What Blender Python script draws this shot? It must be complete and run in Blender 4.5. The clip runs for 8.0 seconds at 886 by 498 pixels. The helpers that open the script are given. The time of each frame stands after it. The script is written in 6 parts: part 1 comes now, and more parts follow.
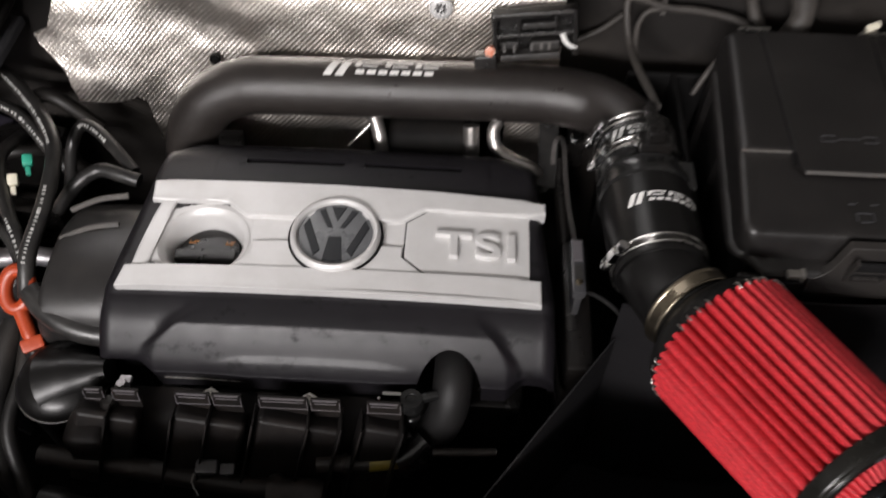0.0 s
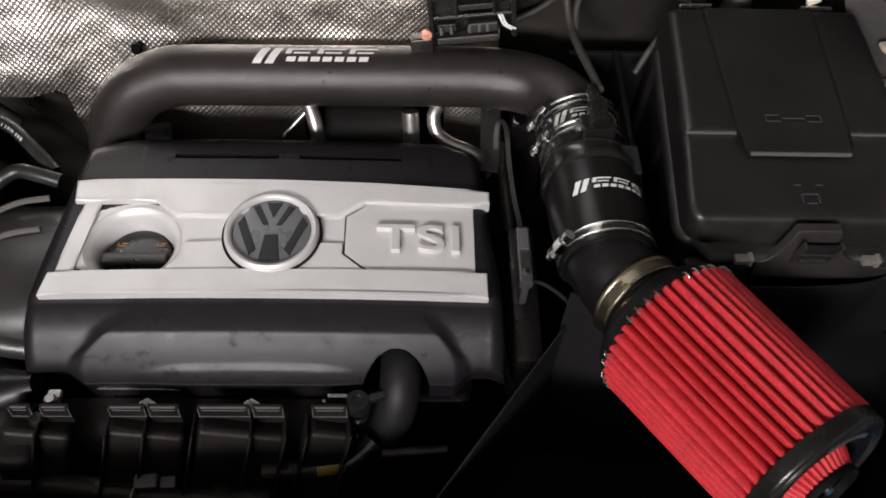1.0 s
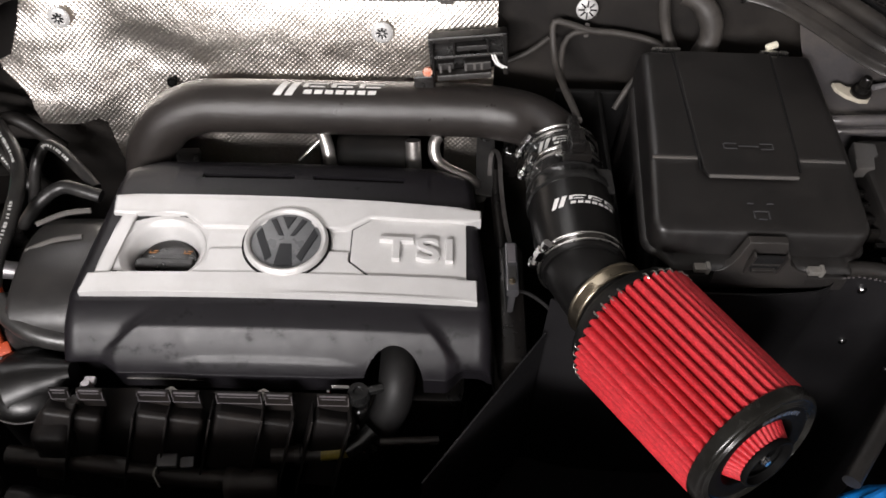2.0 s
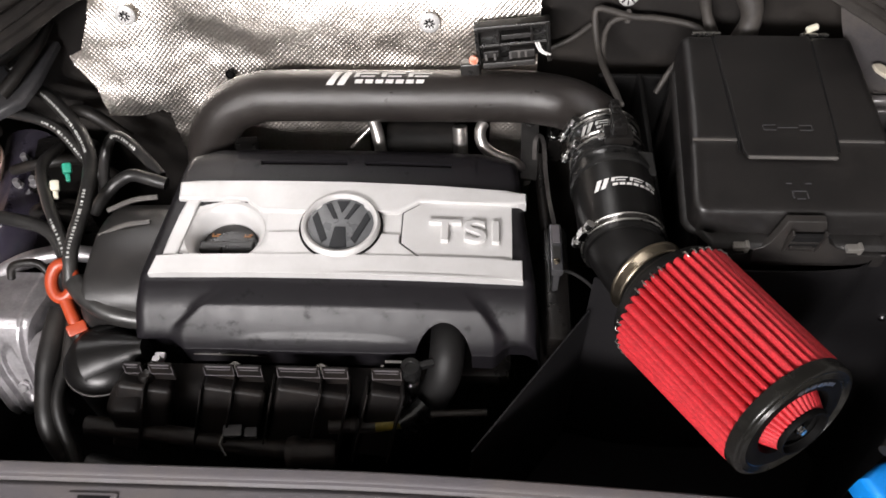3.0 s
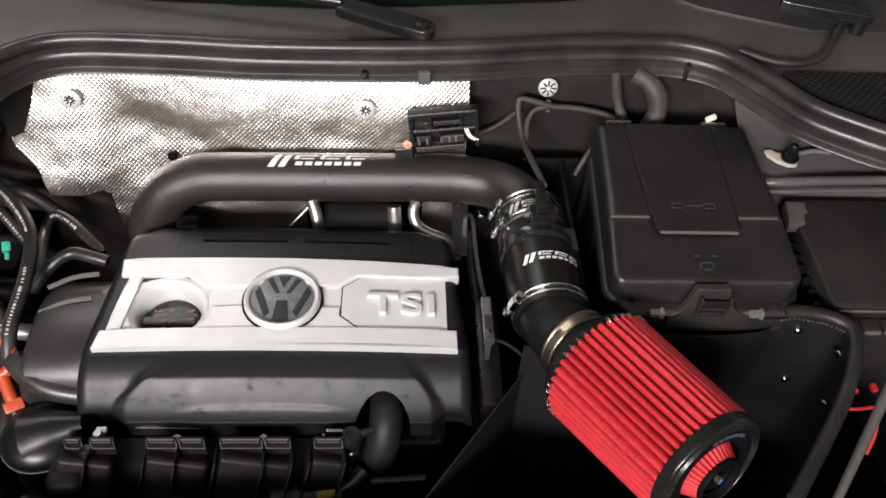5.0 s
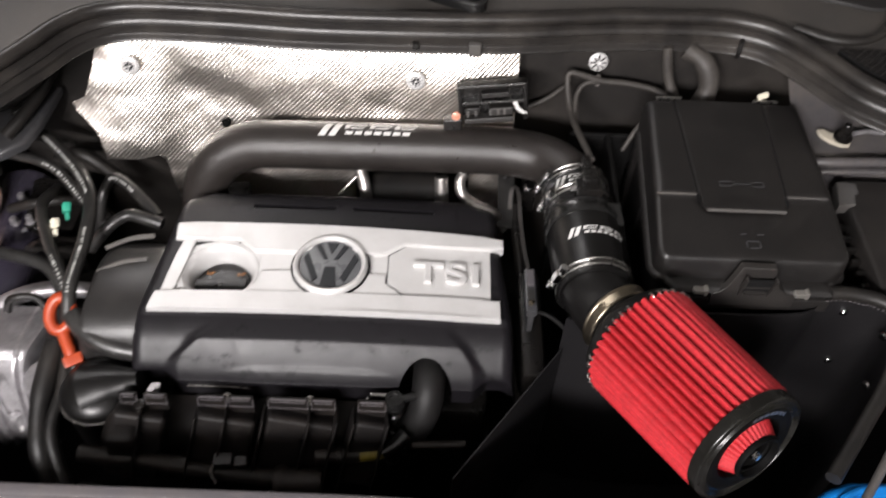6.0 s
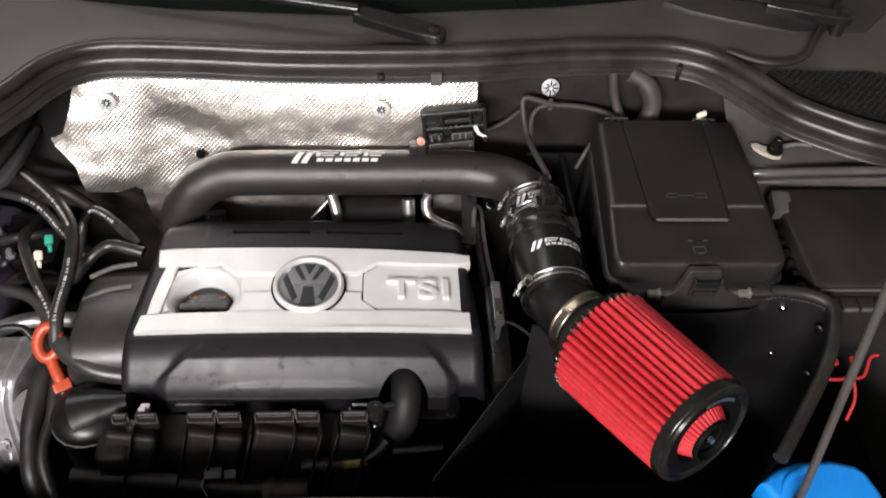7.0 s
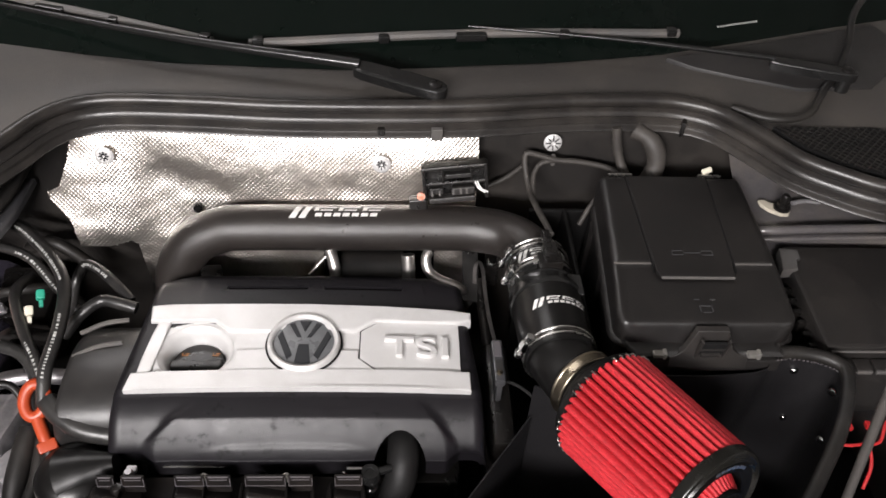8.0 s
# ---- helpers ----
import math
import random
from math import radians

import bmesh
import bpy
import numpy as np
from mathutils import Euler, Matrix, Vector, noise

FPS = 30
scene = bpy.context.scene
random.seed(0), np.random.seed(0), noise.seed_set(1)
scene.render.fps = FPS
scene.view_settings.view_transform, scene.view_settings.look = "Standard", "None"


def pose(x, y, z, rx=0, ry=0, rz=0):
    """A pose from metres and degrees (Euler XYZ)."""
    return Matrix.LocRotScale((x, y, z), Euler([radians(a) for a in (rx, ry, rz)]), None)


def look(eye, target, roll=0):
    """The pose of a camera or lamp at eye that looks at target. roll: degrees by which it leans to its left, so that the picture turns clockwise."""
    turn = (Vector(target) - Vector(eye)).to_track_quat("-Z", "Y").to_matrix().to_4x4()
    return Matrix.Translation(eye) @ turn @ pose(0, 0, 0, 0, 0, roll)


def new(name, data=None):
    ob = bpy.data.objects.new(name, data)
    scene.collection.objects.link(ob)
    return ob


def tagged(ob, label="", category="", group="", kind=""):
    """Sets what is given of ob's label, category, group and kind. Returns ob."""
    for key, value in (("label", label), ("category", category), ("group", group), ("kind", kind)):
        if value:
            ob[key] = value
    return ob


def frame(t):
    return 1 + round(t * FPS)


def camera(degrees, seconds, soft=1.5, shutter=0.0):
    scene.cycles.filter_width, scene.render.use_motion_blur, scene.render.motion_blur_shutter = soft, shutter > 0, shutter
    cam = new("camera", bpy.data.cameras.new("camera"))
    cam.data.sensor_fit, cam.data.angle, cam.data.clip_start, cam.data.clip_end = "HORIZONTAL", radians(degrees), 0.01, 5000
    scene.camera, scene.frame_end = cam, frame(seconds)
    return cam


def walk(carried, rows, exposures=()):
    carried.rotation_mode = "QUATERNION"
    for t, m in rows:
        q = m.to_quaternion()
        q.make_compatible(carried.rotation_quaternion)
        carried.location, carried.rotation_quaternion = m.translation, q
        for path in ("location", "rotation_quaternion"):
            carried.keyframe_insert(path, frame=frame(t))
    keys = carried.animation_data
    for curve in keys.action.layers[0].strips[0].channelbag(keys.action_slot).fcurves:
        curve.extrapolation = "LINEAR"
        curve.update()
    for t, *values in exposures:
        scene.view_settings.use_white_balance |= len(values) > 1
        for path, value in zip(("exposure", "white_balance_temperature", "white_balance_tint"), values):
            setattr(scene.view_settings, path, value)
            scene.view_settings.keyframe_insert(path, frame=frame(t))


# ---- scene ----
cam = camera(55.2, 8.0, soft=1.65, shutter=0.5)
PATH = [
    (0, (0.124, -0.424, 1.613), (0.08, 0.751, -0.005), 1.0),
    (0.3, (0.133, -0.376, 1.584), (0.022, 0.715, -0.088), -2.2),
    (0.5, (0.129, -0.373, 1.586), (0.046, 0.746, -0.069), -1.2),
    (0.8, (0.123, -0.376, 1.613), (0.15, 0.722, -0.056), 2.7),
    (1, (0.131, -0.39, 1.604), (0.205, 0.728, -0.052), 3.7),
    (2.3, (0.15, -0.49, 1.665), (0.174, 0.741, 0.088), 2.6),
    (2.5, (0.145, -0.489, 1.665), (0.159, 0.736, 0.084), 2.1),
    (3, (0.147, -0.509, 1.686), (0.077, 0.684, 0.082), -1.5),
    (3.2, (0.146, -0.525, 1.706), (0.115, 0.683, 0.113), -0.1),
    (3.5, (0.119, -0.567, 1.732), (0.232, 0.717, 0.204), 4.5),
    (4, (0.122, -0.562, 1.729), (0.249, 0.774, 0.246), 4.6),
    (5.5, (0.127, -0.551, 1.719), (0.226, 0.795, 0.243), 4.1),
    (6, (0.121, -0.563, 1.729), (0.144, 0.734, 0.207), 3.0),
    (6.2, (0.121, -0.570, 1.750), (0.105, 0.686, 0.198), 1.9),
    (6.5, (0.1, -0.607, 1.764), (0.124, 0.708, 0.257), 2.7),
    (6.8, (0.095, -0.62, 1.772), (0.211, 0.636, 0.351), 4.6),
    (7, (0.096, -0.615, 1.772), (0.232, 0.725, 0.294), 4.4),
    (7.5, (0.105, -0.597, 1.756), (0.245, 0.816, 0.348), 4.4),
    (8, (0.106, -0.596, 1.756), (0.226, 0.838, 0.366), 4.0),
]
EXPOSURE = [(0, -0.40), (0.3, -0.44), (1, -0.43), (2.5, 0.02), (3.5, 0.10), (8, 0.10)]
walk(cam, [(t, look(eye, target, roll)) for t, eye, target, roll in PATH], EXPOSURE)

# ---- world and light ----
world = bpy.data.worlds.new("garage_air")
scene.world = world
world.use_nodes = True
world.node_tree.nodes["Background"].inputs["Color"].default_value = (0.9, 0.95, 1.0, 1)
world.node_tree.nodes["Background"].inputs["Strength"].default_value = 0.04


def area_lamp(name, eye, target, sx, sy, watts, colour):
    data = bpy.data.lights.new(name, "AREA")
    data.shape, data.size, data.size_y, data.energy, data.color = "RECTANGLE", sx, sy, watts, colour
    ob = new(name, data)
    ob.matrix_world = look(eye, target)
    return ob


LAMP_Z = 2.55
area_lamp("ceiling_lamp", (-0.72, -2.50, LAMP_Z), (-0.1, -0.2, 0.9), 1.6, 0.40, 181, (1.0, 0.955, 0.955))
# added fill lamp behind, so that level tops have something bright to reflect
area_lamp("back_fill_lamp", (-0.9, 1.4, LAMP_Z), (-0.7, 1.0, 0), 1.2, 0.30, 14, (1.0, 0.955, 0.955))


# ---- materials ----
def material(name, col, rough=0.5, metal=0.0, grain=900.0, bump=0.15, dirt=None, dirt_amount=0.25, dirt_scale=14.0,
             coat=0.0, spec=0.5, rough_vary=0.12, edge=(0.42, 0.72), vary=0.18, speck=0.35, matt_dirt=0.0):
    m = bpy.data.materials.new(name)
    m.use_nodes = True
    nt = m.node_tree
    b = nt.nodes["Principled BSDF"]
    b.inputs["Roughness"].default_value = rough
    b.inputs["Metallic"].default_value = metal
    b.inputs["Coat Weight"].default_value = coat
    b.inputs["Coat Roughness"].default_value = 0.12
    b.inputs["Specular IOR Level"].default_value = spec
    co = nt.nodes.new("ShaderNodeTexCoord")
    big = nt.nodes.new("ShaderNodeTexNoise")
    big.inputs["Scale"].default_value = dirt_scale
    big.inputs["Detail"].default_value = 8
    big.inputs["Roughness"].default_value = 0.65
    fine = nt.nodes.new("ShaderNodeTexNoise")
    fine.inputs["Scale"].default_value = grain
    fine.inputs["Detail"].default_value = 3
    nt.links.new(co.outputs["Object"], big.inputs["Vector"])
    nt.links.new(co.outputs["Object"], fine.inputs["Vector"])
    ramp = nt.nodes.new("ShaderNodeMapRange")
    ramp.inputs["From Min"].default_value = edge[0]
    ramp.inputs["From Max"].default_value = edge[1]
    ramp.inputs["To Max"].default_value = dirt_amount
    nt.links.new(big.outputs["Fac"], ramp.inputs["Value"])
    mix = nt.nodes.new("ShaderNodeMix")
    mix.data_type = "RGBA"
    d = dirt if dirt else tuple(min(1.0, c * 0.6 + 0.02) for c in col)
    mix.inputs["A"].default_value = (*col, 1)
    mix.inputs["B"].default_value = (*d, 1)
    nt.links.new(ramp.outputs["Result"], mix.inputs["Factor"])
    hsv = nt.nodes.new("ShaderNodeHueSaturation")
    val = nt.nodes.new("ShaderNodeMapRange")
    val.inputs["To Min"].default_value = 1 - vary
    val.inputs["To Max"].default_value = 1 + vary
    nt.links.new(fine.outputs["Fac"], val.inputs["Value"])
    nt.links.new(val.outputs["Result"], hsv.inputs["Value"])
    # smears a few millimetres wide and pale dust specks
    mid = nt.nodes.new("ShaderNodeTexNoise")
    mid.inputs["Scale"].default_value = 130
    mid.inputs["Detail"].default_value = 4
    nt.links.new(co.outputs["Object"], mid.inputs["Vector"])
    cells = nt.nodes.new("ShaderNodeTexVoronoi")
    cells.inputs["Scale"].default_value = 210
    nt.links.new(co.outputs["Object"], cells.inputs["Vector"])
    near = nt.nodes.new("ShaderNodeMapRange")
    near.inputs["From Min"].default_value = 0.17
    near.inputs["From Max"].default_value = 0.05
    nt.links.new(cells.outputs["Distance"], near.inputs["Value"])
    few = nt.nodes.new("ShaderNodeMapRange")
    few.inputs["From Min"].default_value = 0.56
    few.inputs["From Max"].default_value = 0.66
    few.inputs["To Max"].default_value = speck if metal < 0.5 else 0.0
    nt.links.new(mid.outputs["Fac"], few.inputs["Value"])
    both = nt.nodes.new("ShaderNodeMath")
    both.operation = "MULTIPLY"
    nt.links.new(near.outputs["Result"], both.inputs[0])
    nt.links.new(few.outputs["Result"], both.inputs[1])
    dusty = nt.nodes.new("ShaderNodeMix")
    dusty.data_type = "RGBA"
    dusty.inputs["B"].default_value = tuple(min(1.0, 1.6 * c + 0.03) for c in col) + (1,)
    nt.links.new(both.outputs["Value"], dusty.inputs["Factor"])
    nt.links.new(mix.outputs["Result"], dusty.inputs["A"])
    nt.links.new(dusty.outputs["Result"], hsv.inputs["Color"])
    nt.links.new(hsv.outputs["Color"], b.inputs["Base Color"])
    rr = nt.nodes.new("ShaderNodeMapRange")
    rr.inputs["To Min"].default_value = max(0.03, rough - rough_vary)
    rr.inputs["To Max"].default_value = min(1.0, rough + rough_vary)
    blend = nt.nodes.new("ShaderNodeMath")
    blend.operation = "ADD"
    part_mid = nt.nodes.new("ShaderNodeMapRange")
    part_mid.inputs["To Min"].default_value = -0.3
    part_mid.inputs["To Max"].default_value = 0.3
    nt.links.new(mid.outputs["Fac"], part_mid.inputs["Value"])
    nt.links.new(big.outputs["Fac"], blend.inputs[0])
    nt.links.new(part_mid.outputs["Result"], blend.inputs[1])
    nt.links.new(blend.outputs["Value"], rr.inputs["Value"])
    if matt_dirt:
        less = nt.nodes.new("ShaderNodeMapRange")
        less.inputs["From Max"].default_value = dirt_amount
        less.inputs["To Min"].default_value = spec
        less.inputs["To Max"].default_value = spec * (1 - matt_dirt)
        nt.links.new(ramp.outputs["Result"], less.inputs["Value"])
        nt.links.new(less.outputs["Result"], b.inputs["Specular IOR Level"])
    nt.links.new(rr.outputs["Result"], b.inputs["Roughness"])
    bp = nt.nodes.new("ShaderNodeBump")
    bp.inputs["Strength"].default_value = bump
    bp.inputs["Distance"].default_value = 0.0006
    nt.links.new(fine.outputs["Fac"], bp.inputs["Height"])
    nt.links.new(bp.outputs["Normal"], b.inputs["Normal"])
    return m


DUST = (0.14, 0.12, 0.10)
COVER_BLACK = material("cover_black_plastic", (0.0078, 0.0070, 0.0085), 0.40, spec=0.33, grain=1400, bump=0.25, dirt=(0.0022, 0.0020, 0.0020), dirt_amount=0.55, dirt_scale=42, edge=(0.585, 0.68), rough_vary=0.12, matt_dirt=0.42)
SATIN_SILVER = material("silver_painted_plastic", (0.60, 0.592, 0.585), 0.40, metal=0.25, grain=2500, bump=0.05, dirt=(0.46, 0.45, 0.435), dirt_amount=0.45, dirt_scale=20, speck=0.0)
CHROME = material("chrome", (0.75, 0.75, 0.75), 0.12, metal=1.0, bump=0.03, dirt_amount=0.1)
EMBLEM_DARK = material("emblem_dark_gloss", (0.012, 0.013, 0.015), 0.42, spec=0.35, bump=0.02, dirt_amount=0.1)
EMBLEM_GREY = material("emblem_grey_gloss", (0.115, 0.118, 0.122), 0.30, bump=0.02, dirt=(0.06, 0.06, 0.065), dirt_amount=0.7, dirt_scale=40)
PIPE_BLACK = material("wrinkle_black_powder_coat", (0.0195, 0.0168, 0.0155), 0.33, grain=1800, bump=0.45, dirt=(0.042, 0.036, 0.032), dirt_amount=0.4)
GLOSS_BLACK = material("gloss_black_moulding", (0.008, 0.008, 0.008), 0.22, grain=700, bump=0.08, dirt=(0.02, 0.019, 0.018), dirt_amount=0.3)
RUBBER = material("black_rubber", (0.0085, 0.008, 0.0078), 0.45, spec=0.35, grain=900, bump=0.25, dirt=DUST, dirt_amount=0.12)
SEAL_RUBBER = material("dusty_seal_rubber", (0.0135, 0.0120, 0.0112), 0.36, grain=600, bump=0.25, dirt=DUST, dirt_amount=0.20, speck=0.5)
BOX_BLACK = material("battery_cover_plastic", (0.0056, 0.0049, 0.0047), 0.42, spec=0.72, grain=650, bump=0.25, dirt=(0.018, 0.0150, 0.0133), dirt_amount=0.45, dirt_scale=12, speck=0.8)
FUSE_BLACK = material("fuse_box_plastic", (0.0150, 0.0138, 0.0133), 0.40, spec=0.5, grain=1300, bump=0.4, dirt=(0.036, 0.031, 0.027), dirt_amount=0.5, dirt_scale=10)
DARK_PLASTIC = material("dark_plastic", (0.0060, 0.0055, 0.0053), 0.30, grain=900, bump=0.25, dirt=(0.020, 0.016, 0.013), dirt_amount=0.35, dirt_scale=22)
MANIFOLD = material("manifold_black_plastic", (0.0075, 0.0066, 0.0064), 0.46, spec=0.17, grain=700, bump=0.3, dirt=(0.020, 0.015, 0.012), dirt_amount=0.5, dirt_scale=26)
HOSE_GREY = material("sheened_hose_rubber", (0.0155, 0.015, 0.0148), 0.34, grain=500, bump=0.35, dirt=(0.05, 0.047, 0.043), dirt_amount=0.5, dirt_scale=30)
HOSE_MATT = material("matt_hose_rubber", (0.0085, 0.0082, 0.0082), 0.52, spec=0.22, grain=900, bump=0.3, dirt=(0.007, 0.0064, 0.006), dirt_amount=0.4, dirt_scale=20)
BELT_COVER = material("belt_cover_plastic", (0.0140, 0.0132, 0.0130), 0.34, grain=900, bump=0.3, dirt=(0.042, 0.038, 0.035), dirt_amount=0.5, dirt_scale=14)
SILICONE = material("black_silicone", (0.0034, 0.0032, 0.0032), 0.34, spec=0.36, grain=900, bump=0.12, dirt=(0.012, 0.011, 0.010), dirt_amount=0.3)
GREY_PLASTIC = material("grey_plastic", (0.075, 0.072, 0.07), 0.5, grain=900, bump=0.3, dirt=DUST, dirt_amount=0.5)
GREY_CLIP = material("pale_zinc_clip", (0.30, 0.29, 0.27), 0.4, metal=0.6, bump=0.2, dirt=(0.15, 0.13, 0.11), dirt_amount=0.6, dirt_scale=60)
LOW_DUSTY = material("oily_road_dust", (0.015, 0.0132, 0.0122), 0.45, spec=0.4, grain=500, bump=0.5, dirt=(0.045, 0.034, 0.029), dirt_amount=0.7, dirt_scale=45)
DULL_BAR = material("dull_dark_steel_bar", (0.16, 0.15, 0.145), 0.38, metal=0.9, grain=400, bump=0.3, dirt=(0.05, 0.045, 0.04), dirt_amount=0.5, dirt_scale=60)
DULL_PIPE = material("dull_steel_pipe", (0.55, 0.53, 0.51), 0.36, metal=0.9, grain=350, bump=0.4, dirt=(0.2, 0.17, 0.15), dirt_amount=0.7, dirt_scale=40)
CARRIER_GREY = material("carrier_grey_plastic", (0.082, 0.076, 0.082), 0.5, spec=0.35, grain=800, bump=0.3, dirt=(0.11, 0.095, 0.085), dirt_amount=0.5)
COWL = material("cowl_grey_plastic", (0.046, 0.042, 0.039), 0.5, grain=550, bump=0.6, dirt=(0.080, 0.070, 0.060), dirt_amount=0.6, dirt_scale=9, speck=0.8)
# cowl plastic darkened for the shadowed part of the panel
COWL_SHADED = material("cowl_shaded_plastic", (0.0165, 0.0155, 0.0155), 0.5, grain=700, bump=0.4, dirt=(0.032, 0.029, 0.026), dirt_amount=0.5, dirt_scale=12)
PANEL_GREY = material("dark_grey_panel_paint", (0.040, 0.040, 0.043), 0.34, grain=300, bump=0.05, dirt=(0.075, 0.07, 0.066), dirt_amount=0.4, coat=0.3)
BODY_PAINT = material("dark_body_paint", (0.075, 0.070, 0.072), 0.35, grain=300, bump=0.03, dirt=DUST, dirt_amount=0.6, coat=0.5)
FIREWALL_MAT = material("firewall_coating", (0.0135, 0.0118, 0.0108), 0.55, grain=500, bump=0.4, dirt=(0.050, 0.042, 0.035), dirt_amount=0.5, dirt_scale=8)
SHIELD_BLACK = material("heat_shield_powder_black", (0.0085, 0.008, 0.0088), 0.55, spec=0.25, grain=1600, bump=0.25, dirt=(0.012, 0.011, 0.011), dirt_amount=0.4)
CLAMP_STEEL = material("polished_clamp_steel", (0.16, 0.155, 0.15), 0.22, metal=1.0, grain=500, bump=0.06, dirt=(0.08, 0.075, 0.07), dirt_amount=0.5, dirt_scale=70)
END_RUBBER = material("end_ring_rubber", (0.0042, 0.0040, 0.0039), 0.45, spec=0.16, grain=900, bump=0.1, dirt=(0.018, 0.017, 0.016), dirt_amount=0.4, dirt_scale=40)
GLOSS_RUBBER = material("glossy_end_ring", (0.0052, 0.0050, 0.0042), 0.24, spec=0.42, grain=900, bump=0.1, dirt=(0.012, 0.011, 0.009), dirt_amount=0.5, dirt_scale=40)
CAP_BLACK = material("black_gloss_plate", (0.0022, 0.0021, 0.0021), 0.62, spec=0.06, grain=900, bump=0.05, dirt_amount=0.1, speck=0.0)
DUSTY_CABLE = material("dusty_cable_sheath", (0.034, 0.030, 0.027), 0.6, grain=700, bump=0.3, dirt=(0.075, 0.066, 0.057), dirt_amount=0.6, dirt_scale=45)
STEEL = material("zinc_steel", (0.55, 0.54, 0.52), 0.28, metal=1.0, grain=500, bump=0.1, dirt=(0.25, 0.22, 0.19), dirt_amount=0.5, dirt_scale=60)
CAST_ALU = material("cast_aluminium", (0.50, 0.485, 0.50), 0.44, metal=0.8, grain=350, bump=0.6, dirt=(0.14, 0.13, 0.13), dirt_amount=0.7, dirt_scale=25)
# stainless band tinted brassy for the warm light on it; the rivet shares it
WARM_STEEL = material("warm_lit_stainless", (0.31, 0.265, 0.20), 0.30, metal=1.0, grain=400, bump=0.08, dirt_amount=0.3)
FOIL = material("embossed_foil", (0.88, 0.825, 0.765), 0.33, metal=1.0, grain=250, bump=0.12, dirt=(0.50, 0.41, 0.33), dirt_amount=0.6, dirt_scale=6)
RED_MEDIA = material("red_filter_fabric", (0.455, 0.0158, 0.0235), 0.62, grain=520, bump=1.0, dirt=(0.30, 0.008, 0.013), dirt_amount=0.75, dirt_scale=80, vary=0.62)
WHITE_PRINT = material("white_print", (0.78, 0.77, 0.75), 0.5, grain=900, bump=0.05, dirt_amount=0.3, dirt_scale=90)
GREY_PRINT = material("worn_white_print", (0.5, 0.5, 0.48), 0.55, grain=900, bump=0.05, dirt=(0.06, 0.06, 0.06), dirt_amount=0.8, dirt_scale=160)
ORANGE = material("orange_plastic", (0.37, 0.050, 0.014), 0.38, grain=700, bump=0.12, dirt=(0.35, 0.05, 0.02), dirt_amount=0.5, dirt_scale=40)
ORANGE_PRINT = material("orange_print", (0.34, 0.15, 0.05), 0.5, dirt_amount=0.2)
GREEN = material("green_plastic", (0.03, 0.33, 0.22), 0.4, dirt_amount=0.3)
CREAM = material("cream_plastic", (0.72, 0.68, 0.55), 0.45, dirt_amount=0.3)
RED_PLASTIC = material("red_plastic", (0.40, 0.016, 0.018), 0.45, dirt_amount=0.5, dirt_scale=60)
YELLOW = material("yellow_tape", (0.22, 0.17, 0.02), 0.5, dirt=(0.1, 0.08, 0.02), dirt_amount=0.7, dirt_scale=90)
BLUE = material("blue_plastic", (0.006, 0.20, 0.62), 0.35, grain=500, bump=0.1, dirt=(0.005, 0.16, 0.5), dirt_amount=0.4)
TANK = material("pink_coolant_tank", (0.95, 0.72, 0.63), 0.32, grain=300, bump=0.1, dirt=(0.78, 0.36, 0.28), dirt_amount=0.45, dirt_scale=12)
WING_PAINT = material("glossy_wing_paint", (0.030, 0.026, 0.040), 0.2, grain=300, bump=0.03, dirt=(0.06, 0.055, 0.06), dirt_amount=0.4, coat=0.9)
BEIGE = material("cream_enamel", (0.46, 0.42, 0.34), 0.4, dirt=DUST, dirt_amount=0.5, dirt_scale=60)
GLASS_DARK = material("tinted_windscreen", (0.003, 0.005, 0.004), 0.06, grain=50, bump=0.0, dirt=(0.006, 0.007, 0.0065), dirt_amount=0.4, dirt_scale=5, spec=0.13)
CONCRETE = material("garage_concrete", (0.3, 0.29, 0.28), 0.8, grain=120, bump=0.4, dirt=(0.2, 0.19, 0.18), dirt_amount=0.6, dirt_scale=2)
# plaster for the unseen room, kept pale so it bounces fill light
PLASTER = material("painted_plaster", (0.76, 0.75, 0.73), 0.8, grain=200, bump=0.2, dirt=(0.66, 0.65, 0.63), dirt_amount=0.4, dirt_scale=1.5)
# near-black for depths and openings: their shade is put into the colour
VOID_BLACK = material("void_black", (0.008, 0.0078, 0.008), 0.9, spec=0.1, grain=900, bump=0.6, dirt_amount=0.2)


# ---- mesh helpers ----
def thing(name, base, label, category, group="", kind=""):
    ob = new(name)
    ob.location = base
    ob.empty_display_size = 0.02
    return tagged(ob, label, category, group, kind)


def root_base(ob):
    while ob.parent:
        ob = ob.parent
    return ob.location.copy() if ob.type == "EMPTY" else Vector((0, 0, 0))


def finish(bm, name, mat, smooth=True):
    me = bpy.data.meshes.new(name)
    bmesh.ops.recalc_face_normals(bm, faces=bm.faces)
    bm.to_mesh(me)
    bm.free()
    me.materials.append(mat)
    if smooth:
        me.shade_smooth()
        me.set_sharp_from_angle(angle=radians(38))
    return me


def part(name, bm, mat, parent, label="", smooth=True, kind=""):
    """One mesh under a thing or a part; the bmesh is in world coordinates."""
    bmesh.ops.translate(bm, verts=bm.verts, vec=-root_base(parent))
    ob = new(name, finish(bm, name, mat, smooth))
    ob.parent = parent
    if smooth and len(ob.data.polygons) < 2500:
        ob.modifiers.new("normals", "WEIGHTED_NORMAL").keep_sharp = True
    return tagged(ob, label, kind=kind)


def structure(name, bm, mat, label, category, smooth=True):
    ob = new(name, finish(bm, name, mat, smooth))
    return tagged(ob, label, category, kind="structure")


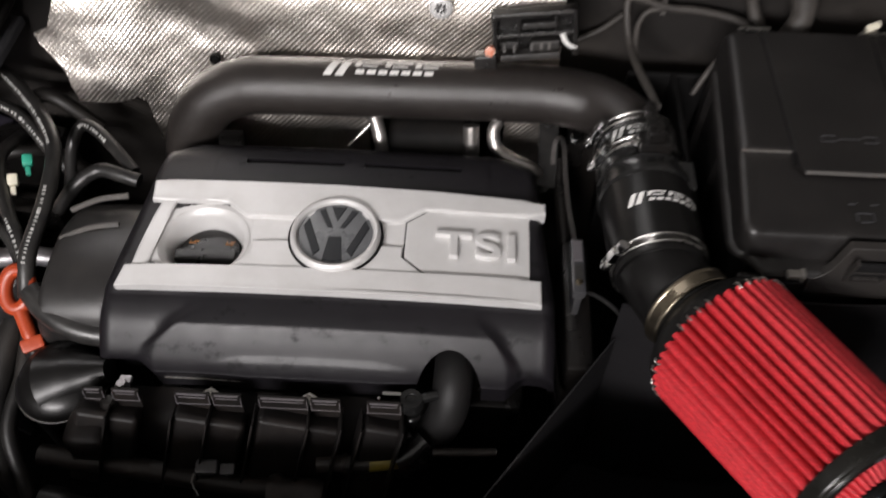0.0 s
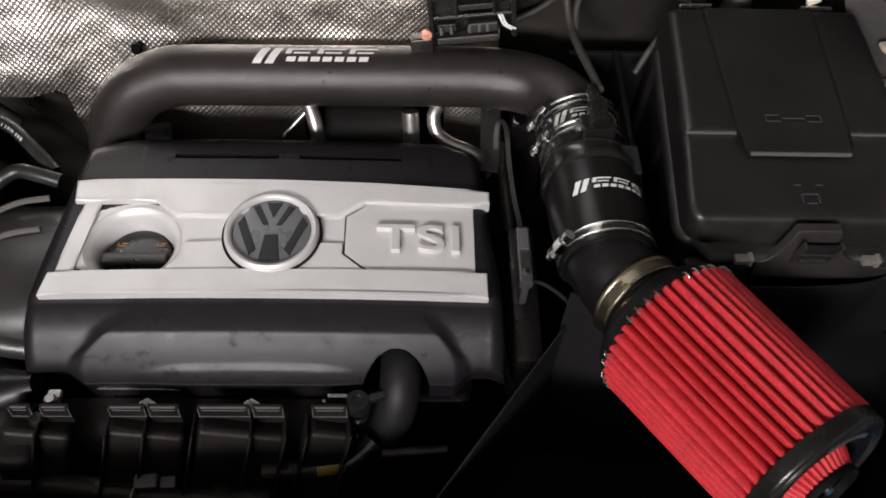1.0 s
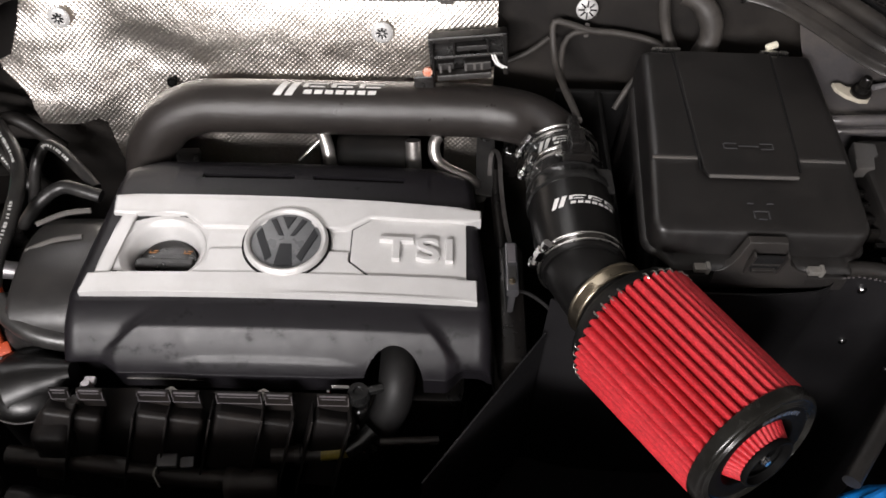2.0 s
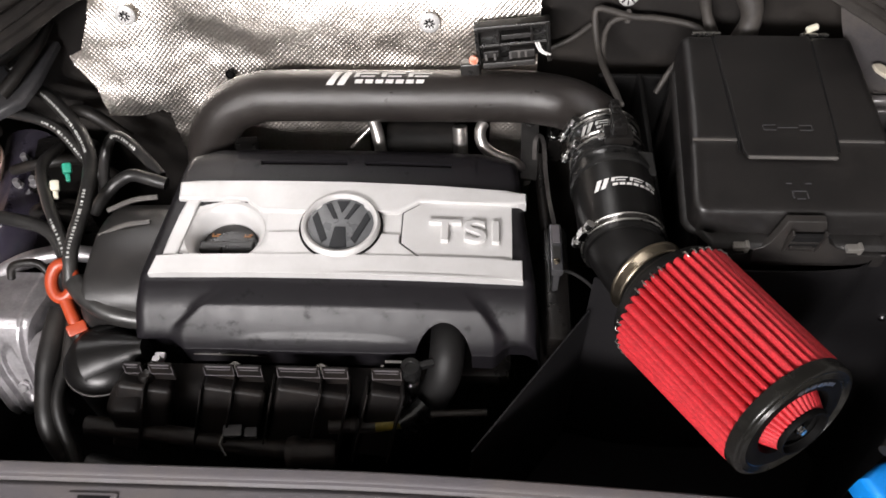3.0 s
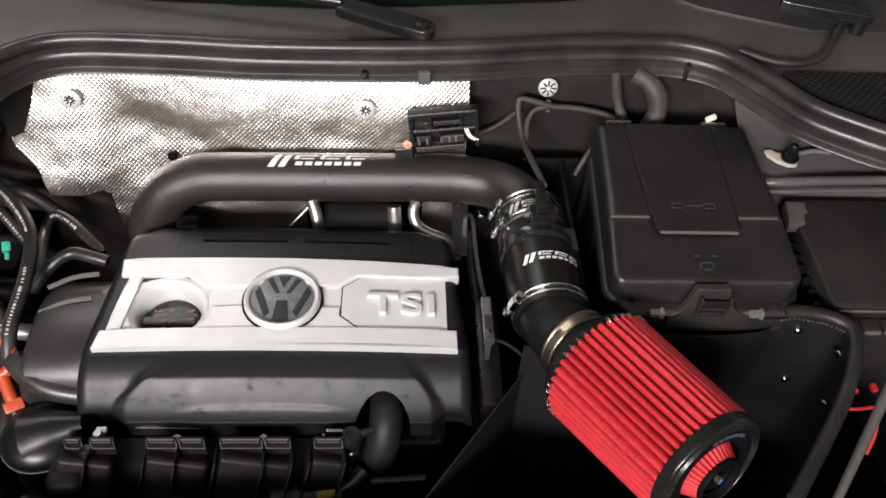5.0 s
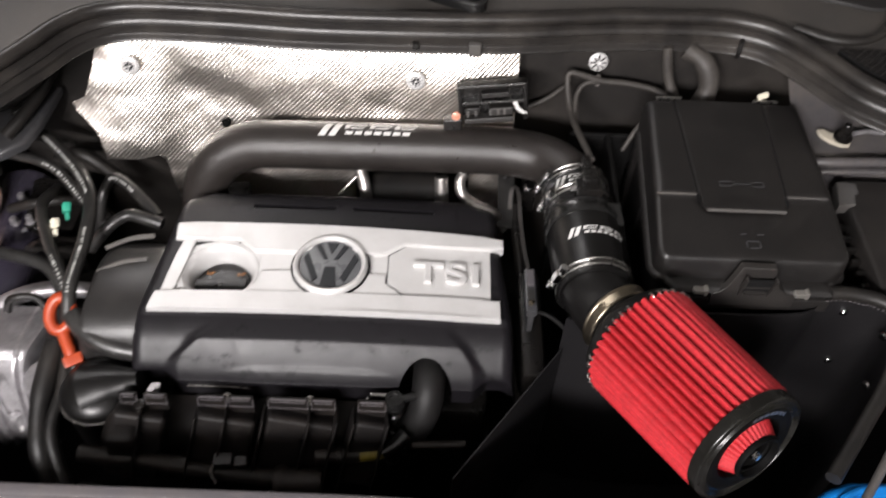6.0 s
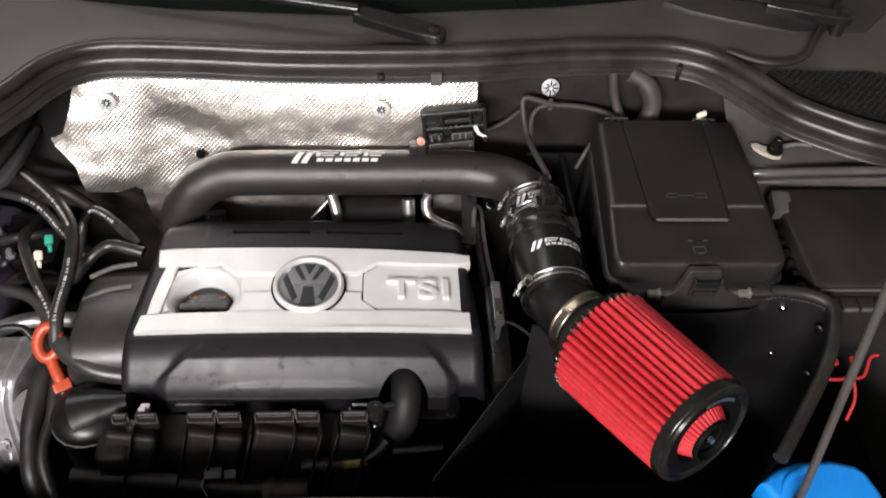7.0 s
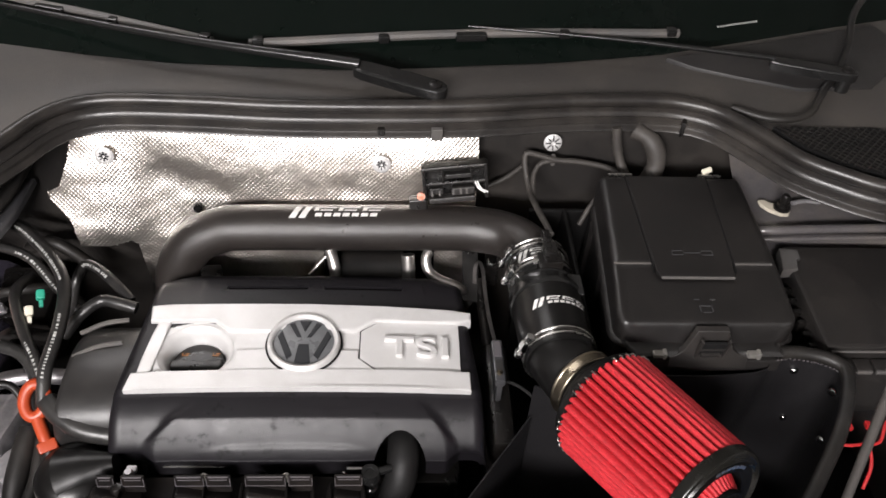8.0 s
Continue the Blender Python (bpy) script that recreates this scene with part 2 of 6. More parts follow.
def smooth_path(pts, step=0.006):
    """Catmull-Rom through the points, at about even steps."""
    p = [Vector(q) for q in pts]
    p = [2 * p[0] - p[1]] + p + [2 * p[-1] - p[-2]]
    out = []
    for i in range(1, len(p) - 2):
        a, b, c, d = p[i - 1:i + 3]
        n = max(2, int((c - b).length / step))
        for k in range(n):
            t = k / n
            out.append(0.5 * (2 * b + (c - a) * t + (2 * a - 5 * b + 4 * c - d) * t * t + (3 * b - a - 3 * c + d) * t ** 3))
    out.append(p[-2])
    return out


def frames_along(path):
    """Tangent and two normals at each point, turned along with the path."""
    tans = [(path[min(i + 1, len(path) - 1)] - path[max(i - 1, 0)]).normalized() for i in range(len(path))]
    ref = Vector((0, 0, 1)) if abs(tans[0].z) < 0.9 else Vector((0, 1, 0))
    n = (ref - tans[0] * ref.dot(tans[0])).normalized()
    res = []
    for t in tans:
        n = (n - t * n.dot(t)).normalized()
        res.append((t, n, t.cross(n)))
    return res


def tube(bm, pts, r, seg=16, step=0.006, caps=True, wob=0.0, rfun=None):
    path = smooth_path(pts, step)
    rings = []
    fr = frames_along(path)
    for i, (q, (t, n, b)) in enumerate(zip(path, fr)):
        rad = rfun(i / (len(path) - 1)) if rfun else r
        if wob:
            rad *= 1 + wob * noise.noise(q * 40)
        rings.append([bm.verts.new(q + rad * (math.cos(a) * n + math.sin(a) * b)) for a in [2 * math.pi * k / seg for k in range(seg)]])
    for r0, r1 in zip(rings, rings[1:]):
        for k in range(seg):
            bm.faces.new((r0[k], r0[(k + 1) % seg], r1[(k + 1) % seg], r1[k]))
    if caps:
        bm.faces.new(rings[0][::-1])
        bm.faces.new(rings[-1])
    return bm


def lathe(bm, a, b, profile, seg=40, start=0.0, sweep=2 * math.pi):
    """Turns (distance from a towards b, radius) pairs round the axis a-b."""
    a, b = Vector(a), Vector(b)
    t = (b - a).normalized()
    ref = Vector((0, 0, 1)) if abs(t.z) < 0.9 else Vector((0, 1, 0))
    n = (ref - t * ref.dot(t)).normalized()
    c = t.cross(n)
    full = sweep > 6.28
    ns = seg if full else seg + 1
    rings = []
    for d, r in profile:
        rings.append([bm.verts.new(a + t * d + max(r, 1e-5) * (math.cos(start + sweep * k / seg) * n + math.sin(start + sweep * k / seg) * c)) for k in range(ns)])
    for r0, r1 in zip(rings, rings[1:]):
        for k in range(seg):
            bm.faces.new((r0[k], r0[(k + 1) % ns], r1[(k + 1) % ns], r1[k]))
    return bm


def box(bm, centre, size, bevel=0.0, m=None, seg=2):
    """A bevelled box; m turns it about its centre."""
    made = bmesh.ops.create_cube(bm, size=1.0)["verts"]
    bmesh.ops.scale(bm, vec=size, verts=made)
    if bevel:
        edges = {e for v in made for e in v.link_edges}
        res = bmesh.ops.bevel(bm, geom=list(edges), offset=bevel, segments=seg, affect="EDGES", profile=0.5)
        made = list({v for f in res["faces"] for v in f.verts} | {v for v in made if v.is_valid})
    if m is not None:
        bmesh.ops.transform(bm, matrix=m.to_4x4(), verts=made)
    bmesh.ops.translate(bm, vec=centre, verts=made)
    return bm


def plate(bm, outline, z0, z1, bevel=0.0, holes=(), seg=2):
    """A flat plate from a plan outline (x, y), z0 to z1, its upper edge rounded."""
    start = len(bm.verts)
    top = [bm.verts.new((x, y, z1)) for x, y in outline]
    f = bm.faces.new(top)
    f.normal_update()
    if f.normal.z < 0:
        f.normal_flip()
    ext = bmesh.ops.extrude_face_region(bm, geom=[f])
    new_faces = [g for g in ext["geom"] if isinstance(g, bmesh.types.BMFace)]
    new_verts = [g for g in ext["geom"] if isinstance(g, bmesh.types.BMVert)]
    for v in top:
        v.co.z = z0
    if bevel:
        edges = [e for e in new_faces[0].edges]
        bmesh.ops.bevel(bm, geom=edges, offset=bevel, segments=seg, affect="EDGES", profile=0.5)
    return bm


def shear(bm, fn):
    for v in bm.verts:
        v.co = fn(v.co)
    return bm


def grid_mesh(bm, rows):
    """Faces between equal rows of points."""
    vs = [[bm.verts.new(p) for p in row] for row in rows]
    for a, b in zip(vs, vs[1:]):
        for k in range(len(a) - 1):
            bm.faces.new((a[k], a[k + 1], b[k + 1], b[k]))
    return vs


def lerp_table(x, table):
    xs, ys = zip(*table)
    return float(np.interp(x, xs, ys))


def smoothstep(a, b, x):
    t = min(1.0, max(0.0, (x - a) / (b - a)))
    return t * t * (3 - 2 * t)


def sweep(bm, path, profile, closed=True):
    """Sweeps (outwards, up) profile points along a path that lies about level; outwards is to the path's left."""
    rows = []
    for i, q in enumerate(path):
        t = path[min(i + 1, len(path) - 1)] - path[max(i - 1, 0)]
        side = Vector((-t.y, t.x, 0)).normalized()
        rows.append([q + side * o + Vector((0, 0, u)) for o, u in (profile + profile[:1] if closed else profile)])
    grid_mesh(bm, rows)
    bmesh.ops.remove_doubles(bm, verts=bm.verts, dist=1e-6)
    return bm


def bolt(name, parent, at, up, r=0.006, h=0.006, mat=None, label="", hexa=True):
    at, up = Vector(at), Vector(up).normalized()
    bm = bmesh.new()
    lathe(bm, at - up * 0.002, at + up, [(0, r * 1.5), (0.0032, r * 1.5), (0.0034, r), (0.002 + h * 0.8, r), (0.002 + h, r * 0.8), (0.002 + h, 0)], 6 if hexa else 20)
    return part(name, bm, mat or STEEL, parent, label)


def clamp(name, parent, at, axis, r, width=0.011, mat=None, screw_dir=(-1, 0, 0.4), label="worm-drive band", edged=True):
    """A hose clamp with its screw housing, as a part."""
    at, axis = Vector(at), Vector(axis).normalized()
    bm = bmesh.new()
    w = width / 2
    lathe(bm, at - axis * w, at + axis, [(0, r), (0, r + 0.0016), (width * 0.06, r + 0.0024), (width * 0.16, r + 0.0022), (width * 0.22, r + 0.0014), (width * 0.78, r + 0.0014), (width * 0.84, r + 0.0022), (width * 0.94, r + 0.0024), (width, r + 0.0016), (width, r)], 48)
    band = part(name, bm, mat or STEEL, parent, label)
    # rings of brighter steel paint the highlight along both band edges
    for e in (-w * 0.86, w * 0.86) if edged else ():
        bm = bmesh.new()
        lathe(bm, at + axis * e - axis * 0.0007, at + axis * 9, [(0, r + 0.001), (0.0001, r + 0.0026), (0.0007, r + 0.0031), (0.0013, r + 0.0026), (0.0014, r + 0.001)], 48)
        part("edge_highlight", bm, STEEL, band)
    s = Vector(screw_dir)
    s = (s - axis * s.dot(axis)).normalized()
    c = at + s * (r + 0.005)
    tan = axis.cross(s)
    rot = Matrix((tan, axis, s)).transposed()
    bm = bmesh.new()
    box(bm, c, (0.014, width * 1.10, 0.009), 0.002, rot)
    lathe(bm, c - tan * 0.016, c + tan * 0.020, [(0, 0), (0, 0.0048), (0.005, 0.0048), (0.005, 0.0032), (0.026, 0.0032), (0.026, 0.0056), (0.0275, 0.0060), (0.0285, 0.0060), (0.0285, 0.0044), (0.0335, 0.0044), (0.0345, 0.0036), (0.0345, 0)], 12)
    part("clamp_screw", bm, CHROME, band)
    return band


def print_bars(name, parent, path, r, rng, facing, start, stop, mat, gap=0.0035, height=0.004):
    """Unreadable printing along a hose: short bars lying on its skin."""
    bm = bmesh.new()
    pts = smooth_path(path, 0.002)
    fr = frames_along(pts)
    i = int(start * (len(pts) - 1))
    while i < stop * (len(pts) - 1) - 2:
        t = fr[i][0]
        out = (Vector(facing) - t * Vector(facing).dot(t)).normalized()
        side = t.cross(out)
        w, h = rng.uniform(0.0012, 0.003), height * rng.uniform(0.6, 1.0)
        box(bm, pts[i] + out * (r + 0.0002), (w, h, 0.0006), 0, Matrix((t, side, out)).transposed())
        i += max(1, int((w + gap * rng.uniform(0.5, 1.3)) / 0.002))
    return part(name, bm, mat, parent, smooth=False)


def hose(name, pts, r, mat, label, category="hose", wob=0.03, prints=None, seg=14, seed=1):
    h = thing(name, pts[0], label, category)
    bm = bmesh.new()
    tube(bm, pts, r, seg, wob=wob)
    tubing = part("tubing", bm, mat, h)
    if prints:
        rng = random.Random(seed)
        for a, b in prints:
            print_bars("printing", tubing, pts, r, rng, (0.1, -0.75, 0.65), a, b, GREY_PRINT)
    return h

# ---- the garage round the car: out of view, pale walls added to bounce light ----
def plain_box(name, centre, size, mat, label, category):
    bm = bmesh.new()
    box(bm, centre, size)
    return structure(name, bm, mat, label, category, smooth=False)


plain_box("floor", (0, 0, -0.05), (9, 9, 0.1), CONCRETE, "worn grey concrete garage floor", "floor")
plain_box("ceiling", (0, 0, 2.75), (9, 9, 0.1), PLASTER, "plain off-white painted garage ceiling", "ceiling")
plain_box("wall_north", (0, 4.5, 1.35), (9, 0.1, 2.7), PLASTER, "plain painted garage wall", "wall")
plain_box("wall_south", (0, -4.5, 1.35), (9, 0.1, 2.7), PLASTER, "plain painted garage wall", "wall")
plain_box("wall_east", (4.5, 0, 1.35), (0.1, 8.9, 2.7), PLASTER, "plain painted garage wall", "wall")
plain_box("wall_west", (-4.5, 0, 1.35), (0.1, 8.9, 2.7), PLASTER, "plain painted garage wall", "wall")

# ---- the shell of the engine bay ----
FIRE_Y = 0.345
plain_box("bay_floor", (0.13, 0.05, 0.50), (1.80, 0.80, 0.02), VOID_BLACK, "black undertray below the engine", "undertray")
plain_box("radiator_wall", (0.1, -0.262, 0.70), (1.5, 0.02, 0.42), DARK_PLASTIC, "black radiator shroud behind the front carrier", "shroud")
plain_box("inner_fender_west", (-0.68, 0.03, 0.78), (0.03, 0.62, 0.56), BODY_PAINT, "dark painted inner fender panel", "fender panel")
plain_box("inner_fender_east", (0.93, 0.03, 0.78), (0.03, 0.62, 0.56), BODY_PAINT, "dark painted inner fender panel", "fender panel")


def firewall():
    bm = bmesh.new()
    rows = []
    for j in range(15):
        v = j / 14
        z = 0.50 + 0.60 * v
        row = []
        for i in range(61):
            x = -0.70 + 1.66 * i / 60
            y = FIRE_Y + 0.012 * math.sin(x * 9 + 1) * (1 - v) - 0.006 * smoothstep(0.25, 0.5, x) + 0.003 * noise.noise((x * 12, z * 12, 0))
            row.append((x, y, z))
        rows.append(row)
    grid_mesh(bm, rows)
    ex = bmesh.ops.extrude_face_region(bm, geom=bm.faces[:])
    bmesh.ops.translate(bm, vec=(0, 0.012, 0), verts=[g for g in ex["geom"] if isinstance(g, bmesh.types.BMVert)])
    return structure("firewall", bm, FIREWALL_MAT, "dusty dark coated firewall panel", "firewall")


firewall()

SEAL = [(-0.56, 0.02, 1.10), (-0.47, 0.09, 1.11), (-0.40, 0.17, 1.118), (-0.360, 0.230, 1.12), (-0.335, 0.277, 1.12), (-0.303, 0.308, 1.12), (-0.251, 0.323, 1.12),
        (-0.145, 0.323, 1.12), (-0.037, 0.318, 1.12), (0.108, 0.321, 1.12), (0.219, 0.328, 1.12), (0.334, 0.343, 1.12), (0.450, 0.348, 1.12),
        (0.502, 0.341, 1.12), (0.543, 0.320, 1.12), (0.582, 0.274, 1.12), (0.618, 0.226, 1.12), (0.664, 0.194, 1.12), (0.704, 0.173, 1.12), (0.80, 0.150, 1.115), (0.93, 0.13, 1.11)]


def weather_seal():
    s = thing("weather_seal", (0.1, 0.32, 1.12), "long ribbed black rubber bonnet seal, dusty, along the cowl edge", "rubber seal")
    path = smooth_path(SEAL, 0.012)
    bm = bmesh.new()
    bead = [(0.009 * math.cos(a), 0.003 + 0.009 * math.sin(a)) for a in [2 * math.pi * k / 14 for k in range(14)]]
    sweep(bm, path, bead)
    part("bead", bm, SEAL_RUBBER, s, "rounded hollow rubber bead")
    bm = bmesh.new()
    web = [(-0.004, -0.004), (-0.010, -0.007), (-0.0125, -0.010), (-0.0135, -0.0135), (-0.012, -0.0155), (-0.0145, -0.017), (-0.0185, -0.0195), (-0.019, -0.0225),
           (-0.0175, -0.0235), (-0.0195, -0.026), (-0.0225, -0.0275), (-0.0240, -0.0300), (-0.0225, -0.0320), (-0.015, -0.031), (0.002, -0.026), (0.004, -0.01)]
    sweep(bm, path, web)
    part("mounting_flange", bm, SEAL_RUBBER, s, "ribbed rubber mounting flange")
    for x, y in ((0.1625, 0.2985), (0.090, 0.302)):
        bm = bmesh.new()
        box(bm, (x, y - 0.001, 1.098), (0.015 if x > 0.12 else 0.009, 0.008, 0.018 if x > 0.12 else 0.010), 0.0015)
        part("clip", bm, GREY_PLASTIC if x > 0.12 else DARK_PLASTIC, s, "small plastic retaining clip")
    bm = bmesh.new()
    box(bm, (0.494, 0.322, 1.098), (0.006, 0.012, 0.022), 0.001, pose(0, 0, 0, 0, 0, -20).to_3x3())
    part("joint", bm, DARK_PLASTIC, s)
    return s


weather_seal()

COWL_BACK = [(-1.0, 0.56), (-0.444, 0.475), (-0.322, 0.451), (-0.204, 0.435), (0.029, 0.428), (0.171, 0.440), (0.352, 0.463), (0.499, 0.490), (0.621, 0.528), (0.792, 0.583), (1.1, 0.68)]
SEAL_FRONT = [(p[0], p[1]) for p in SEAL]


def cowl_panel():
    bm = bmesh.new()
    rows = []
    xs = [-0.56 + 1.49 * i / 90 for i in range(91)]
    for j in range(17):
        v = j / 16
        row = []
        for x in xs:
            y0 = lerp_table(x, SEAL_FRONT) + 0.002
            y1 = lerp_table(x, COWL_BACK)
            y = y0 + (y1 - y0) * v
            z = 1.112 + 0.004 * math.sin(v * math.pi) - 0.004 * v
            z += 0.0012 * noise.noise((x * 7, y * 7, 3))
            row.append((x, y, z))
        rows.append(row)
    rows.append([(p[0], p[1] + 0.004, p[2] - 0.004) for p in rows[-1]])
    rows.append([(p[0], p[1] + 0.003, p[2] - 0.05) for p in rows[-1]])
    grid_mesh(bm, rows)
    return structure("cowl_panel", bm, COWL, "dusty dark grey plastic cowl panel below the windscreen", "cowl panel")


cowl_panel()


def windscreen():
    bm = bmesh.new()
    rows = []
    for j in range(9):
        v = j / 8
        rows.append([(x, lerp_table(x, COWL_BACK) - 0.015 + 0.75 * v, 1.092 + 0.42 * v) for x in [-1.0 + 2.1 * i / 40 for i in range(41)]])
    grid_mesh(bm, rows)
    ex = bmesh.ops.extrude_face_region(bm, geom=bm.faces[:])
    bmesh.ops.translate(bm, vec=(0, 0.003, -0.005), verts=[g for g in ex["geom"] if isinstance(g, bmesh.types.BMVert)])
    return structure("window_1", bm, GLASS_DARK, "dark tinted windscreen glass over an unlit cabin", "windscreen")


windscreen()


# ---- front carrier ----
def front_carrier():
    s = thing("front_carrier", (0.05, -0.25, 0.90), "grey plastic front carrier panel with moulded ribs", "front panel", kind="structure")
    bm = bmesh.new()
    prof = [(-0.215, 0.915), (-0.213, 0.946), (-0.2155, 0.9495), (-0.222, 0.9500), (-0.2255, 0.9480), (-0.2265, 0.9430), (-0.2300, 0.9410), (-0.2335, 0.9425), (-0.2345, 0.9450), (-0.237, 0.9460), (-0.42, 0.944), (-0.45, 0.930), (-0.45, 0.915)]
    rows = []
    for i in range(60):
        x = -0.325 + 0.80 * i / 59
        d = 0.012 * (1 - smoothstep(-0.325, -0.295, x)) ** 2 + 0.016 * max(0.0, (x - 0.02) / 0.40) ** 1.5
        rows.append([(x, y - d, z) for y, z in prof])
    grid_mesh(bm, rows)
    bm.faces.new([v for v in bm.verts if abs(v.co.x + 0.325) < 1e-6][::-1])
    part("panel", bm, CARRIER_GREY, s)
    for x in (-0.190, 0.147):
        bm = bmesh.new()
        box(bm, (x, -0.2485, 0.9465), (0.046, 0.014, 0.004), 0.001)
        frame_part = part("slot_frame", bm, CARRIER_GREY, s)
        # no real opening: a black block gives the slot its shade
        bm = bmesh.new()
        box(bm, (x + 0.002, -0.2495, 0.9482), (0.030, 0.010, 0.0016), 0.0004)
        part("slot", bm, VOID_BLACK, frame_part, "black block for the shaded slot opening")
    return s


front_carrier()


# ---- heat shield round the filter ----
SHIELD = [(0.275, 0.004), (0.34, -0.014), (0.45, -0.019), (0.525, -0.013), (0.550, 0.002), (0.588, -0.001), (0.613, -0.014), (0.616, -0.034), (0.596, -0.086), (0.556, -0.141), (0.512, -0.196)]


def heat_shield():
    s = thing("heat_shield", (0.45, 0.0, 0.60), "matt black folded metal heat shield round the air filter", "heat shield")
    bm = bmesh.new()
    path = smooth_path([(x, y, 0) for x, y in SHIELD], 0.008)

    def top(x, y):
        return 1.000 + 0.016 * smoothstep(0.535, 0.552, x) * smoothstep(-0.10, -0.03, y) - 0.05 * smoothstep(0.36, 0.30, x) - 0.02 * smoothstep(-0.04, -0.2, y)

    rows = [[Vector((p.x, p.y, 0.56)) for p in path], [Vector((p.x, p.y, top(p.x, p.y))) for p in path]]
    grid_mesh(bm, rows)
    ex = bmesh.ops.extrude_face_region(bm, geom=bm.faces[:])
    bmesh.ops.translate(bm, vec=(0.001, 0.002, 0), verts=[g for g in ex["geom"] if isinstance(g, bmesh.types.BMVert)])
    part("wall", bm, SHIELD_BLACK, s)
    bm = bmesh.new()
    rim = [Vector((p.x, p.y, top(p.x, p.y) + 0.002)) for p in path if p.x > 0.545 or p.y < -0.02]
    tube(bm, rim, 0.0078, 14, step=0.02)
    trim = part("edge_trim", bm, RUBBER, s, "black rubber edge trim")
    bm = bmesh.new()
    rng = random.Random(8)
    for q in smooth_path(rim, 0.0035):
        if q.y > -0.025 and q.x > 0.54:
            box(bm, q + Vector((-0.0035, -0.0076, -0.0035 + rng.uniform(-0.0008, 0.0008))), (rng.uniform(0.0014, 0.003), 0.0012, 0.0012))
    part("stitching", bm, CARRIER_GREY, trim, "row of pale stitch marks", smooth=False)
    # the sloping left wing that runs forward under the intake
    bm = bmesh.new()
    a, b = (0.276, -0.004, 0.90), (0.150, -0.172, 0.90)
    box(bm, ((a[0] + b[0]) / 2, (a[1] + b[1]) / 2, 0.73), (0.21, 0.002, 0.34), 0.0006, pose(0, 0, 0, 0, 0, math.degrees(math.atan2(a[1] - b[1], a[0] - b[0]))).to_3x3())
    part("side_wall", bm, SHIELD_BLACK, s)
    bm = bmesh.new()
    vs = [bm.verts.new((x, y, 0.58)) for x, y in ((0.276, -0.002), (0.60, -0.002), (0.62, -0.04), (0.51, -0.21), (0.15, -0.21), (0.15, -0.172))]
    bm.faces.new(vs)
    ex = bmesh.ops.extrude_face_region(bm, geom=bm.faces[:])
    bmesh.ops.translate(bm, vec=(0, 0, -0.003), verts=[g for g in ex["geom"] if isinstance(g, bmesh.types.BMVert)])
    part("base", bm, SHIELD_BLACK, s)
    for at, up in (((0.575, -0.001, 0.989), (0, -1, 0.1)), ((0.592, -0.003, 0.898), (0, -1, 0.1)), ((0.611, -0.030, 0.987), (-0.8, -0.5, 0.3)), ((0.603, -0.062, 0.938), (-0.8, -0.4, 0.3))):
        bolt("screw", s, at, up, 0.0032, 0.003, CHROME, "bright button-head screw", hexa=False)
    return s


heat_shield()


# ---- engine cover ----
def bow(x):
    return 0.005 * (1 - (x / 0.2) ** 2)


def bowed(bm):
    return shear(bm, lambda c: Vector((c.x, c.y, c.z + bow(c.x))))


COVER_BACK = [(.198, .860), (.1975, .918), (.1945, .931), (.188, .9380), (.178, .9405), (.1662, .9410), (.1655, .9410), (.1605, .9413), (.1598, .9413), (.150, .9420), (.135, .9425), (.120, .9425)]
COVER_BACK += [(round(0.110 - 0.005 * i, 4), 0.9425) for i in range(22)]
COVER_MID = COVER_BACK + [(-.0025, .9384), (-.0065, .9376), (-.0120, .9362), (-.0195, .9342), (-.0262, .9318), (-.0292, .9304), (-.0318, .9282), (-.0362, .9236), (-.0410, .9184), (-.0456, .9130), (-.0500, .9076), (-.0540, .9022), (-.0574, .8966), (-.0598, .8914), (-.0598, .8875), (-.0550, .855)]
COVER_END = COVER_BACK + [(-.0025, .9378), (-.0065, .9364), (-.0120, .9342), (-.0190, .9306), (-.0255, .9262), (-.0310, .9214), (-.0355, .9168), (-.0398, .9122), (-.0438, .9076), (-.0470, .9032), (-.0492, .8990), (-.0498, .8955), (-.0485, .8920), (-.0455, .8895), (-.0410, .8880), (-.0360, .855)]


def dense(pts, n=3):
    """Points between the points of a profile, rounded through them."""
    out = list(pts[:len(COVER_BACK) - 1])
    run = pts[len(COVER_BACK) - 1:]
    for i in range(len(run) - 1):
        a, b, c, d = run[max(0, i - 1)], run[i], run[i + 1], run[min(len(run) - 1, i + 2)]
        for k in range(n):
            t = k / n
            out.append(tuple(0.5 * (2 * q + (r - p) * t + (2 * p - 5 * q + 4 * r - w) * t * t + (3 * q - p - 3 * r + w) * t ** 3) for p, q, r, w in zip(a, b, c, d)))
    return out + [run[-1]]


COVER_MID, COVER_END = dense(COVER_MID), dense(COVER_END)
ARCH = (0.118, 0.029)


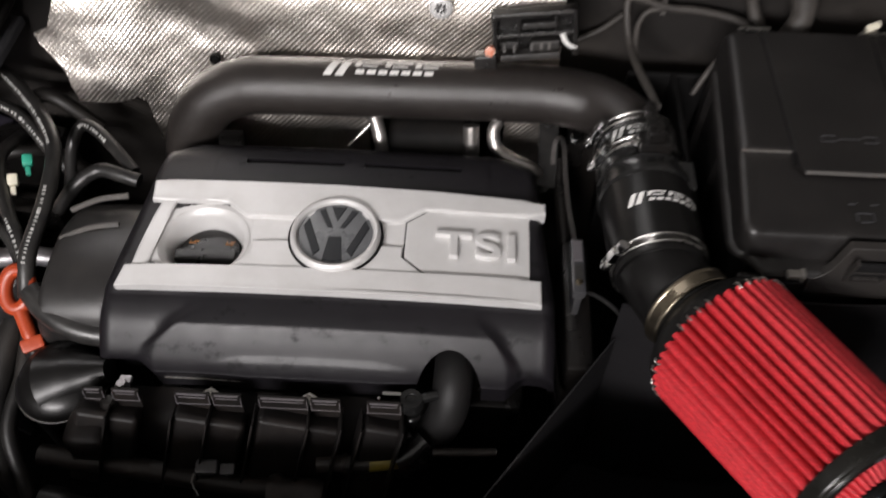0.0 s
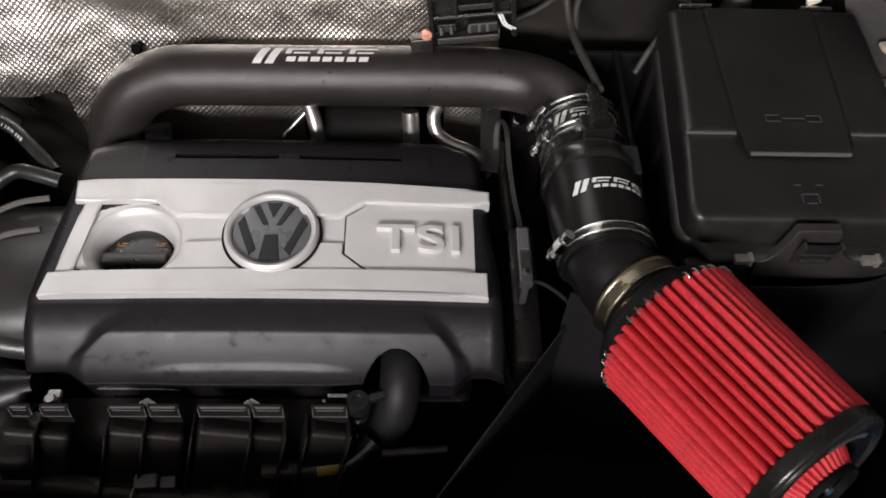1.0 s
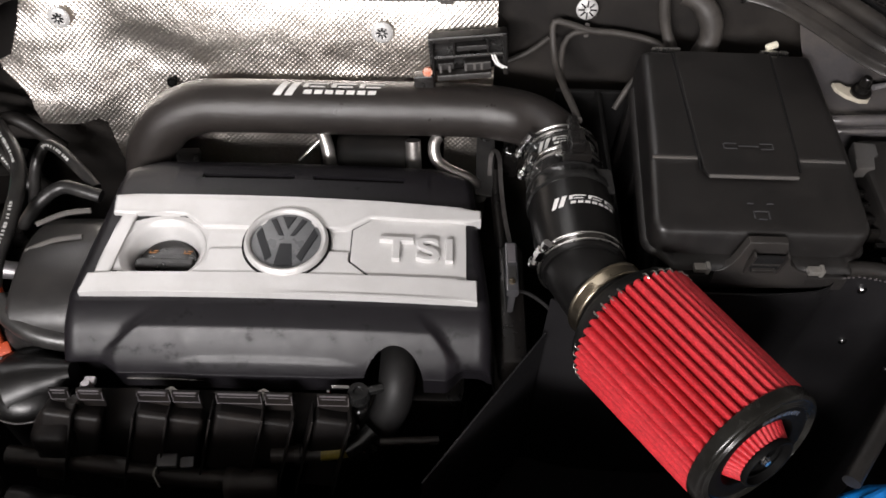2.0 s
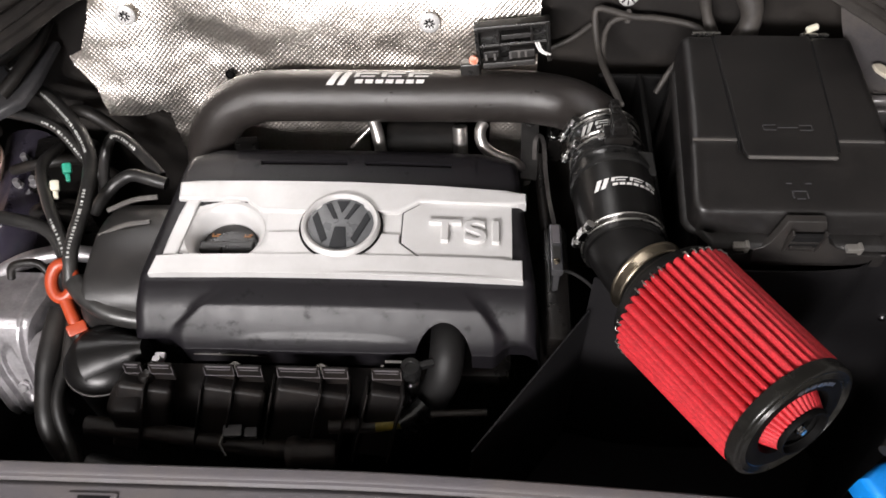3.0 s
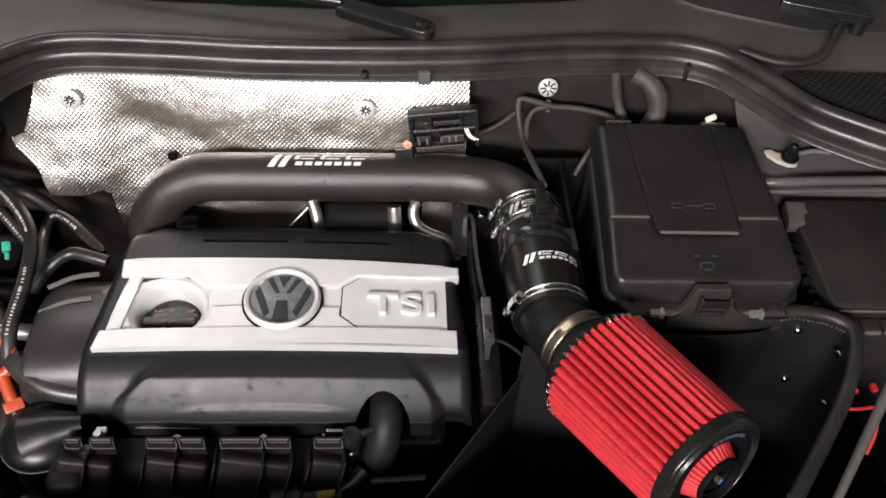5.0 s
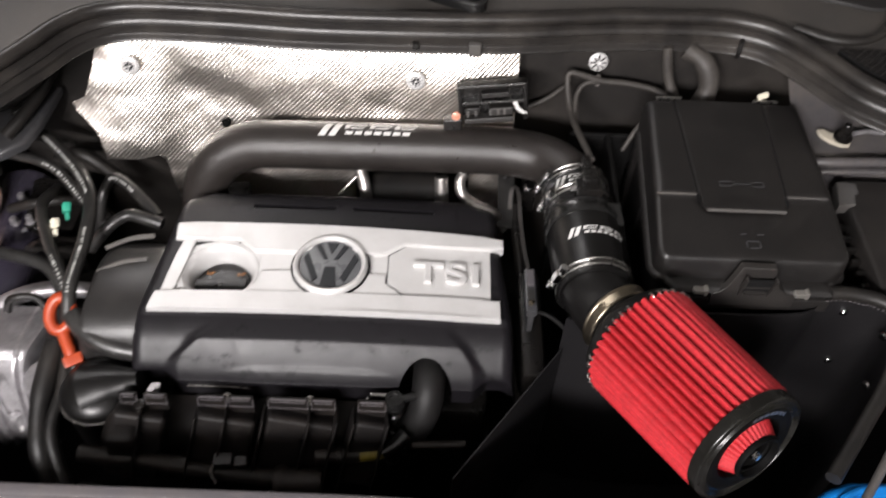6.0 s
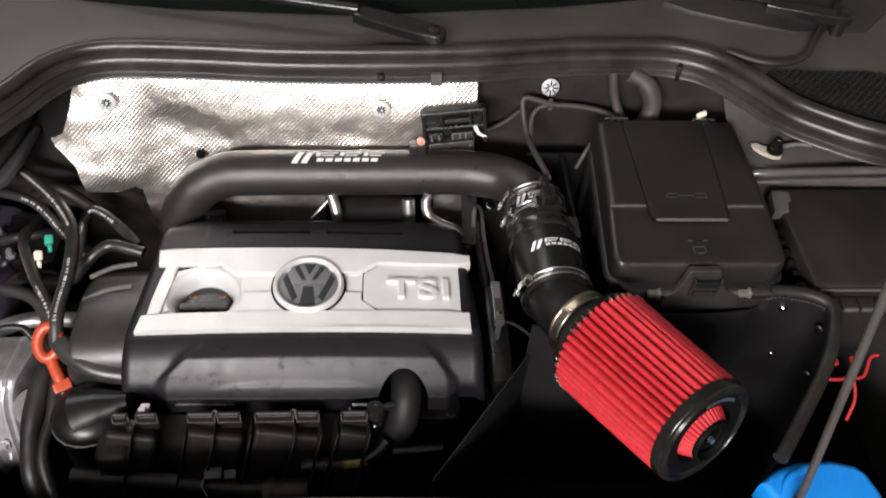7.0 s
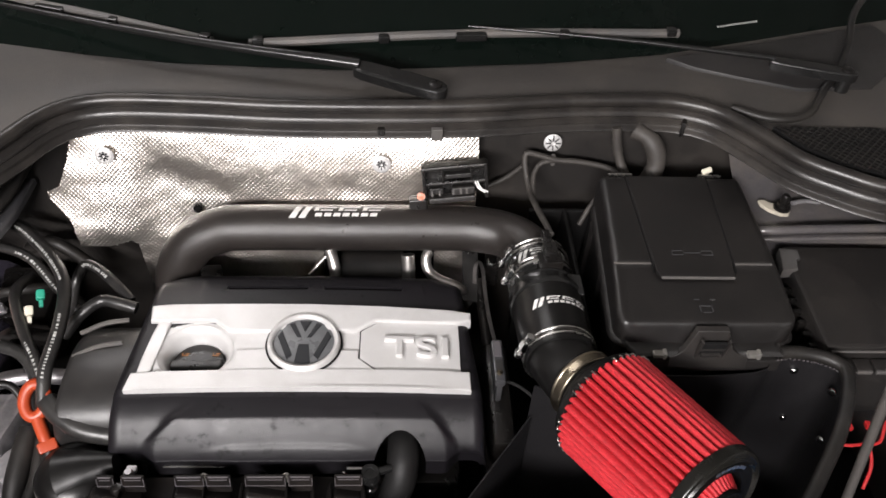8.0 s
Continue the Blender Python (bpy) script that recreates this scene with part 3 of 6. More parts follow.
def cover_point(x, k):
    """Height of the cover over the plan: the middle panel, the end blocks, the soft channel between them and the low swage."""
    yk = COVER_MID[k][0]
    f = smoothstep(-0.006, -0.052, yk)
    left = smoothstep(-0.138 - 0.048 * f, -0.112 - 0.048 * f, x)
    right = smoothstep(0.136 + 0.034 * f, 0.158 + 0.034 * f, x)
    s = 1 - left * (1 - right)
    (y0, z0), (y1, z1) = COVER_MID[k], COVER_END[k]
    y, z = y0 + (y1 - y0) * s, z0 + (z1 - z0) * s
    z -= 0.0006 * 4 * s * (1 - s) * smoothstep(-0.004, -0.020, yk)
    wide = smoothstep(-0.120, -0.060, x) * (1 - smoothstep(0.048, 0.090, x))
    crest = 0.9072 - 0.0055 * (abs(x + 0.012) / 0.10) ** 4
    y -= 0.0019 * wide * smoothstep(crest + 0.0012, crest - 0.0022, z) * (1 - s)
    return y, z


def engine_cover():
    s = thing("engine_cover", (0, 0.06, 0.85), "moulded black plastic engine cover with silver trim panel", "engine cover")
    us = sorted(set([round(-1 + 2 * i / 320, 4) for i in range(321)] + [round((ARCH[0] + 0.031 * math.cos(math.pi * i / 24)) / 0.216, 4) for i in range(25)] + [round(x / 0.2015, 4) for x in (-0.1045, -0.104, -0.003, -0.0025, 0.0185, 0.019, 0.120, 0.1205)]))
    cols = [-1.0] + us + [1.0]
    bm = bmesh.new()
    rows = []
    for ci, u in enumerate(cols):
        row = []
        for k in range(len(COVER_MID)):
            half = 0.2 + 0.018 * (1 - smoothstep(-0.05, 0.198, COVER_MID[k][0]))
            x = u * half
            y, z = cover_point(x, k)
            e = max(0.0, (abs(u) - 0.93) / 0.07)
            drop = 0.016 * (1 - math.sqrt(max(0.0, 1 - e * e)))
            if ci in (0, len(cols) - 1):
                x, drop = x * 1.035, 0.075
            zz = max(0.845, z + bow(min(0.2, abs(x))) - drop)
            yy = COVER_MID[k][0]
            zz += 0.0014 * smoothstep(0.150, 0.153, yy) * smoothstep(0.180, 0.175, yy) * smoothstep(-0.140, -0.134, x) * smoothstep(0.152, 0.146, x)
            if yy in (.1655, .1605) and (-0.1043 < x < -0.0027 or 0.0187 < x < 0.1203):
                zz -= 0.012
            if math.hypot(x + 0.128, (yy - 0.056) / 0.94) < 0.0455:
                zz -= 0.06
            back = 0.012 * smoothstep(0.75, 1.0, abs(u)) if k < 8 else 0.0
            row.append(Vector((x, y - back, zz)))
        # the arch over the breather hose
        xc = row[-1].x
        if abs(xc - ARCH[0]) < 0.031:
            za = 0.884 + 0.0400 * math.sqrt(1 - ((xc - ARCH[0]) / 0.031) ** 2)
            for k in range(len(COVER_BACK) + 6, len(row)):
                if row[k].z < za:
                    p, q = row[k - 1], row[k]
                    f = (p.z - za) / max(1e-6, p.z - q.z)
                    cut = p.lerp(q, min(1.0, max(0.0, f)))
                    for m in range(k, len(row)):
                        row[m] = cut + Vector((0, 0.004 * (m - k) / len(row), -0.0015 * (m - k) / len(row) - 1e-5 * (m - k)))
                    break
        rows.append(row)
    vs = grid_mesh(bm, rows)
    part("body", bm, COVER_BLACK, s)
    for x0, x1 in ((-0.104, -0.003), (0.019, 0.120)):
        bm = bmesh.new()
        plate(bm, [(x0, 0.1608), (x1, 0.1608), (x1, 0.1652), (x0, 0.1652)], 0.925, 0.9395, 0.0)
        bowed(bm)
        part("vent_slot", bm, VOID_BLACK, s, "dark narrow vent slot")
    # silver trim: a low web with a funnel for the filler cap, two proud strips, a rib and a badge pad
    hx, hy = -0.128, 0.056
    n = 48
    bm = bmesh.new()
    steps = [(0.0335, 0.900), (0.0340, 0.914), (0.0352, 0.926), (0.0380, 0.9365), (0.0415, 0.9420), (0.0450, 0.9440), (0.0465, 0.9430)]
    rings = []
    for r, z in steps:
        rings.append([bm.verts.new((hx + r * math.cos(2 * math.pi * i / n), hy + 0.94 * r * math.sin(2 * math.pi * i / n), z)) for i in range(n)])
    lim = []
    for i in range(n):
        dx, dy = math.cos(2 * math.pi * i / n), math.sin(2 * math.pi * i / n)
        k = min((0.063 if dx < 0 else 0.062) / max(abs(dx), 1e-6), (0.036 if dy < 0 else 0.057) / max(abs(dy), 1e-6))
        k = max(k, 0.0470)
        lim.append(bm.verts.new((hx + dx * k, hy + dy * k, 0.9412)))
    rings.append(lim)
    for p, q in zip(rings, rings[1:]):
        for i in range(n):
            bm.faces.new((p[i], p[(i + 1) % n], q[(i + 1) % n], q[i]))
    bowed(bm)
    trim = part("trim_panel", bm, SATIN_SILVER, s, "satin silver painted trim panel with filler opening")

    def strip(name, outline, z0, z1, bev, label="", seg=2):
        b = bmesh.new()
        pts = []
        for (xa, ya), (xb, yb) in zip(outline, outline[1:] + outline[:1]):
            m = max(1, int(math.hypot(xb - xa, yb - ya) / 0.02))
            pts += [(xa + (xb - xa) * i / m, ya + (yb - ya) * i / m) for i in range(m)]
        plate(b, pts, z0, z1, bev, seg=seg)
        return part(name, bowed(b), SATIN_SILVER, trim, label)

    strip("centre_web", [(-0.083, 0.0580), (0.0675, 0.0580), (0.0675, 0.098), (-0.083, 0.098)], 0.930, 0.9432, 0.0006)
    strip("lower_web", [(-0.197, 0.0010), (0.1985, 0.0010), (0.1985, 0.0255), (0.0900, 0.0255), (0.0670, 0.0450), (0.0670, 0.0570), (-0.079, 0.0570), (-0.0790, 0.0430), (-0.098, 0.0235), (-0.197, 0.0235)], 0.930, 0.9468, 0.0016)
    strip("front_strip", [(-0.201, 0.000), (0.201, 0.000), (0.201, 0.0270), (-0.197, 0.0240)], 0.934, 0.9490, 0.0028)
    strip("rear_strip", [(-0.193, 0.1285), (-0.1900, 0.1040), (-0.176, 0.1030), (-0.112, 0.1030), (-0.090, 0.0860), (0.062, 0.0860), (0.086, 0.1030), (0.190, 0.1030), (0.2065, 0.1075), (0.207, 0.1210), (0.10, 0.1255), (0.0, 0.1275)], 0.934, 0.9500, 0.0036, "", 3)
    strip("end_rib", [(-0.192, 0.0235), (-0.176, 0.0235), (-0.164, 0.1075), (-0.180, 0.1075)], 0.934, 0.9465, 0.0030)
    strip("badge_pad", [(0.0915, 0.0275), (0.190, 0.0275), (0.190, 0.1040), (0.090, 0.1040), (0.0690, 0.0880), (0.0690, 0.0460)], 0.930, 0.9450, 0.0010)
    # lettering
    cu = bpy.data.curves.new("letters", "FONT")
    cu.body, cu.size, cu.extrude, cu.bevel_depth, cu.align_x, cu.space_character = "TSI", 0.042, 0.0028, 0.0008, "CENTER", 1.06
    tmp = new("letters_source", cu)
    dg = bpy.context.evaluated_depsgraph_get()
    me = bpy.data.meshes.new_from_object(tmp.evaluated_get(dg))
    bpy.data.objects.remove(tmp)
    bm = bmesh.new()
    bm.from_mesh(me)
    xs = [v.co.x for v in bm.verts]
    mid, wid = (min(xs) + max(xs)) / 2, max(xs) - min(xs)
    for v in bm.verts:
        v.co = Vector((0.137 + (v.co.x - mid) * 0.078 / wid, 0.0490 + v.co.y * 0.95, 0.9472 + v.co.z))
    part("letters", bowed(bm), SATIN_SILVER, trim, "raised silver engine type letters")
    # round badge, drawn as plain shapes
    c = Vector((0.001, 0.0660, 0.9535))
    # solid black ring that paints the shade of the gap round the badge
    bm = bmesh.new()
    lathe(bm, c - Vector((0, 0, 0.006)), c, [(0, 0.0465), (0.0045, 0.0465), (0.0052, 0.0455), (0.0052, 0.043)], 64)
    part("badge_gap", bm, VOID_BLACK, s, "black ring for the shadow gap round the badge")
    bm = bmesh.new()
    lathe(bm, c - Vector((0, 0, 0.006)), c, [(0, 0.0440), (0.0075, 0.0440), (0.0105, 0.0430), (0.0120, 0.0408), (0.0115, 0.0385), (0.0095, 0.0368), (0.003, 0.0360)], 64)
    badge = part("badge_ring", bm, SATIN_SILVER, s, "round silver badge rim")
    bm = bmesh.new()
    lathe(bm, c - Vector((0, 0, 0.002)), c, [(0, 0.0366), (0.0032, 0.0364), (0.0038, 0.030), (0.0042, 0.018), (0.0044, 0)], 48)
    part("badge_face", bm, EMBLEM_GREY, badge, "grey glossy badge face")
    for shape in (((-0.0075, 0.0325), (0.0075, 0.0325), (0.0, 0.0145)), ((-0.0195, 0.0270), (-0.0135, 0.0298), (-0.0030, 0.0065), (-0.0085, 0.0065)), ((0.0195, 0.0270), (0.0135, 0.0298), (0.0030, 0.0065), (0.0085, 0.0065)),
                  ((-0.0325, 0.0080), (-0.0275, 0.0175), (-0.0125, -0.0205), (-0.0185, -0.0270)), ((0.0325, 0.0080), (0.0275, 0.0175), (0.0125, -0.0205), (0.0185, -0.0270)), ((-0.0062, -0.0040), (0.0062, -0.0040), (0.0095, -0.0315), (0.0, -0.0330), (-0.0095, -0.0315))):
        bm = bmesh.new()
        plate(bm, [(c.x + px, c.y + py) for px, py in shape], c.z + 0.0008, c.z + 0.0028, 0.0005)
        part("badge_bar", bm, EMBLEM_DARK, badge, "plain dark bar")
    return s


engine_cover()


def oil_cap():
    s = thing("oil_filler_cap", (-0.128, 0.054, 0.90), "black plastic oil filler cap with orange symbols", "filler cap")
    c = Vector((-0.128, 0.056, 0.897))
    bm = bmesh.new()
    lathe(bm, c, c + Vector((0, 0, 1)), [(0, 0.033), (0.022, 0.033), (0.026, 0.031), (0.027, 0.026), (0.027, 0)], 40)
    cap = part("cap", bm, DARK_PLASTIC, s)
    bm = bmesh.new()
    box(bm, c + Vector((0, -0.006, 0.031)), (0.062, 0.014, 0.010), 0.003)
    part("grip", bm, DARK_PLASTIC, s)
    for x in (-0.018, 0.019):
        bm = bmesh.new()
        box(bm, c + Vector((x, 0.013, 0.0275)), (0.008, 0.0014, 0.0008), 0.0002)
        box(bm, c + Vector((x + 0.003, 0.0156, 0.0275)), (0.005, 0.0012, 0.0008), 0.0002)
        box(bm, c + Vector((x - 0.003, 0.0145, 0.0275)), (0.0012, 0.004, 0.0008), 0.0002)
        part("symbol", bm, ORANGE_PRINT, cap, "small orange printed mark")
    return s


oil_cap()


# ---- intake pipe, sensor housing and filter ----
PIPE = [(-0.196, 0.215, 0.80), (-0.194, 0.225, 0.862), (-0.183, 0.236, 0.914), (-0.160, 0.245, 0.949), (-0.124, 0.250, 0.967), (-0.085, 0.250, 0.972), (0.05, 0.250, 0.974), (0.18, 0.250, 0.976), (0.225, 0.246, 0.977), (0.261, 0.232, 0.980), (0.284, 0.206, 0.985), (0.2915, 0.182, 0.987), (0.2925, 0.164, 0.988)]
PIPE_R = 0.031


def white_logo(name, parent, fn, mat=WHITE_PRINT):
    """Two slanting bars and rows of short bars, laid on a skin by fn(u, v, out)."""
    bm = bmesh.new()

    def quad(u0, u1, v0, v1, slant=0.25):
        m, mv = max(1, int((u1 - u0) / 0.003)), max(1, int((v1 - v0) / 0.003))
        for i in range(m):
            for j in range(mv):
                a, b = u0 + (u1 - u0) * i / m, u0 + (u1 - u0) * (i + 1) / m
                c, d = v0 + (v1 - v0) * j / mv, v0 + (v1 - v0) * (j + 1) / mv
                bm.faces.new([bm.verts.new(fn(p + slant * q, q, 0.0004)) for p, q in ((a, c), (b, c), (b, d), (a, d))])
    quad(-0.056, -0.048, -0.009, 0.009, 0.5)
    quad(-0.044, -0.036, -0.009, 0.009, 0.5)
    for u0, u1 in ((-0.030, -0.004), (0.000, 0.026), (0.030, 0.056)):
        quad(u0, u1, 0.0060, 0.0084)
        quad(u0, u0 + 0.0055, 0.0012, 0.0060)
        quad(u0 + 0.0075, u1 - 0.003, 0.0012, 0.0034)
    for i in range(7):
        quad(-0.027 + 0.0114 * i, -0.0185 + 0.0114 * i, -0.0070, -0.0022)
    return part(name, bm, mat, parent, "white printed mark of plain bars", smooth=False)


def intake_pipe():
    s = thing("intake_pipe", (0.05, 0.25, 0.90), "matt black powder-coated metal intake pipe bent over the engine", "intake pipe")
    bm = bmesh.new()
    tube(bm, PIPE, PIPE_R, 40)
    p = part("pipe", bm, PIPE_BLACK, s)

    def skin(u, v, out):
        a = radians(86) + v * 1.15 / PIPE_R
        return Vector((0.034 + u * 1.06, 0.250 - math.cos(a) * (PIPE_R + out), 0.9740 + (0.034 + u - 0.05) * 0.0154 + math.sin(a) * (PIPE_R + out)))
    white_logo("printed_mark", p, skin)
    return s


intake_pipe()

M0, M1, M2 = Vector((0.2925, 0.166, 0.987)), Vector((0.299, 0.012, 1.000)), Vector((0.299, 0.012, 1.000))
MAXIS = (M1 - M0).normalized()


def sensor_housing():
    s = thing("air_mass_meter", M0, "gloss black air mass meter housing with silicone couplers", "air meter")
    bm = bmesh.new()
    lathe(bm, M0 - MAXIS * 0.012, M1, [(0, 0.0310), (0, 0.0375), (0.003, 0.0385), (0.042, 0.0385), (0.045, 0.0375), (0.045, 0.031)], 48)
    c1 = part("coupler", bm, GLOSS_BLACK, s, "short black silicone coupler")
    bm = bmesh.new()
    lathe(bm, M0 + MAXIS * 0.030, M1, [(0, 0.036), (0.003, 0.0395), (0.006, 0.0410), (0.018, 0.0415), (0.020, 0.0435), (0.024, 0.0440), (0.026, 0.0425), (0.034, 0.0425), (0.037, 0.0455), (0.043, 0.0455), (0.046, 0.0430), (0.070, 0.0420)], 48)
    h = part("housing", bm, GLOSS_BLACK, s)
    bm = bmesh.new()
    box(bm, (0.310, 0.1045, 1.021), (0.058, 0.029, 0.006), 0.0022, pose(0, 0, 0, 16, 3, -2).to_3x3(), 3)
    for v in bm.verts:
        if v.co.x > 0.333 and v.co.y > 0.112:
            v.co.x -= 0.004
            v.co.y -= 0.001
    box(bm, (0.302, 0.098, 1.004), (0.056, 0.010, 0.026), 0.003, None, 3)
    part("flange_lug", bm, GLOSS_BLACK, h)
    bm = bmesh.new()
    lathe(bm, M0 + MAXIS * 0.072, M1, [(0, 0.038), (0, 0.0420), (0.003, 0.0432), (0.050, 0.0430), (0.062, 0.0415), (0.090, 0.0405), (0.0935, 0.0395), (0.0935, 0.034)], 48)
    c2 = part("coupler", bm, SILICONE, s, "wide black silicone coupler with a printed mark")
    up = Vector((0, 0, 1)) - MAXIS * MAXIS.z
    up.normalize()
    right = Vector((1, 0, 0)) - MAXIS * MAXIS.x
    right.normalize()

    def skin(base, r, tilt):
        def fn(u, v, out):
            a = radians(tilt) + u * 0.62 / r
            return M0 + MAXIS * (base - v * 0.75) + (math.cos(a) * up + math.sin(a) * right) * (r + out)
        return fn
    white_logo("printed_mark", c2, skin(0.108, 0.0432, 9))
    white_logo("printed_mark", c1, skin(0.013, 0.0386, 4), GREY_PRINT)
    for d, r in ((-0.005, 0.0384), (0.029, 0.0390), (0.155, 0.0404)):
        clamp("band_clamp", s, M0 + MAXIS * d, MAXIS, r, 0.0095, CLAMP_STEEL, (-0.95, -0.1, 0.38))
    bm = bmesh.new()
    base = M0 + MAXIS * 0.041 + up * 0.0405 + right * 0.004
    box(bm, base + up * 0.005, (0.030, 0.022, 0.012), 0.002, Matrix((right, -MAXIS, up)).transposed())
    box(bm, base + up * 0.015 - MAXIS * 0.006, (0.017, 0.024, 0.014), 0.003, Matrix((right, -MAXIS, up)).transposed())
    sens = part("sensor", bm, DARK_PLASTIC, s, "black plug-in sensor")
    bm = bmesh.new()
    box(bm, base + up * 0.015 - MAXIS * 0.028, (0.011, 0.030, 0.011), 0.003, Matrix((right, -MAXIS, up)).transposed())
    part("plug", bm, DARK_PLASTIC, sens)
    bolt("screw", s, base + right * -0.017 + up * 0.006 + MAXIS * 0.003, up, 0.0035, 0.003, CHROME)
    return s


sensor_housing()

FA, FB = Vector((0.340, -0.064, 1.006)), Vector((0.411, -0.190, 1.034))
FAX = (FB - FA).normalized()


def intake_elbow():
    s = thing("intake_elbow", M2, "black rubber intake elbow leading to the filter", "intake elbow")
    bm = bmesh.new()
    e0 = M0 + MAXIS * 0.146
    pts = [e0, e0 + MAXIS * 0.014, FA - FAX * 0.052, FA - FAX * 0.030]
    tube(bm, pts, 0.0375, 40)
    part("elbow", bm, SILICONE, s)
    return s


intake_elbow()


def air_filter():
    s = thing("air_filter", FA, "red pleated cone air filter with black rubber ends", "air filter")
    t = FAX
    ref = Vector((0, 0, 1))
    n = (ref - t * ref.dot(t)).normalized()
    c = t.cross(n)
    pleats, per, rows_n = 44, 8, 14
    rng = random.Random(5)
    lean = [rng.uniform(-0.6, 0.6) for _ in range(pleats)]
    deep = [rng.uniform(0.75, 1.3) for _ in range(pleats)]
    shift = [rng.uniform(-0.16, 0.16) for _ in range(pleats + 1)]
    shift[-1] = shift[0]
    bm = bmesh.new()
    rows = []
    L = (FB - FA).length
    for j in range(rows_n + 1):
        v = j / rows_n
        r0 = 0.0668 - 0.0050 * v
        row = []
        for p in range(pleats):
            for k in range(per):
                ph = k / per
                a = 2 * math.pi * (p + ph + shift[p] + (shift[p + 1] - shift[p]) * ph + 0.25 * lean[p] * math.sin(math.pi * v) * math.sin(math.pi * ph)) / pleats
                h = math.sin(math.pi * ph) ** 0.55
                r = r0 - 0.0115 * deep[p] * (1 - h)
                row.append(FA + t * (v * L) + r * (math.cos(a) * n + math.sin(a) * c))
        row.append(row[0])
        rows.append(row)
    grid_mesh(bm, rows)
    bmesh.ops.remove_doubles(bm, verts=bm.verts, dist=1e-6)
    part("pleated_media", bm, RED_MEDIA, s, "red oiled cotton pleats")
    bm = bmesh.new()
    for p in range(pleats):
        a = 2 * math.pi * (p + 0.5) / pleats
        if rng.random() < 0.4:
            continue
        d = math.cos(a) * n + math.sin(a) * c
        q = FA + d * 0.0664
        tube(bm, [q - t * 0.0035 - d * 0.002, q - t * 0.001 + d * 0.0006, q + t * 0.002 + d * 0.0006, q + t * 0.004 - d * 0.001], 0.0009, 6, step=0.003)
    part("wire_mesh", bm, STEEL, s, "bright wire mesh ends", kind="stuff")
    bm = bmesh.new()
    lathe(bm, FA - t * 0.050, FB, [(0, 0.037), (0, 0.0395), (0.021, 0.0400), (0.025, 0.0430), (0.033, 0.0550), (0.039, 0.0615), (0.045, 0.0640), (0.0495, 0.0648), (0.0505, 0.0635), (0.0505, 0.05)], 56)
    part("base_flange", bm, END_RUBBER, s, "black rubber base flange")
    clamp("band_clamp", s, FA - t * 0.0385, t, 0.0398, 0.0150, WARM_STEEL, (-0.2, 0.3, -0.9), "stainless band clamp with warm light in its colour", False)
    bm = bmesh.new()
    ring = [(0, 0.056), (0, 0.0612), (0.0010, 0.0622), (0.0100, 0.0616), (0.0118, 0.0606), (0.0126, 0.0590), (0.0128, 0.0572)]
    for r in (0.0562, 0.0538, 0.0514):
        ring += [(0.0126, r + 0.0008), (0.0134, r + 0.0004), (0.0136, r), (0.0133, r - 0.0004), (0.0124, r - 0.0008)]
    lathe(bm, FB - t * 0.004, FB + t, ring + [(0.0118, 0.0496)], 72)
    cap = part("end_cap", bm, GLOSS_RUBBER, s, "glossy black moulded end ring")
    bm = bmesh.new()
    lathe(bm, FB - t * 0.004, FB + t, [(0.0116, 0.0500), (0.0124, 0.0478), (0.0128, 0.0425), (0.0120, 0.0390), (0.0110, 0.0362), (0.007, 0.0345), (-0.008, 0.0340)], 64)
    part("face_ring", bm, CAP_BLACK, cap, "dull black inner face")
    bm = bmesh.new()
    for k in range(26):
        a = radians(-8) + radians(56) * k / 26
        d = math.cos(a) * n - math.sin(a) * c
        e = -math.sin(a) * n - math.cos(a) * c
        if k % 4 < 3:
            box(bm, FB + t * 0.0088 + d * 0.0450, (0.0017, 0.0040 if k % 3 else 0.0026, 0.0010), 0, Matrix((e, d, t)).transposed())
    part("printing", bm, PANEL_GREY, cap, "raised black moulded marks", smooth=False)
    bm = bmesh.new()
    rows = []
    for j in range(9):
        v = j / 8
        r0 = 0.0300 - 0.0085 * v
        row = []
        for k in range(34 * 6):
            a = 2 * math.pi * k / (34 * 6)
            r = r0 + 0.0035 * (1 - v * 0.4) * abs(math.sin(34 * a / 2)) ** 0.7
            row.append(FB + t * (-0.002 + 0.0185 * v) + r * (math.cos(a) * n + math.sin(a) * c))
        row.append(row[0])
        rows.append(row)
    grid_mesh(bm, rows)
    part("inner_cone", bm, RED_MEDIA, s, "red pleated inverted inner cone")
    bm = bmesh.new()
    lathe(bm, FB + t * 0.0145, FB + t * 9, [(0, 0.018), (0, 0.0240), (0.0015, 0.0252), (0.0045, 0.0250), (0.0060, 0.0238), (0.0056, 0.0222), (-0.0040, 0.0195), (-0.0060, 0.0130), (-0.0062, 0)], 40)
    part("inner_cap", bm, CAP_BLACK, s, "black inner end plate")
    bolt("nut", s, FB + t * 0.0085, t, 0.0052, 0.007, CLAMP_STEEL, "bright metal nut")
    bm = bmesh.new()
    tube(bm, [FB + t * 0.012, FB + t * 0.0190], 0.0030, 14)
    for k in range(3):
        lathe(bm, FB + t * (0.0155 + 0.0010 * k), FB + t * 9, [(0, 0.0028), (0.0003, 0.0034), (0.0007, 0.0028)], 14)
    part("stud", bm, STEEL, s, "short threaded steel stud")
    return s


air_filter()


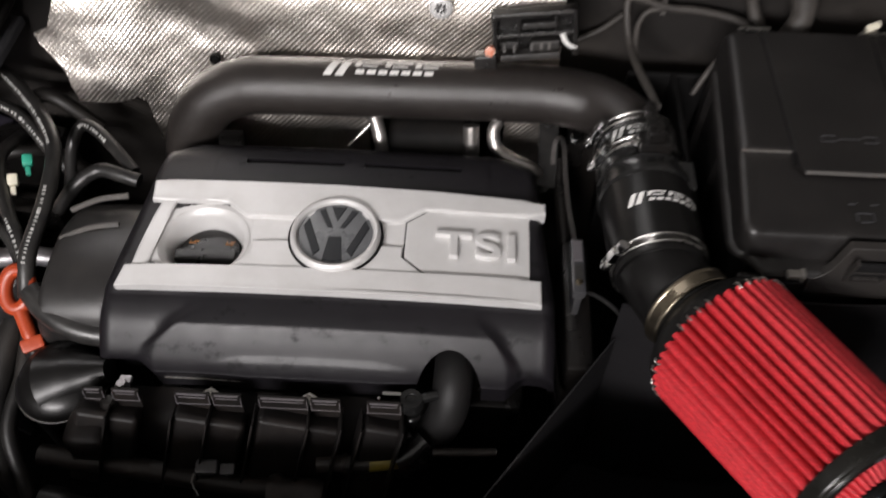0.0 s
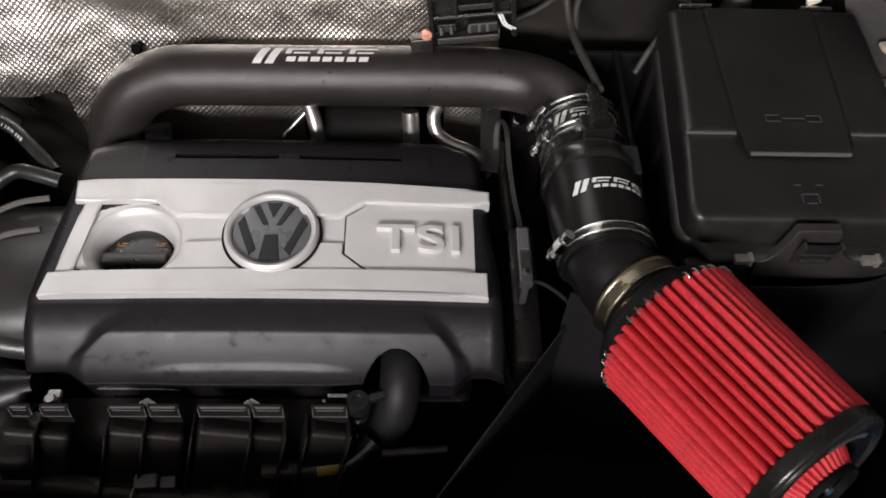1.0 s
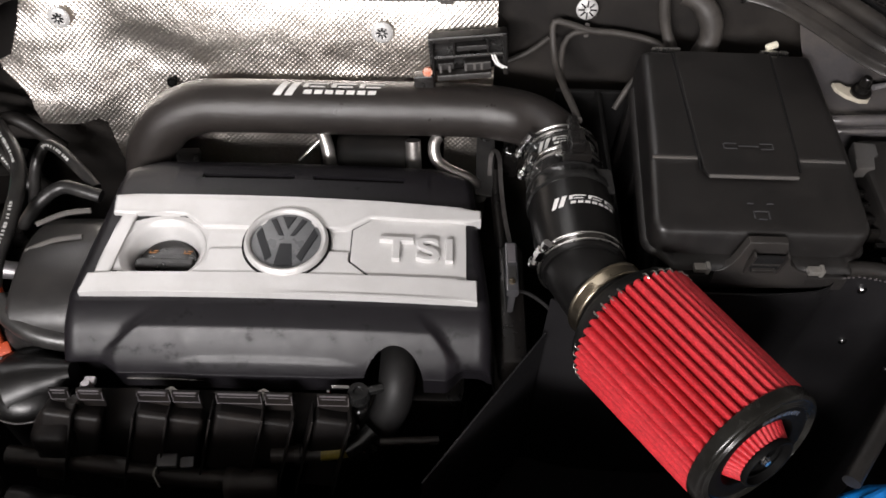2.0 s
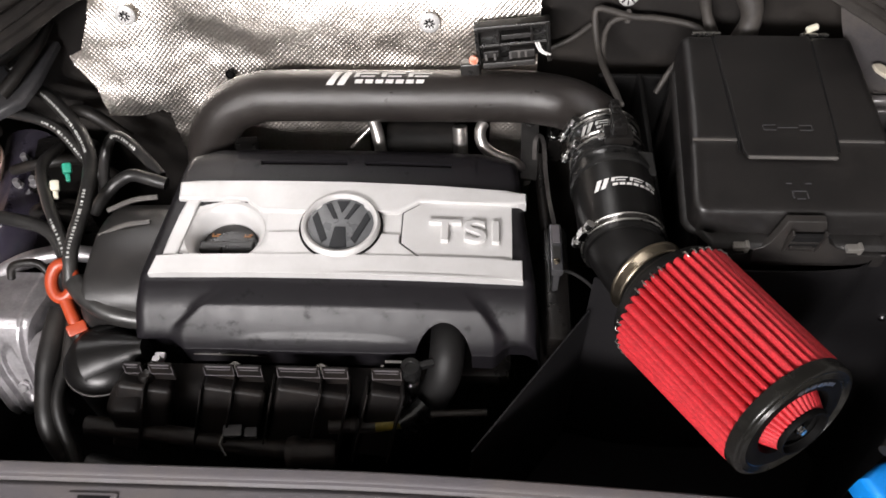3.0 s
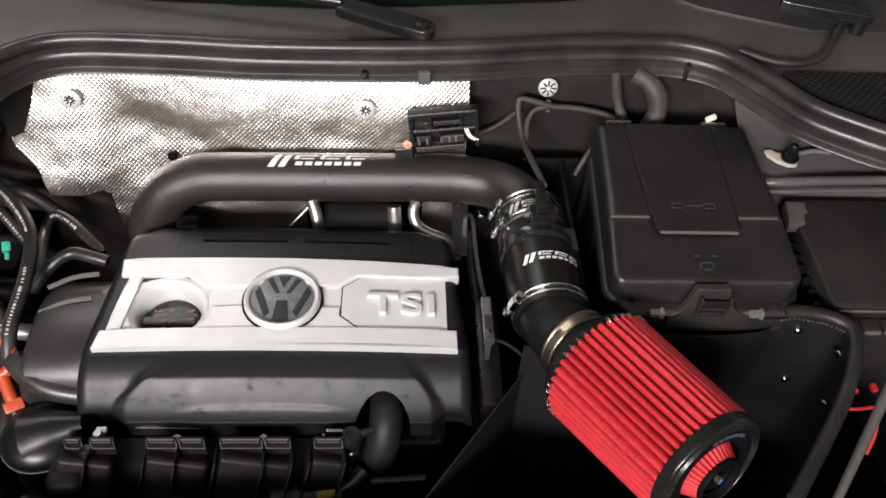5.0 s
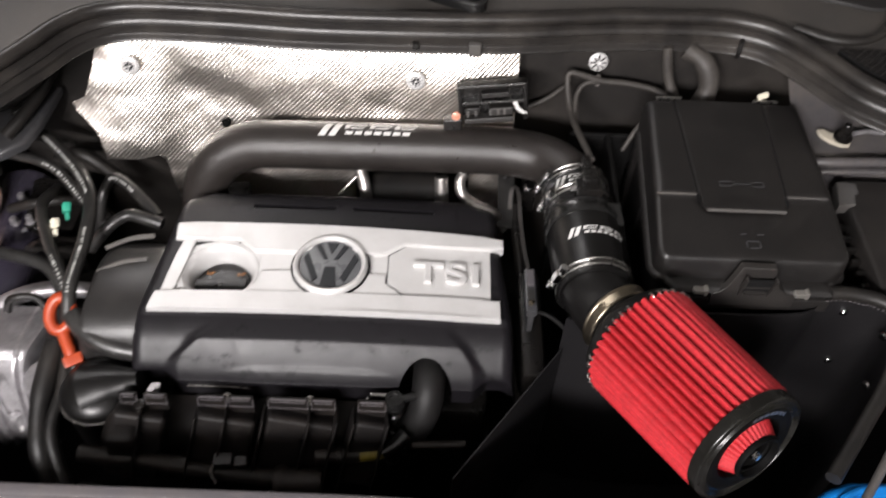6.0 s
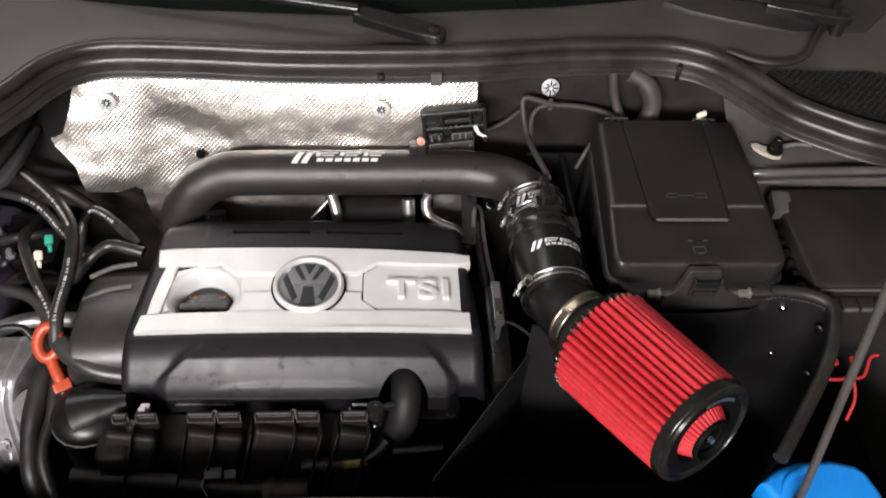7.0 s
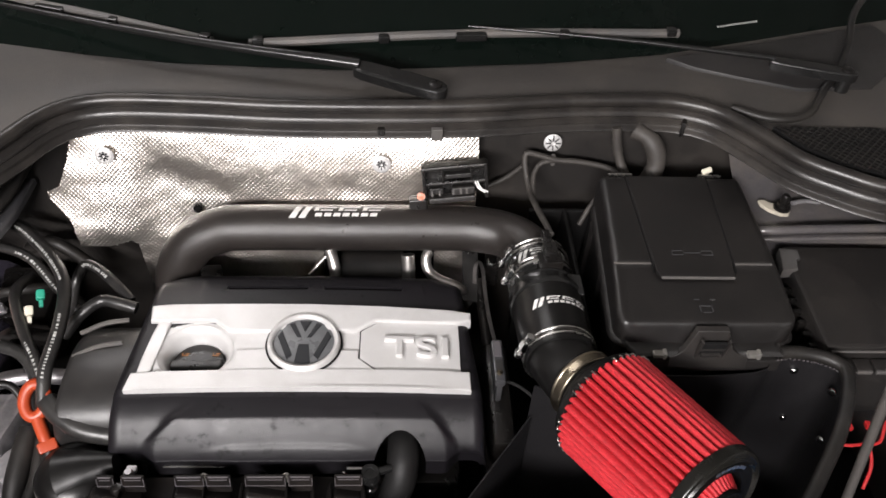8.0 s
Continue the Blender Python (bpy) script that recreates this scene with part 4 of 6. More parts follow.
# ---- battery cover ----
def battery_cover():
    s = thing("battery_cover", (0.455, 0.14, 0.85), "dusty black plastic battery box cover with lift-up flap", "battery cover")
    x0, x1, y0, y1 = 0.359, 0.567, 0.0105, 0.264

    def tz(y):
        return 1.054 + 0.008 * smoothstep(0.0, 0.12, y) + 0.004 * y

    bm = bmesh.new()
    near = [0, 0.0006, 0.0018, 0.0036, 0.006, 0.009, 0.013]
    front = [0, 0.0015, 0.003, 0.0042, 0.0050, 0.0058, 0.0066, 0.0074, 0.0082, 0.0090, 0.0098, 0.0110, 0.0130, 0.0155]
    edge_steps = [e / 0.285 for e in front] + [0.060 + 0.885 * i / 64 for i in range(65)] + [1 - e / 0.285 for e in near[::-1]]
    edge_steps_x = [e / 0.2 for e in near] + [0.075 + 0.85 * i / 54 for i in range(55)] + [1 - e / 0.2 for e in near[::-1]]
    nx, ny = len(edge_steps_x) - 1, len(edge_steps) - 1
    rows = []
    for j in range(ny + 1):
        v = edge_steps[j]
        row = []
        for i in range(nx + 1):
            u = edge_steps_x[i]
            inset = 0.018 * v
            xa, xb = x0 + inset * 1.0, x1 - 0.002 * v
            y = y0 + (y1 - y0) * v
            cut = 0.022 - math.sqrt(0.022 ** 2 - max(0.0, 0.022 - (y - y0)) ** 2)
            xa, xb = xa + cut, xb - cut
            x = xa + (xb - xa) * u
            ex = min(u, 1 - u) * (xb - xa)
            ey = min(v, 1 - v) * (y1 - y0)
            d = 0.0
            if v < 0.5:
                d += 4.2 * (0.5 * (0.006 - ey) + 0.5 * math.sqrt((0.006 - ey) ** 2 + 0.0000050))
            for e, r in ((ex, 0.010), (ey if v > 0.5 else 1.0, 0.010)):
                if e < r:
                    d += r - math.sqrt(max(0, r * r - (r - e) ** 2))
            z = tz(y) - min(d, 0.030)
            z -= 0.0035 * smoothstep(0.1020, 0.0980, y) * smoothstep(0, 0.012, ex)
            row.append((x, y, z))
        rows.append(row)
    vs = grid_mesh(bm, rows)
    ring = [v for v in vs[0]] + [r[-1] for r in vs[1:]] + vs[-1][::-1][1:] + [r[0] for r in vs[::-1][1:-1]]
    for zz, grow in ((1.0235, 0.001), (1.0217, 0.0025), (1.0180, 0.0025), (1.0165, 0.000), (1.007, -0.012), (0.80, -0.020)):
        cx, cy = 0.456, 0.142
        nxt = []
        for v in ring:
            d = Vector((v.co.x - cx, v.co.y - cy, 0))
            k = grow / max(abs(d.x), abs(d.y), 1e-3)
            nxt.append(bm.verts.new((v.co.x + d.x * 0 + (grow if d.x > 0.08 else -grow if d.x < -0.08 else 0), v.co.y + (grow if d.y > 0.13 else -grow - (0.009 if zz == 1.0235 else -0.009 if zz == 1.0165 else 0) if d.y < -0.1311 else 0), zz)))
        for k in range(len(ring)):
            bm.faces.new((ring[k], ring[(k + 1) % len(ring)], nxt[(k + 1) % len(ring)], nxt[k]))
        ring = nxt
    body = part("body", bm, BOX_BLACK, s)
    bm = bmesh.new()
    plate(bm, [(0.418, 0.079), (0.505, 0.079), (0.508, 0.085), (0.516, 0.259), (0.412, 0.259), (0.415, 0.085)], 0, 0.0032, 0.0012)
    for v in bm.verts:
        v.co.z += tz(v.co.y) - 0.0012
    bmesh.ops.subdivide_edges(bm, edges=[e for e in bm.edges if e.calc_length() > 0.04], cuts=4)
    flap = part("flap", bm, BOX_BLACK, s, "hinged black flap")
    for xa, xb, w in ((0.4132, 0.4102, -0.0018), (0.5092, 0.5172, 0.0018)):
        bm = bmesh.new()
        ys = [0.086 + 0.173 * i / 24 for i in range(25)]
        top = [[(xa + (xb - xa) * (y - 0.086) / 0.173 + e, y, tz(y) + 0.0005) for y in ys] for e in (0, w)]
        deep = [[(x, y, z - 0.002) for x, y, z in row] for row in top]
        grid_mesh(bm, [deep[0], top[0], top[1], deep[1]])
        part("flap_gap", bm, VOID_BLACK, body, "dark gap beside the flap")
    # ledge in paler plastic: the highlight on it is put into the colour
    bm = bmesh.new()
    box(bm, (0.463, 0.0782, tz(0.079) + 0.0004), (0.088, 0.003, 0.0040), 0.0012)
    part("flap_lip", bm, GREY_PLASTIC, flap, "front ledge with its highlight in a paler colour")
    bm = bmesh.new()
    for x, y, w, h in ((0.446, 0.1125, 0.012, 0.001), (0.446, 0.1195, 0.012, 0.001), (0.4395, 0.116, 0.001, 0.006), (0.464, 0.116, 0.020, 0.001), (0.482, 0.1125, 0.012, 0.001), (0.482, 0.1195, 0.012, 0.001), (0.4885, 0.116, 0.001, 0.006)):
        box(bm, (x, y, tz(y) + 0.0021), (w, h, 0.0008))
    part("symbol", bm, PANEL_GREY, flap, smooth=False)
    bm = bmesh.new()
    for x, y, w, h in ((0.455, 0.050, 0.006, 0.001), (0.474, 0.050, 0.006, 0.001), (0.464, 0.041, 0.012, 0.001), (0.457, 0.037, 0.001, 0.009), (0.471, 0.037, 0.001, 0.009), (0.464, 0.032, 0.008, 0.001)):
        box(bm, (x, y, tz(y) - 0.0032), (w, h, 0.0012))
    part("symbol", bm, PANEL_GREY, body, smooth=False)
    for xa, xb in ((0.367, 0.413), (0.513, 0.558)):
        bm = bmesh.new()
        box(bm, ((xa + xb) / 2, 0.1010, tz(0.1010) - 0.0008), (xb - xa, 0.003, 0.0018), 0.0006)
        part("seam", bm, GREY_PLASTIC, body, "paler strip along the moulded edge")
    # latch plate on the front
    bm = bmesh.new()
    out = [(0.420, 1.002), (0.511, 1.002), (0.511, 1.018), (0.500, 1.021), (0.491, 1.028), (0.486, 1.040), (0.481, 1.054), (0.445, 1.054), (0.440, 1.040), (0.435, 1.028), (0.428, 1.021), (0.420, 1.018)]
    vs = [bm.verts.new((x, 0.010 - (1.054 - z) * 0.20, z)) for x, z in out]
    bm.faces.new(vs)
    ex = bmesh.ops.extrude_face_region(bm, geom=bm.faces[:])
    bmesh.ops.translate(bm, vec=(0, -0.008, 0), verts=[g for g in ex["geom"] if isinstance(g, bmesh.types.BMVert)])
    front = [f for f in ex["geom"] if isinstance(f, bmesh.types.BMFace)][0]
    bmesh.ops.bevel(bm, geom=list(front.edges), offset=0.0014, segments=2, affect="EDGES", profile=0.5)
    latch = part("latch", bm, FUSE_BLACK, s, "trapezoid black latch")
    tilt = pose(0, 0, 0, 11, 0, 0).to_3x3()
    # black block in place of the recess, its shade put into the colour
    bm = bmesh.new()
    box(bm, (0.4645, -0.0035, 1.028), (0.030, 0.004, 0.034), 0.001, tilt)
    recess = part("latch_window", bm, VOID_BLACK, latch, "black block for the shaded latch window")
    bm = bmesh.new()
    for x in (0.449, 0.480):
        box(bm, (x, -0.0048, 1.028), (0.0028, 0.006, 0.046), 0.001, tilt)
    box(bm, (0.4645, -0.0045, 1.0325), (0.030, 0.006, 0.003), 0.001, tilt)
    box(bm, (0.4645, -0.0055, 1.0225), (0.022, 0.004, 0.006), 0.001, tilt)
    part("pull_tab", bm, FUSE_BLACK, latch)
    for x in (0.406, 0.514):
        bm = bmesh.new()
        box(bm, (x, -0.0055, 1.0235), (0.013, 0.008, 0.006), 0.001)
        box(bm, (x + 0.0065, -0.0055, 1.0235), (0.004, 0.009, 0.010), 0.001)
        part("clip", bm, GREY_CLIP, s, "bright metal clip")
    bm = bmesh.new()
    box(bm, (0.458, 0.001, 1.000), (0.190, 0.010, 0.020), 0.003)
    part("front_rail", bm, FUSE_BLACK, s)
    for x in (0.405, 0.525):
        bm = bmesh.new()
        box(bm, (x, 0.266, 1.0605), (0.032, 0.003, 0.005), 0.001)
        box(bm, (x - 0.014, 0.265, 1.057), (0.003, 0.003, 0.010), 0.001)
        part("rear_hook", bm, STEEL, s, "bent bright metal hook")
    return s


battery_cover()


# ---- foil heat mat on the firewall ----
def foil_slope(x, z):
    """How far the mat leans back, as dy over dz: bright folds face the lamp, dull ones stand upright."""
    w = 0.008 * noise.noise((x * 7, z * 5, 2.0)) + 0.030 * x
    zc = z + w
    main = 0.26 + 0.24 * smoothstep(1.030, 1.075, zc) + 0.26 * (1 - smoothstep(0.955, 0.995, zc)) * smoothstep(0.925, 0.955, zc) * smoothstep(-0.12, 0.06, x)
    main -= 0.13 * smoothstep(0.985, 1.005, zc) * (1 - smoothstep(1.015, 1.045, zc)) + 0.10 * (1 - smoothstep(0.90, 0.94, z))
    lobe = 0.34 + 0.07 * smoothstep(0.97, 1.03, z) - 0.22 * (1 - smoothstep(0.925, 0.955, z))
    k = smoothstep(-0.190, -0.275, x + 0.35 * (z - 1.0))
    return main + (lobe - main) * k


def foil_mat():
    s = thing("foil_heat_mat", (-0.05, FIRE_Y, 0.95), "silver embossed aluminium foil heat mat pinned to the firewall", "heat mat")
    cell = 0.0062
    res = cell / 6
    xs = np.arange(-0.385, 0.2225, res)
    zs = np.arange(0.76, 1.098, res)
    left = [(0.74, -0.228), (0.850, -0.241), (0.915, -0.249), (0.9152, -0.326), (0.955, -0.330), (0.982, -0.354), (0.994, -0.358), (1.003, -0.340), (1.03, -0.328), (1.06, -0.319), (1.085, -0.312), (1.10, -0.285)]

    def low(x):
        return lerp_table(x, [(-0.40, 0.918), (-0.330, 0.912), (-0.315, 0.910), (-0.290, 0.914), (-0.256, 0.922), (-0.2485, 0.915), (-0.240, 0.850), (-0.228, 0.78), (0.3, 0.78)])

    top = int(np.searchsorted(zs, 1.075))
    verts, faces, index = [], [], {}
    edge = [lerp_table(z, left) + 0.0022 * noise.noise((z * 60, 0, 0)) for z in zs]
    foot = [low(x) for x in xs]
    for i, x in enumerate(xs):
        # lean summed down from the upper edge
        coarse = np.interp(zs, zs[::6], [foil_slope(x, z) for z in zs[::6]]) * res
        run = np.concatenate([[0.0], np.cumsum(coarse)[:-1]])
        ys = 0.323 + run - run[top]
        for j, z in enumerate(zs):
            if x < edge[j] or z < foot[i] or (z < 0.935 and 0.010 < x < 0.165):
                continue
            u, v = (x + z) / cell, (x - z) / cell
            dim = abs(math.sin(math.pi * u)) * abs(math.sin(math.pi * v))
            fold = 0.0050 * noise.noise((x * 8 + z * 7, z * 11 - x * 4, 6.0)) + 0.0017 * noise.noise((x * 24 - z * 12, z * 30 + x * 9, 9.0)) + 0.0005 * noise.noise((x * 62, z * 66, 3.0))
            y = min(ys[j] + fold, FIRE_Y - 0.006) - 0.00075 * dim
            index[i, j] = len(verts)
            verts.append((x, y, z))
    for (i, j), a in index.items():
        b, c, d = index.get((i + 1, j)), index.get((i + 1, j + 1)), index.get((i, j + 1))
        if b is not None and c is not None and d is not None:
            faces.append((a, b, c, d))
    me = bpy.data.meshes.new("sheet")
    base = s.location
    me.from_pydata([(x - base.x, y - base.y, z - base.z) for x, y, z in verts], [], faces)
    me.materials.append(FOIL)
    me.shade_smooth()
    ob = new("sheet", me)
    ob.parent = s
    for x, z in ((-0.272, 1.046), (0.0905, 1.040)):
        washer_nut(s, x, FIRE_Y - 0.050, z + 0.004, SATIN_SILVER)
    return s


def washer_nut(s, x, y, z, mat=None, slit=0.0044):
    """A round stamped spring washer with petals."""
    bm = bmesh.new()
    a, b = Vector((x, y + 0.006, z)), Vector((x, y - 1, z + 0.25))
    lathe(bm, a, b, [(0, 0.0125), (0.001, 0.0125), (0.0030, 0.010), (0.0034, 0.006), (0.0020, 0.0035), (0.0020, 0)], 32)
    w = part("spring_washer", bm, mat or STEEL, s, "round stamped metal spring washer")
    bm = bmesh.new()
    d = (b - a).normalized()
    for k in range(8):
        an = 2 * math.pi * k / 8
        e = Vector((math.cos(an), 0, math.sin(an)))
        e = (e - d * e.dot(d)).normalized()
        box(bm, a + d * 0.0036 + e * slit, (slit * 1.05, 0.0016, 0.0012), 0, Matrix((e, d.cross(e), d)).transposed())
    part("petal_slit", bm, VOID_BLACK, w)
    return w


foil_mat()
peg = thing("foil_peg", (-0.161, 0.290, 0.969), "small black push-in peg holding the foil mat", "fastener")
bm = bmesh.new()
lathe(bm, (-0.161, 0.292, 0.969), (-0.161, 0.272, 0.976), [(0, 0.0060), (0.004, 0.0060), (0.0052, 0.0045), (0.0040, 0.0035), (0.0040, 0)], 20)
part("head", bm, CAP_BLACK, peg)
stud = thing("firewall_stud", (0.325, 0.335, 1.06), "pale metal push-on washer holding a cable on the firewall", "fastener")
washer_nut(stud, 0.324, 0.326, 1.062, SATIN_SILVER, 0.0068)
bm = bmesh.new()
box(bm, (0.326, 0.322, 1.040), (0.006, 0.008, 0.016), 0.0015)
part("cable_clip", bm, GREY_PLASTIC, stud)


# ---- behind the engine: turbo parts seen under the pipe ----
def back_parts():
    t = thing("charge_hose", (0.07, 0.27, 0.86), "thick black turbo hose behind the engine", "hose")
    bm = bmesh.new()
    tube(bm, [(0.036, 0.255, 0.884), (0.08, 0.255, 0.886), (0.122, 0.253, 0.887)], 0.030, 28)
    part("tubing", bm, RUBBER, t)
    for i, (pts, r) in enumerate((([(0.020, 0.246, 0.936), (0.025, 0.236, 0.926), (0.029, 0.224, 0.908), (0.030, 0.220, 0.86)], 0.0080), ([(0.128, 0.238, 0.936), (0.129, 0.230, 0.920), (0.130, 0.222, 0.895), (0.130, 0.22, 0.83)], 0.0092),
                                  ([(0.158, 0.244, 0.938), (0.153, 0.236, 0.932), (0.156, 0.226, 0.918), (0.170, 0.217, 0.910), (0.190, 0.210, 0.906), (0.203, 0.206, 0.900), (0.212, 0.203, 0.875)], 0.0072), ([(-0.008, 0.226, 0.908), (0.008, 0.236, 0.922), (0.022, 0.245, 0.934)], 0.0020))):
        p = thing("coolant_pipe", pts[0], "bright bent steel coolant pipe behind the engine", "metal pipe", group="steel pipes behind the engine")
        bm = bmesh.new()
        tube(bm, pts, r, 16)
        part("tubing", bm, DULL_PIPE, p)
    b = thing("turbo_bracket", (0.215, 0.23, 0.82), "dark grey steel bracket with a bent bar beside the intake pipe", "bracket")
    bm = bmesh.new()
    plate(bm, [(0.204, 0.192), (0.224, 0.190), (0.2275, 0.236), (0.2275, 0.278), (0.206, 0.278)], 0.905, 0.9085, 0.001)
    shear(bm, lambda p: Vector((p.x, p.y, p.z + (p.y - 0.23) * 0.35)))
    part("upright", bm, HOSE_GREY, b)
    bm = bmesh.new()
    lathe(bm, (0.2165, 0.266, 0.9195), (0.2165, 0.262, 0.94), [(0, 0.0085), (0.003, 0.0085), (0.004, 0.0070), (0.004, 0.0)], 20)
    part("boss", bm, DARK_PLASTIC, b)
    bm = bmesh.new()
    sweep(bm, smooth_path([(0.221, 0.214, 0.905), (0.2225, 0.234, 0.917), (0.2275, 0.2395, 0.921), (0.2325, 0.230, 0.917), (0.2345, 0.196, 0.905), (0.2385, 0.160, 0.893), (0.2455, 0.130, 0.878)], 0.004), [(-0.0026, -0.0010), (0.0026, -0.0010), (0.0026, 0.0010), (-0.0026, 0.0010)])
    part("bent_bar", bm, DULL_BAR, b, "bent flat steel bar")
    bm = bmesh.new()
    tube(bm, [(0.229, 0.225, 0.900), (0.2295, 0.200, 0.893), (0.232, 0.165, 0.882), (0.238, 0.120, 0.86)], 0.0065, 12)
    part("cable_sleeve", bm, DARK_PLASTIC, b)
    bolt("bolt", b, (0.247, 0.254, 0.909), (0.1, -0.5, 0.85), 0.0062, 0.007, CHROME)
    bm = bmesh.new()
    box(bm, (0.249, 0.262, 0.885), (0.018, 0.030, 0.040), 0.003)
    part("lug", bm, DARK_PLASTIC, b)
    w = thing("thin_wire", (0.247, 0.040, 0.90), "thin dark sensor wire beside the engine", "wire")
    bm = bmesh.new()
    tube(bm, [(0.243, 0.052, 0.893), (0.254, 0.046, 0.903), (0.270, 0.037, 0.902), (0.286, 0.024, 0.895), (0.296, 0.005, 0.88)], 0.0022, 8)
    part("lead", bm, HOSE_MATT, w)
    e = thing("engine_block", (0, 0.06, 0.5), "dark cast engine block below the cover", "engine")
    bm = bmesh.new()
    box(bm, (0.0, 0.08, 0.665), (0.40, 0.25, 0.30), 0.02)
    part("block", bm, DARK_PLASTIC, e)
    bm = bmesh.new()
    box(bm, (0.245, 0.05, 0.80), (0.030, 0.16, 0.16), 0.008)
    part("end_plate", bm, DARK_PLASTIC, e)
    bm = bmesh.new()
    box(bm, (0.2405, 0.0640, 0.919), (0.0135, 0.066, 0.012), 0.0022)
    box(bm, (0.2410, 0.0640, 0.895), (0.008, 0.060, 0.040), 0.002)
    strap = part("end_strap", bm, PANEL_GREY, e, "dark grey metal strap")
    bm = bmesh.new()
    box(bm, (0.2405, 0.0805, 0.9262), (0.0090, 0.0250, 0.0020), 0.0008)
    part("strap_pad", bm, CARRIER_GREY, strap, "lighter grey pad")
    bm = bmesh.new()
    box(bm, (0.2405, 0.0530, 0.9256), (0.0090, 0.0200, 0.0014), 0.0005)
    part("lower_pad", bm, HOSE_GREY, strap)
    bolt("rivet", strap, (0.2400, 0.0430, 0.9255), (0, -0.2, 1), 0.0024, 0.0016, WARM_STEEL, "brassy rivet", hexa=False)
    c = thing("wire_connector", (-0.15, 0.235, 0.87), "small black sensor connector beside the pipe", "connector")
    bm = bmesh.new()
    box(bm, (-0.142, 0.225, 0.905), (0.030, 0.022, 0.026), 0.004, pose(0, 0, 0, 20, 10, 15).to_3x3())
    part("shell", bm, DARK_PLASTIC, c)
    bm = bmesh.new()
    tube(bm, [(-0.150, 0.23, 0.895), (-0.16, 0.235, 0.86), (-0.165, 0.24, 0.80)], 0.006, 10)
    part("lead", bm, RUBBER, c)


back_parts()


# ---- connector block hanging on the foil ----
def ecu_connector():
    s = thing("connector_block", (0.192, 0.31, 0.985), "unplugged dark plastic connector block with red and white wires", "connector")
    tilt = pose(0, 0, 0, -14, -6, 2).to_3x3()
    c = Vector((0.189, 0.276, 1.036))

    def at(x, y, z):
        return c + tilt @ Vector((x, y, z))
    bm = bmesh.new()
    box(bm, at(0, 0, 0.0235), (0.088, 0.018, 0.007), 0.0015, tilt)
    box(bm, at(0, 0, 0.002), (0.084, 0.016, 0.005), 0.001, tilt)
    box(bm, at(-0.041, 0, 0.002), (0.005, 0.020, 0.046), 0.001, tilt)
    box(bm, at(0.041, 0, 0.002), (0.005, 0.020, 0.050), 0.001, tilt)
    box(bm, at(0, 0.008, 0.002), (0.082, 0.004, 0.044), 0.001, tilt)
    box(bm, at(-0.016, -0.002, 0.012), (0.003, 0.014, 0.018), 0.0006, tilt)
    box(bm, at(0.022, -0.002, 0.012), (0.003, 0.014, 0.018), 0.0006, tilt)
    part("shell", bm, DARK_PLASTIC, s)
    bm = bmesh.new()
    box(bm, at(0, -0.0092, 0.0255), (0.086, 0.0012, 0.0014), 0.0003, tilt)
    box(bm, at(0, -0.0086, 0.0030), (0.080, 0.0012, 0.0010), 0.0003, tilt)
    part("pale_edge", bm, GREY_PLASTIC, s, "thin paler strips along the edges")
    bm = bmesh.new()
    box(bm, at(0.004, -0.004, 0.0125), (0.034, 0.012, 0.006), 0.001, tilt)
    box(bm, at(0.010, -0.008, -0.008), (0.030, 0.012, 0.011), 0.002, tilt)
    box(bm, at(-0.026, -0.006, -0.007), (0.018, 0.010, 0.008), 0.001, tilt)
    box(bm, at(-0.006, -0.007, -0.020), (0.062, 0.014, 0.008), 0.002, tilt)
    part("lever", bm, FUSE_BLACK, s, "dark sliding lever")
    bm = bmesh.new()
    for x in (-0.032, -0.022, -0.004, 0.006, 0.014):
        box(bm, at(x, -0.014, -0.008), (0.0030, 0.0030, 0.0085), 0.0006, tilt)
    box(bm, at(0.010, -0.0146, -0.0035), (0.028, 0.0012, 0.0012), 0.0003, tilt)
    part("teeth", bm, GREY_PLASTIC, s, "row of small grey catches")
    bm = bmesh.new()
    box(bm, at(-0.052, -0.006, -0.024), (0.024, 0.018, 0.018), 0.003, tilt)
    part("boot", bm, DARK_PLASTIC, s)
    bm = bmesh.new()
    lathe(bm, at(-0.047, -0.012, -0.010), at(-0.047, -0.02, -0.010), [(0, 0.0055), (0.004, 0.0055), (0.005, 0.003), (0.005, 0)], 14)
    part("red_terminal", bm, material("red_and_cream_terminal", (0.60, 0.17, 0.09), 0.45, dirt=(0.7, 0.6, 0.5), dirt_amount=1.0, dirt_scale=180), s)
    for k in range(2):
        bm = bmesh.new()
        tube(bm, [at(0.026 + 0.003 * k, -0.008, 0.002), at(0.030 + 0.003 * k, -0.014, -0.006), at(0.038 + 0.004 * k, -0.012, -0.013)], 0.0012, 8, step=0.003)
        part("white_wire", bm, WHITE_PRINT, s, "short white wire")
    return s


ecu_connector()


# ---- cables on the firewall ----
hose("sensor_cable", [(0.303, 0.168, 1.043), (0.301, 0.195, 1.036), (0.297, 0.24, 1.022), (0.291, 0.285, 1.018), (0.286, 0.312, 1.040), (0.287, 0.318, 1.053), (0.300, 0.318, 1.052), (0.330, 0.316, 1.044), (0.36, 0.316, 1.042), (0.40, 0.312, 1.036), (0.430, 0.300, 1.026)], 0.0040, DUSTY_CABLE, "thin dusty grey sensor cable along the firewall", "cable")
hose("sensor_cable", [(0.300, 0.215, 1.030), (0.297, 0.27, 1.014), (0.299, 0.305, 1.030), (0.310, 0.314, 1.041), (0.326, 0.316, 1.043)], 0.0034, DUSTY_CABLE, "thin dusty grey sensor cable along the firewall", "cable")
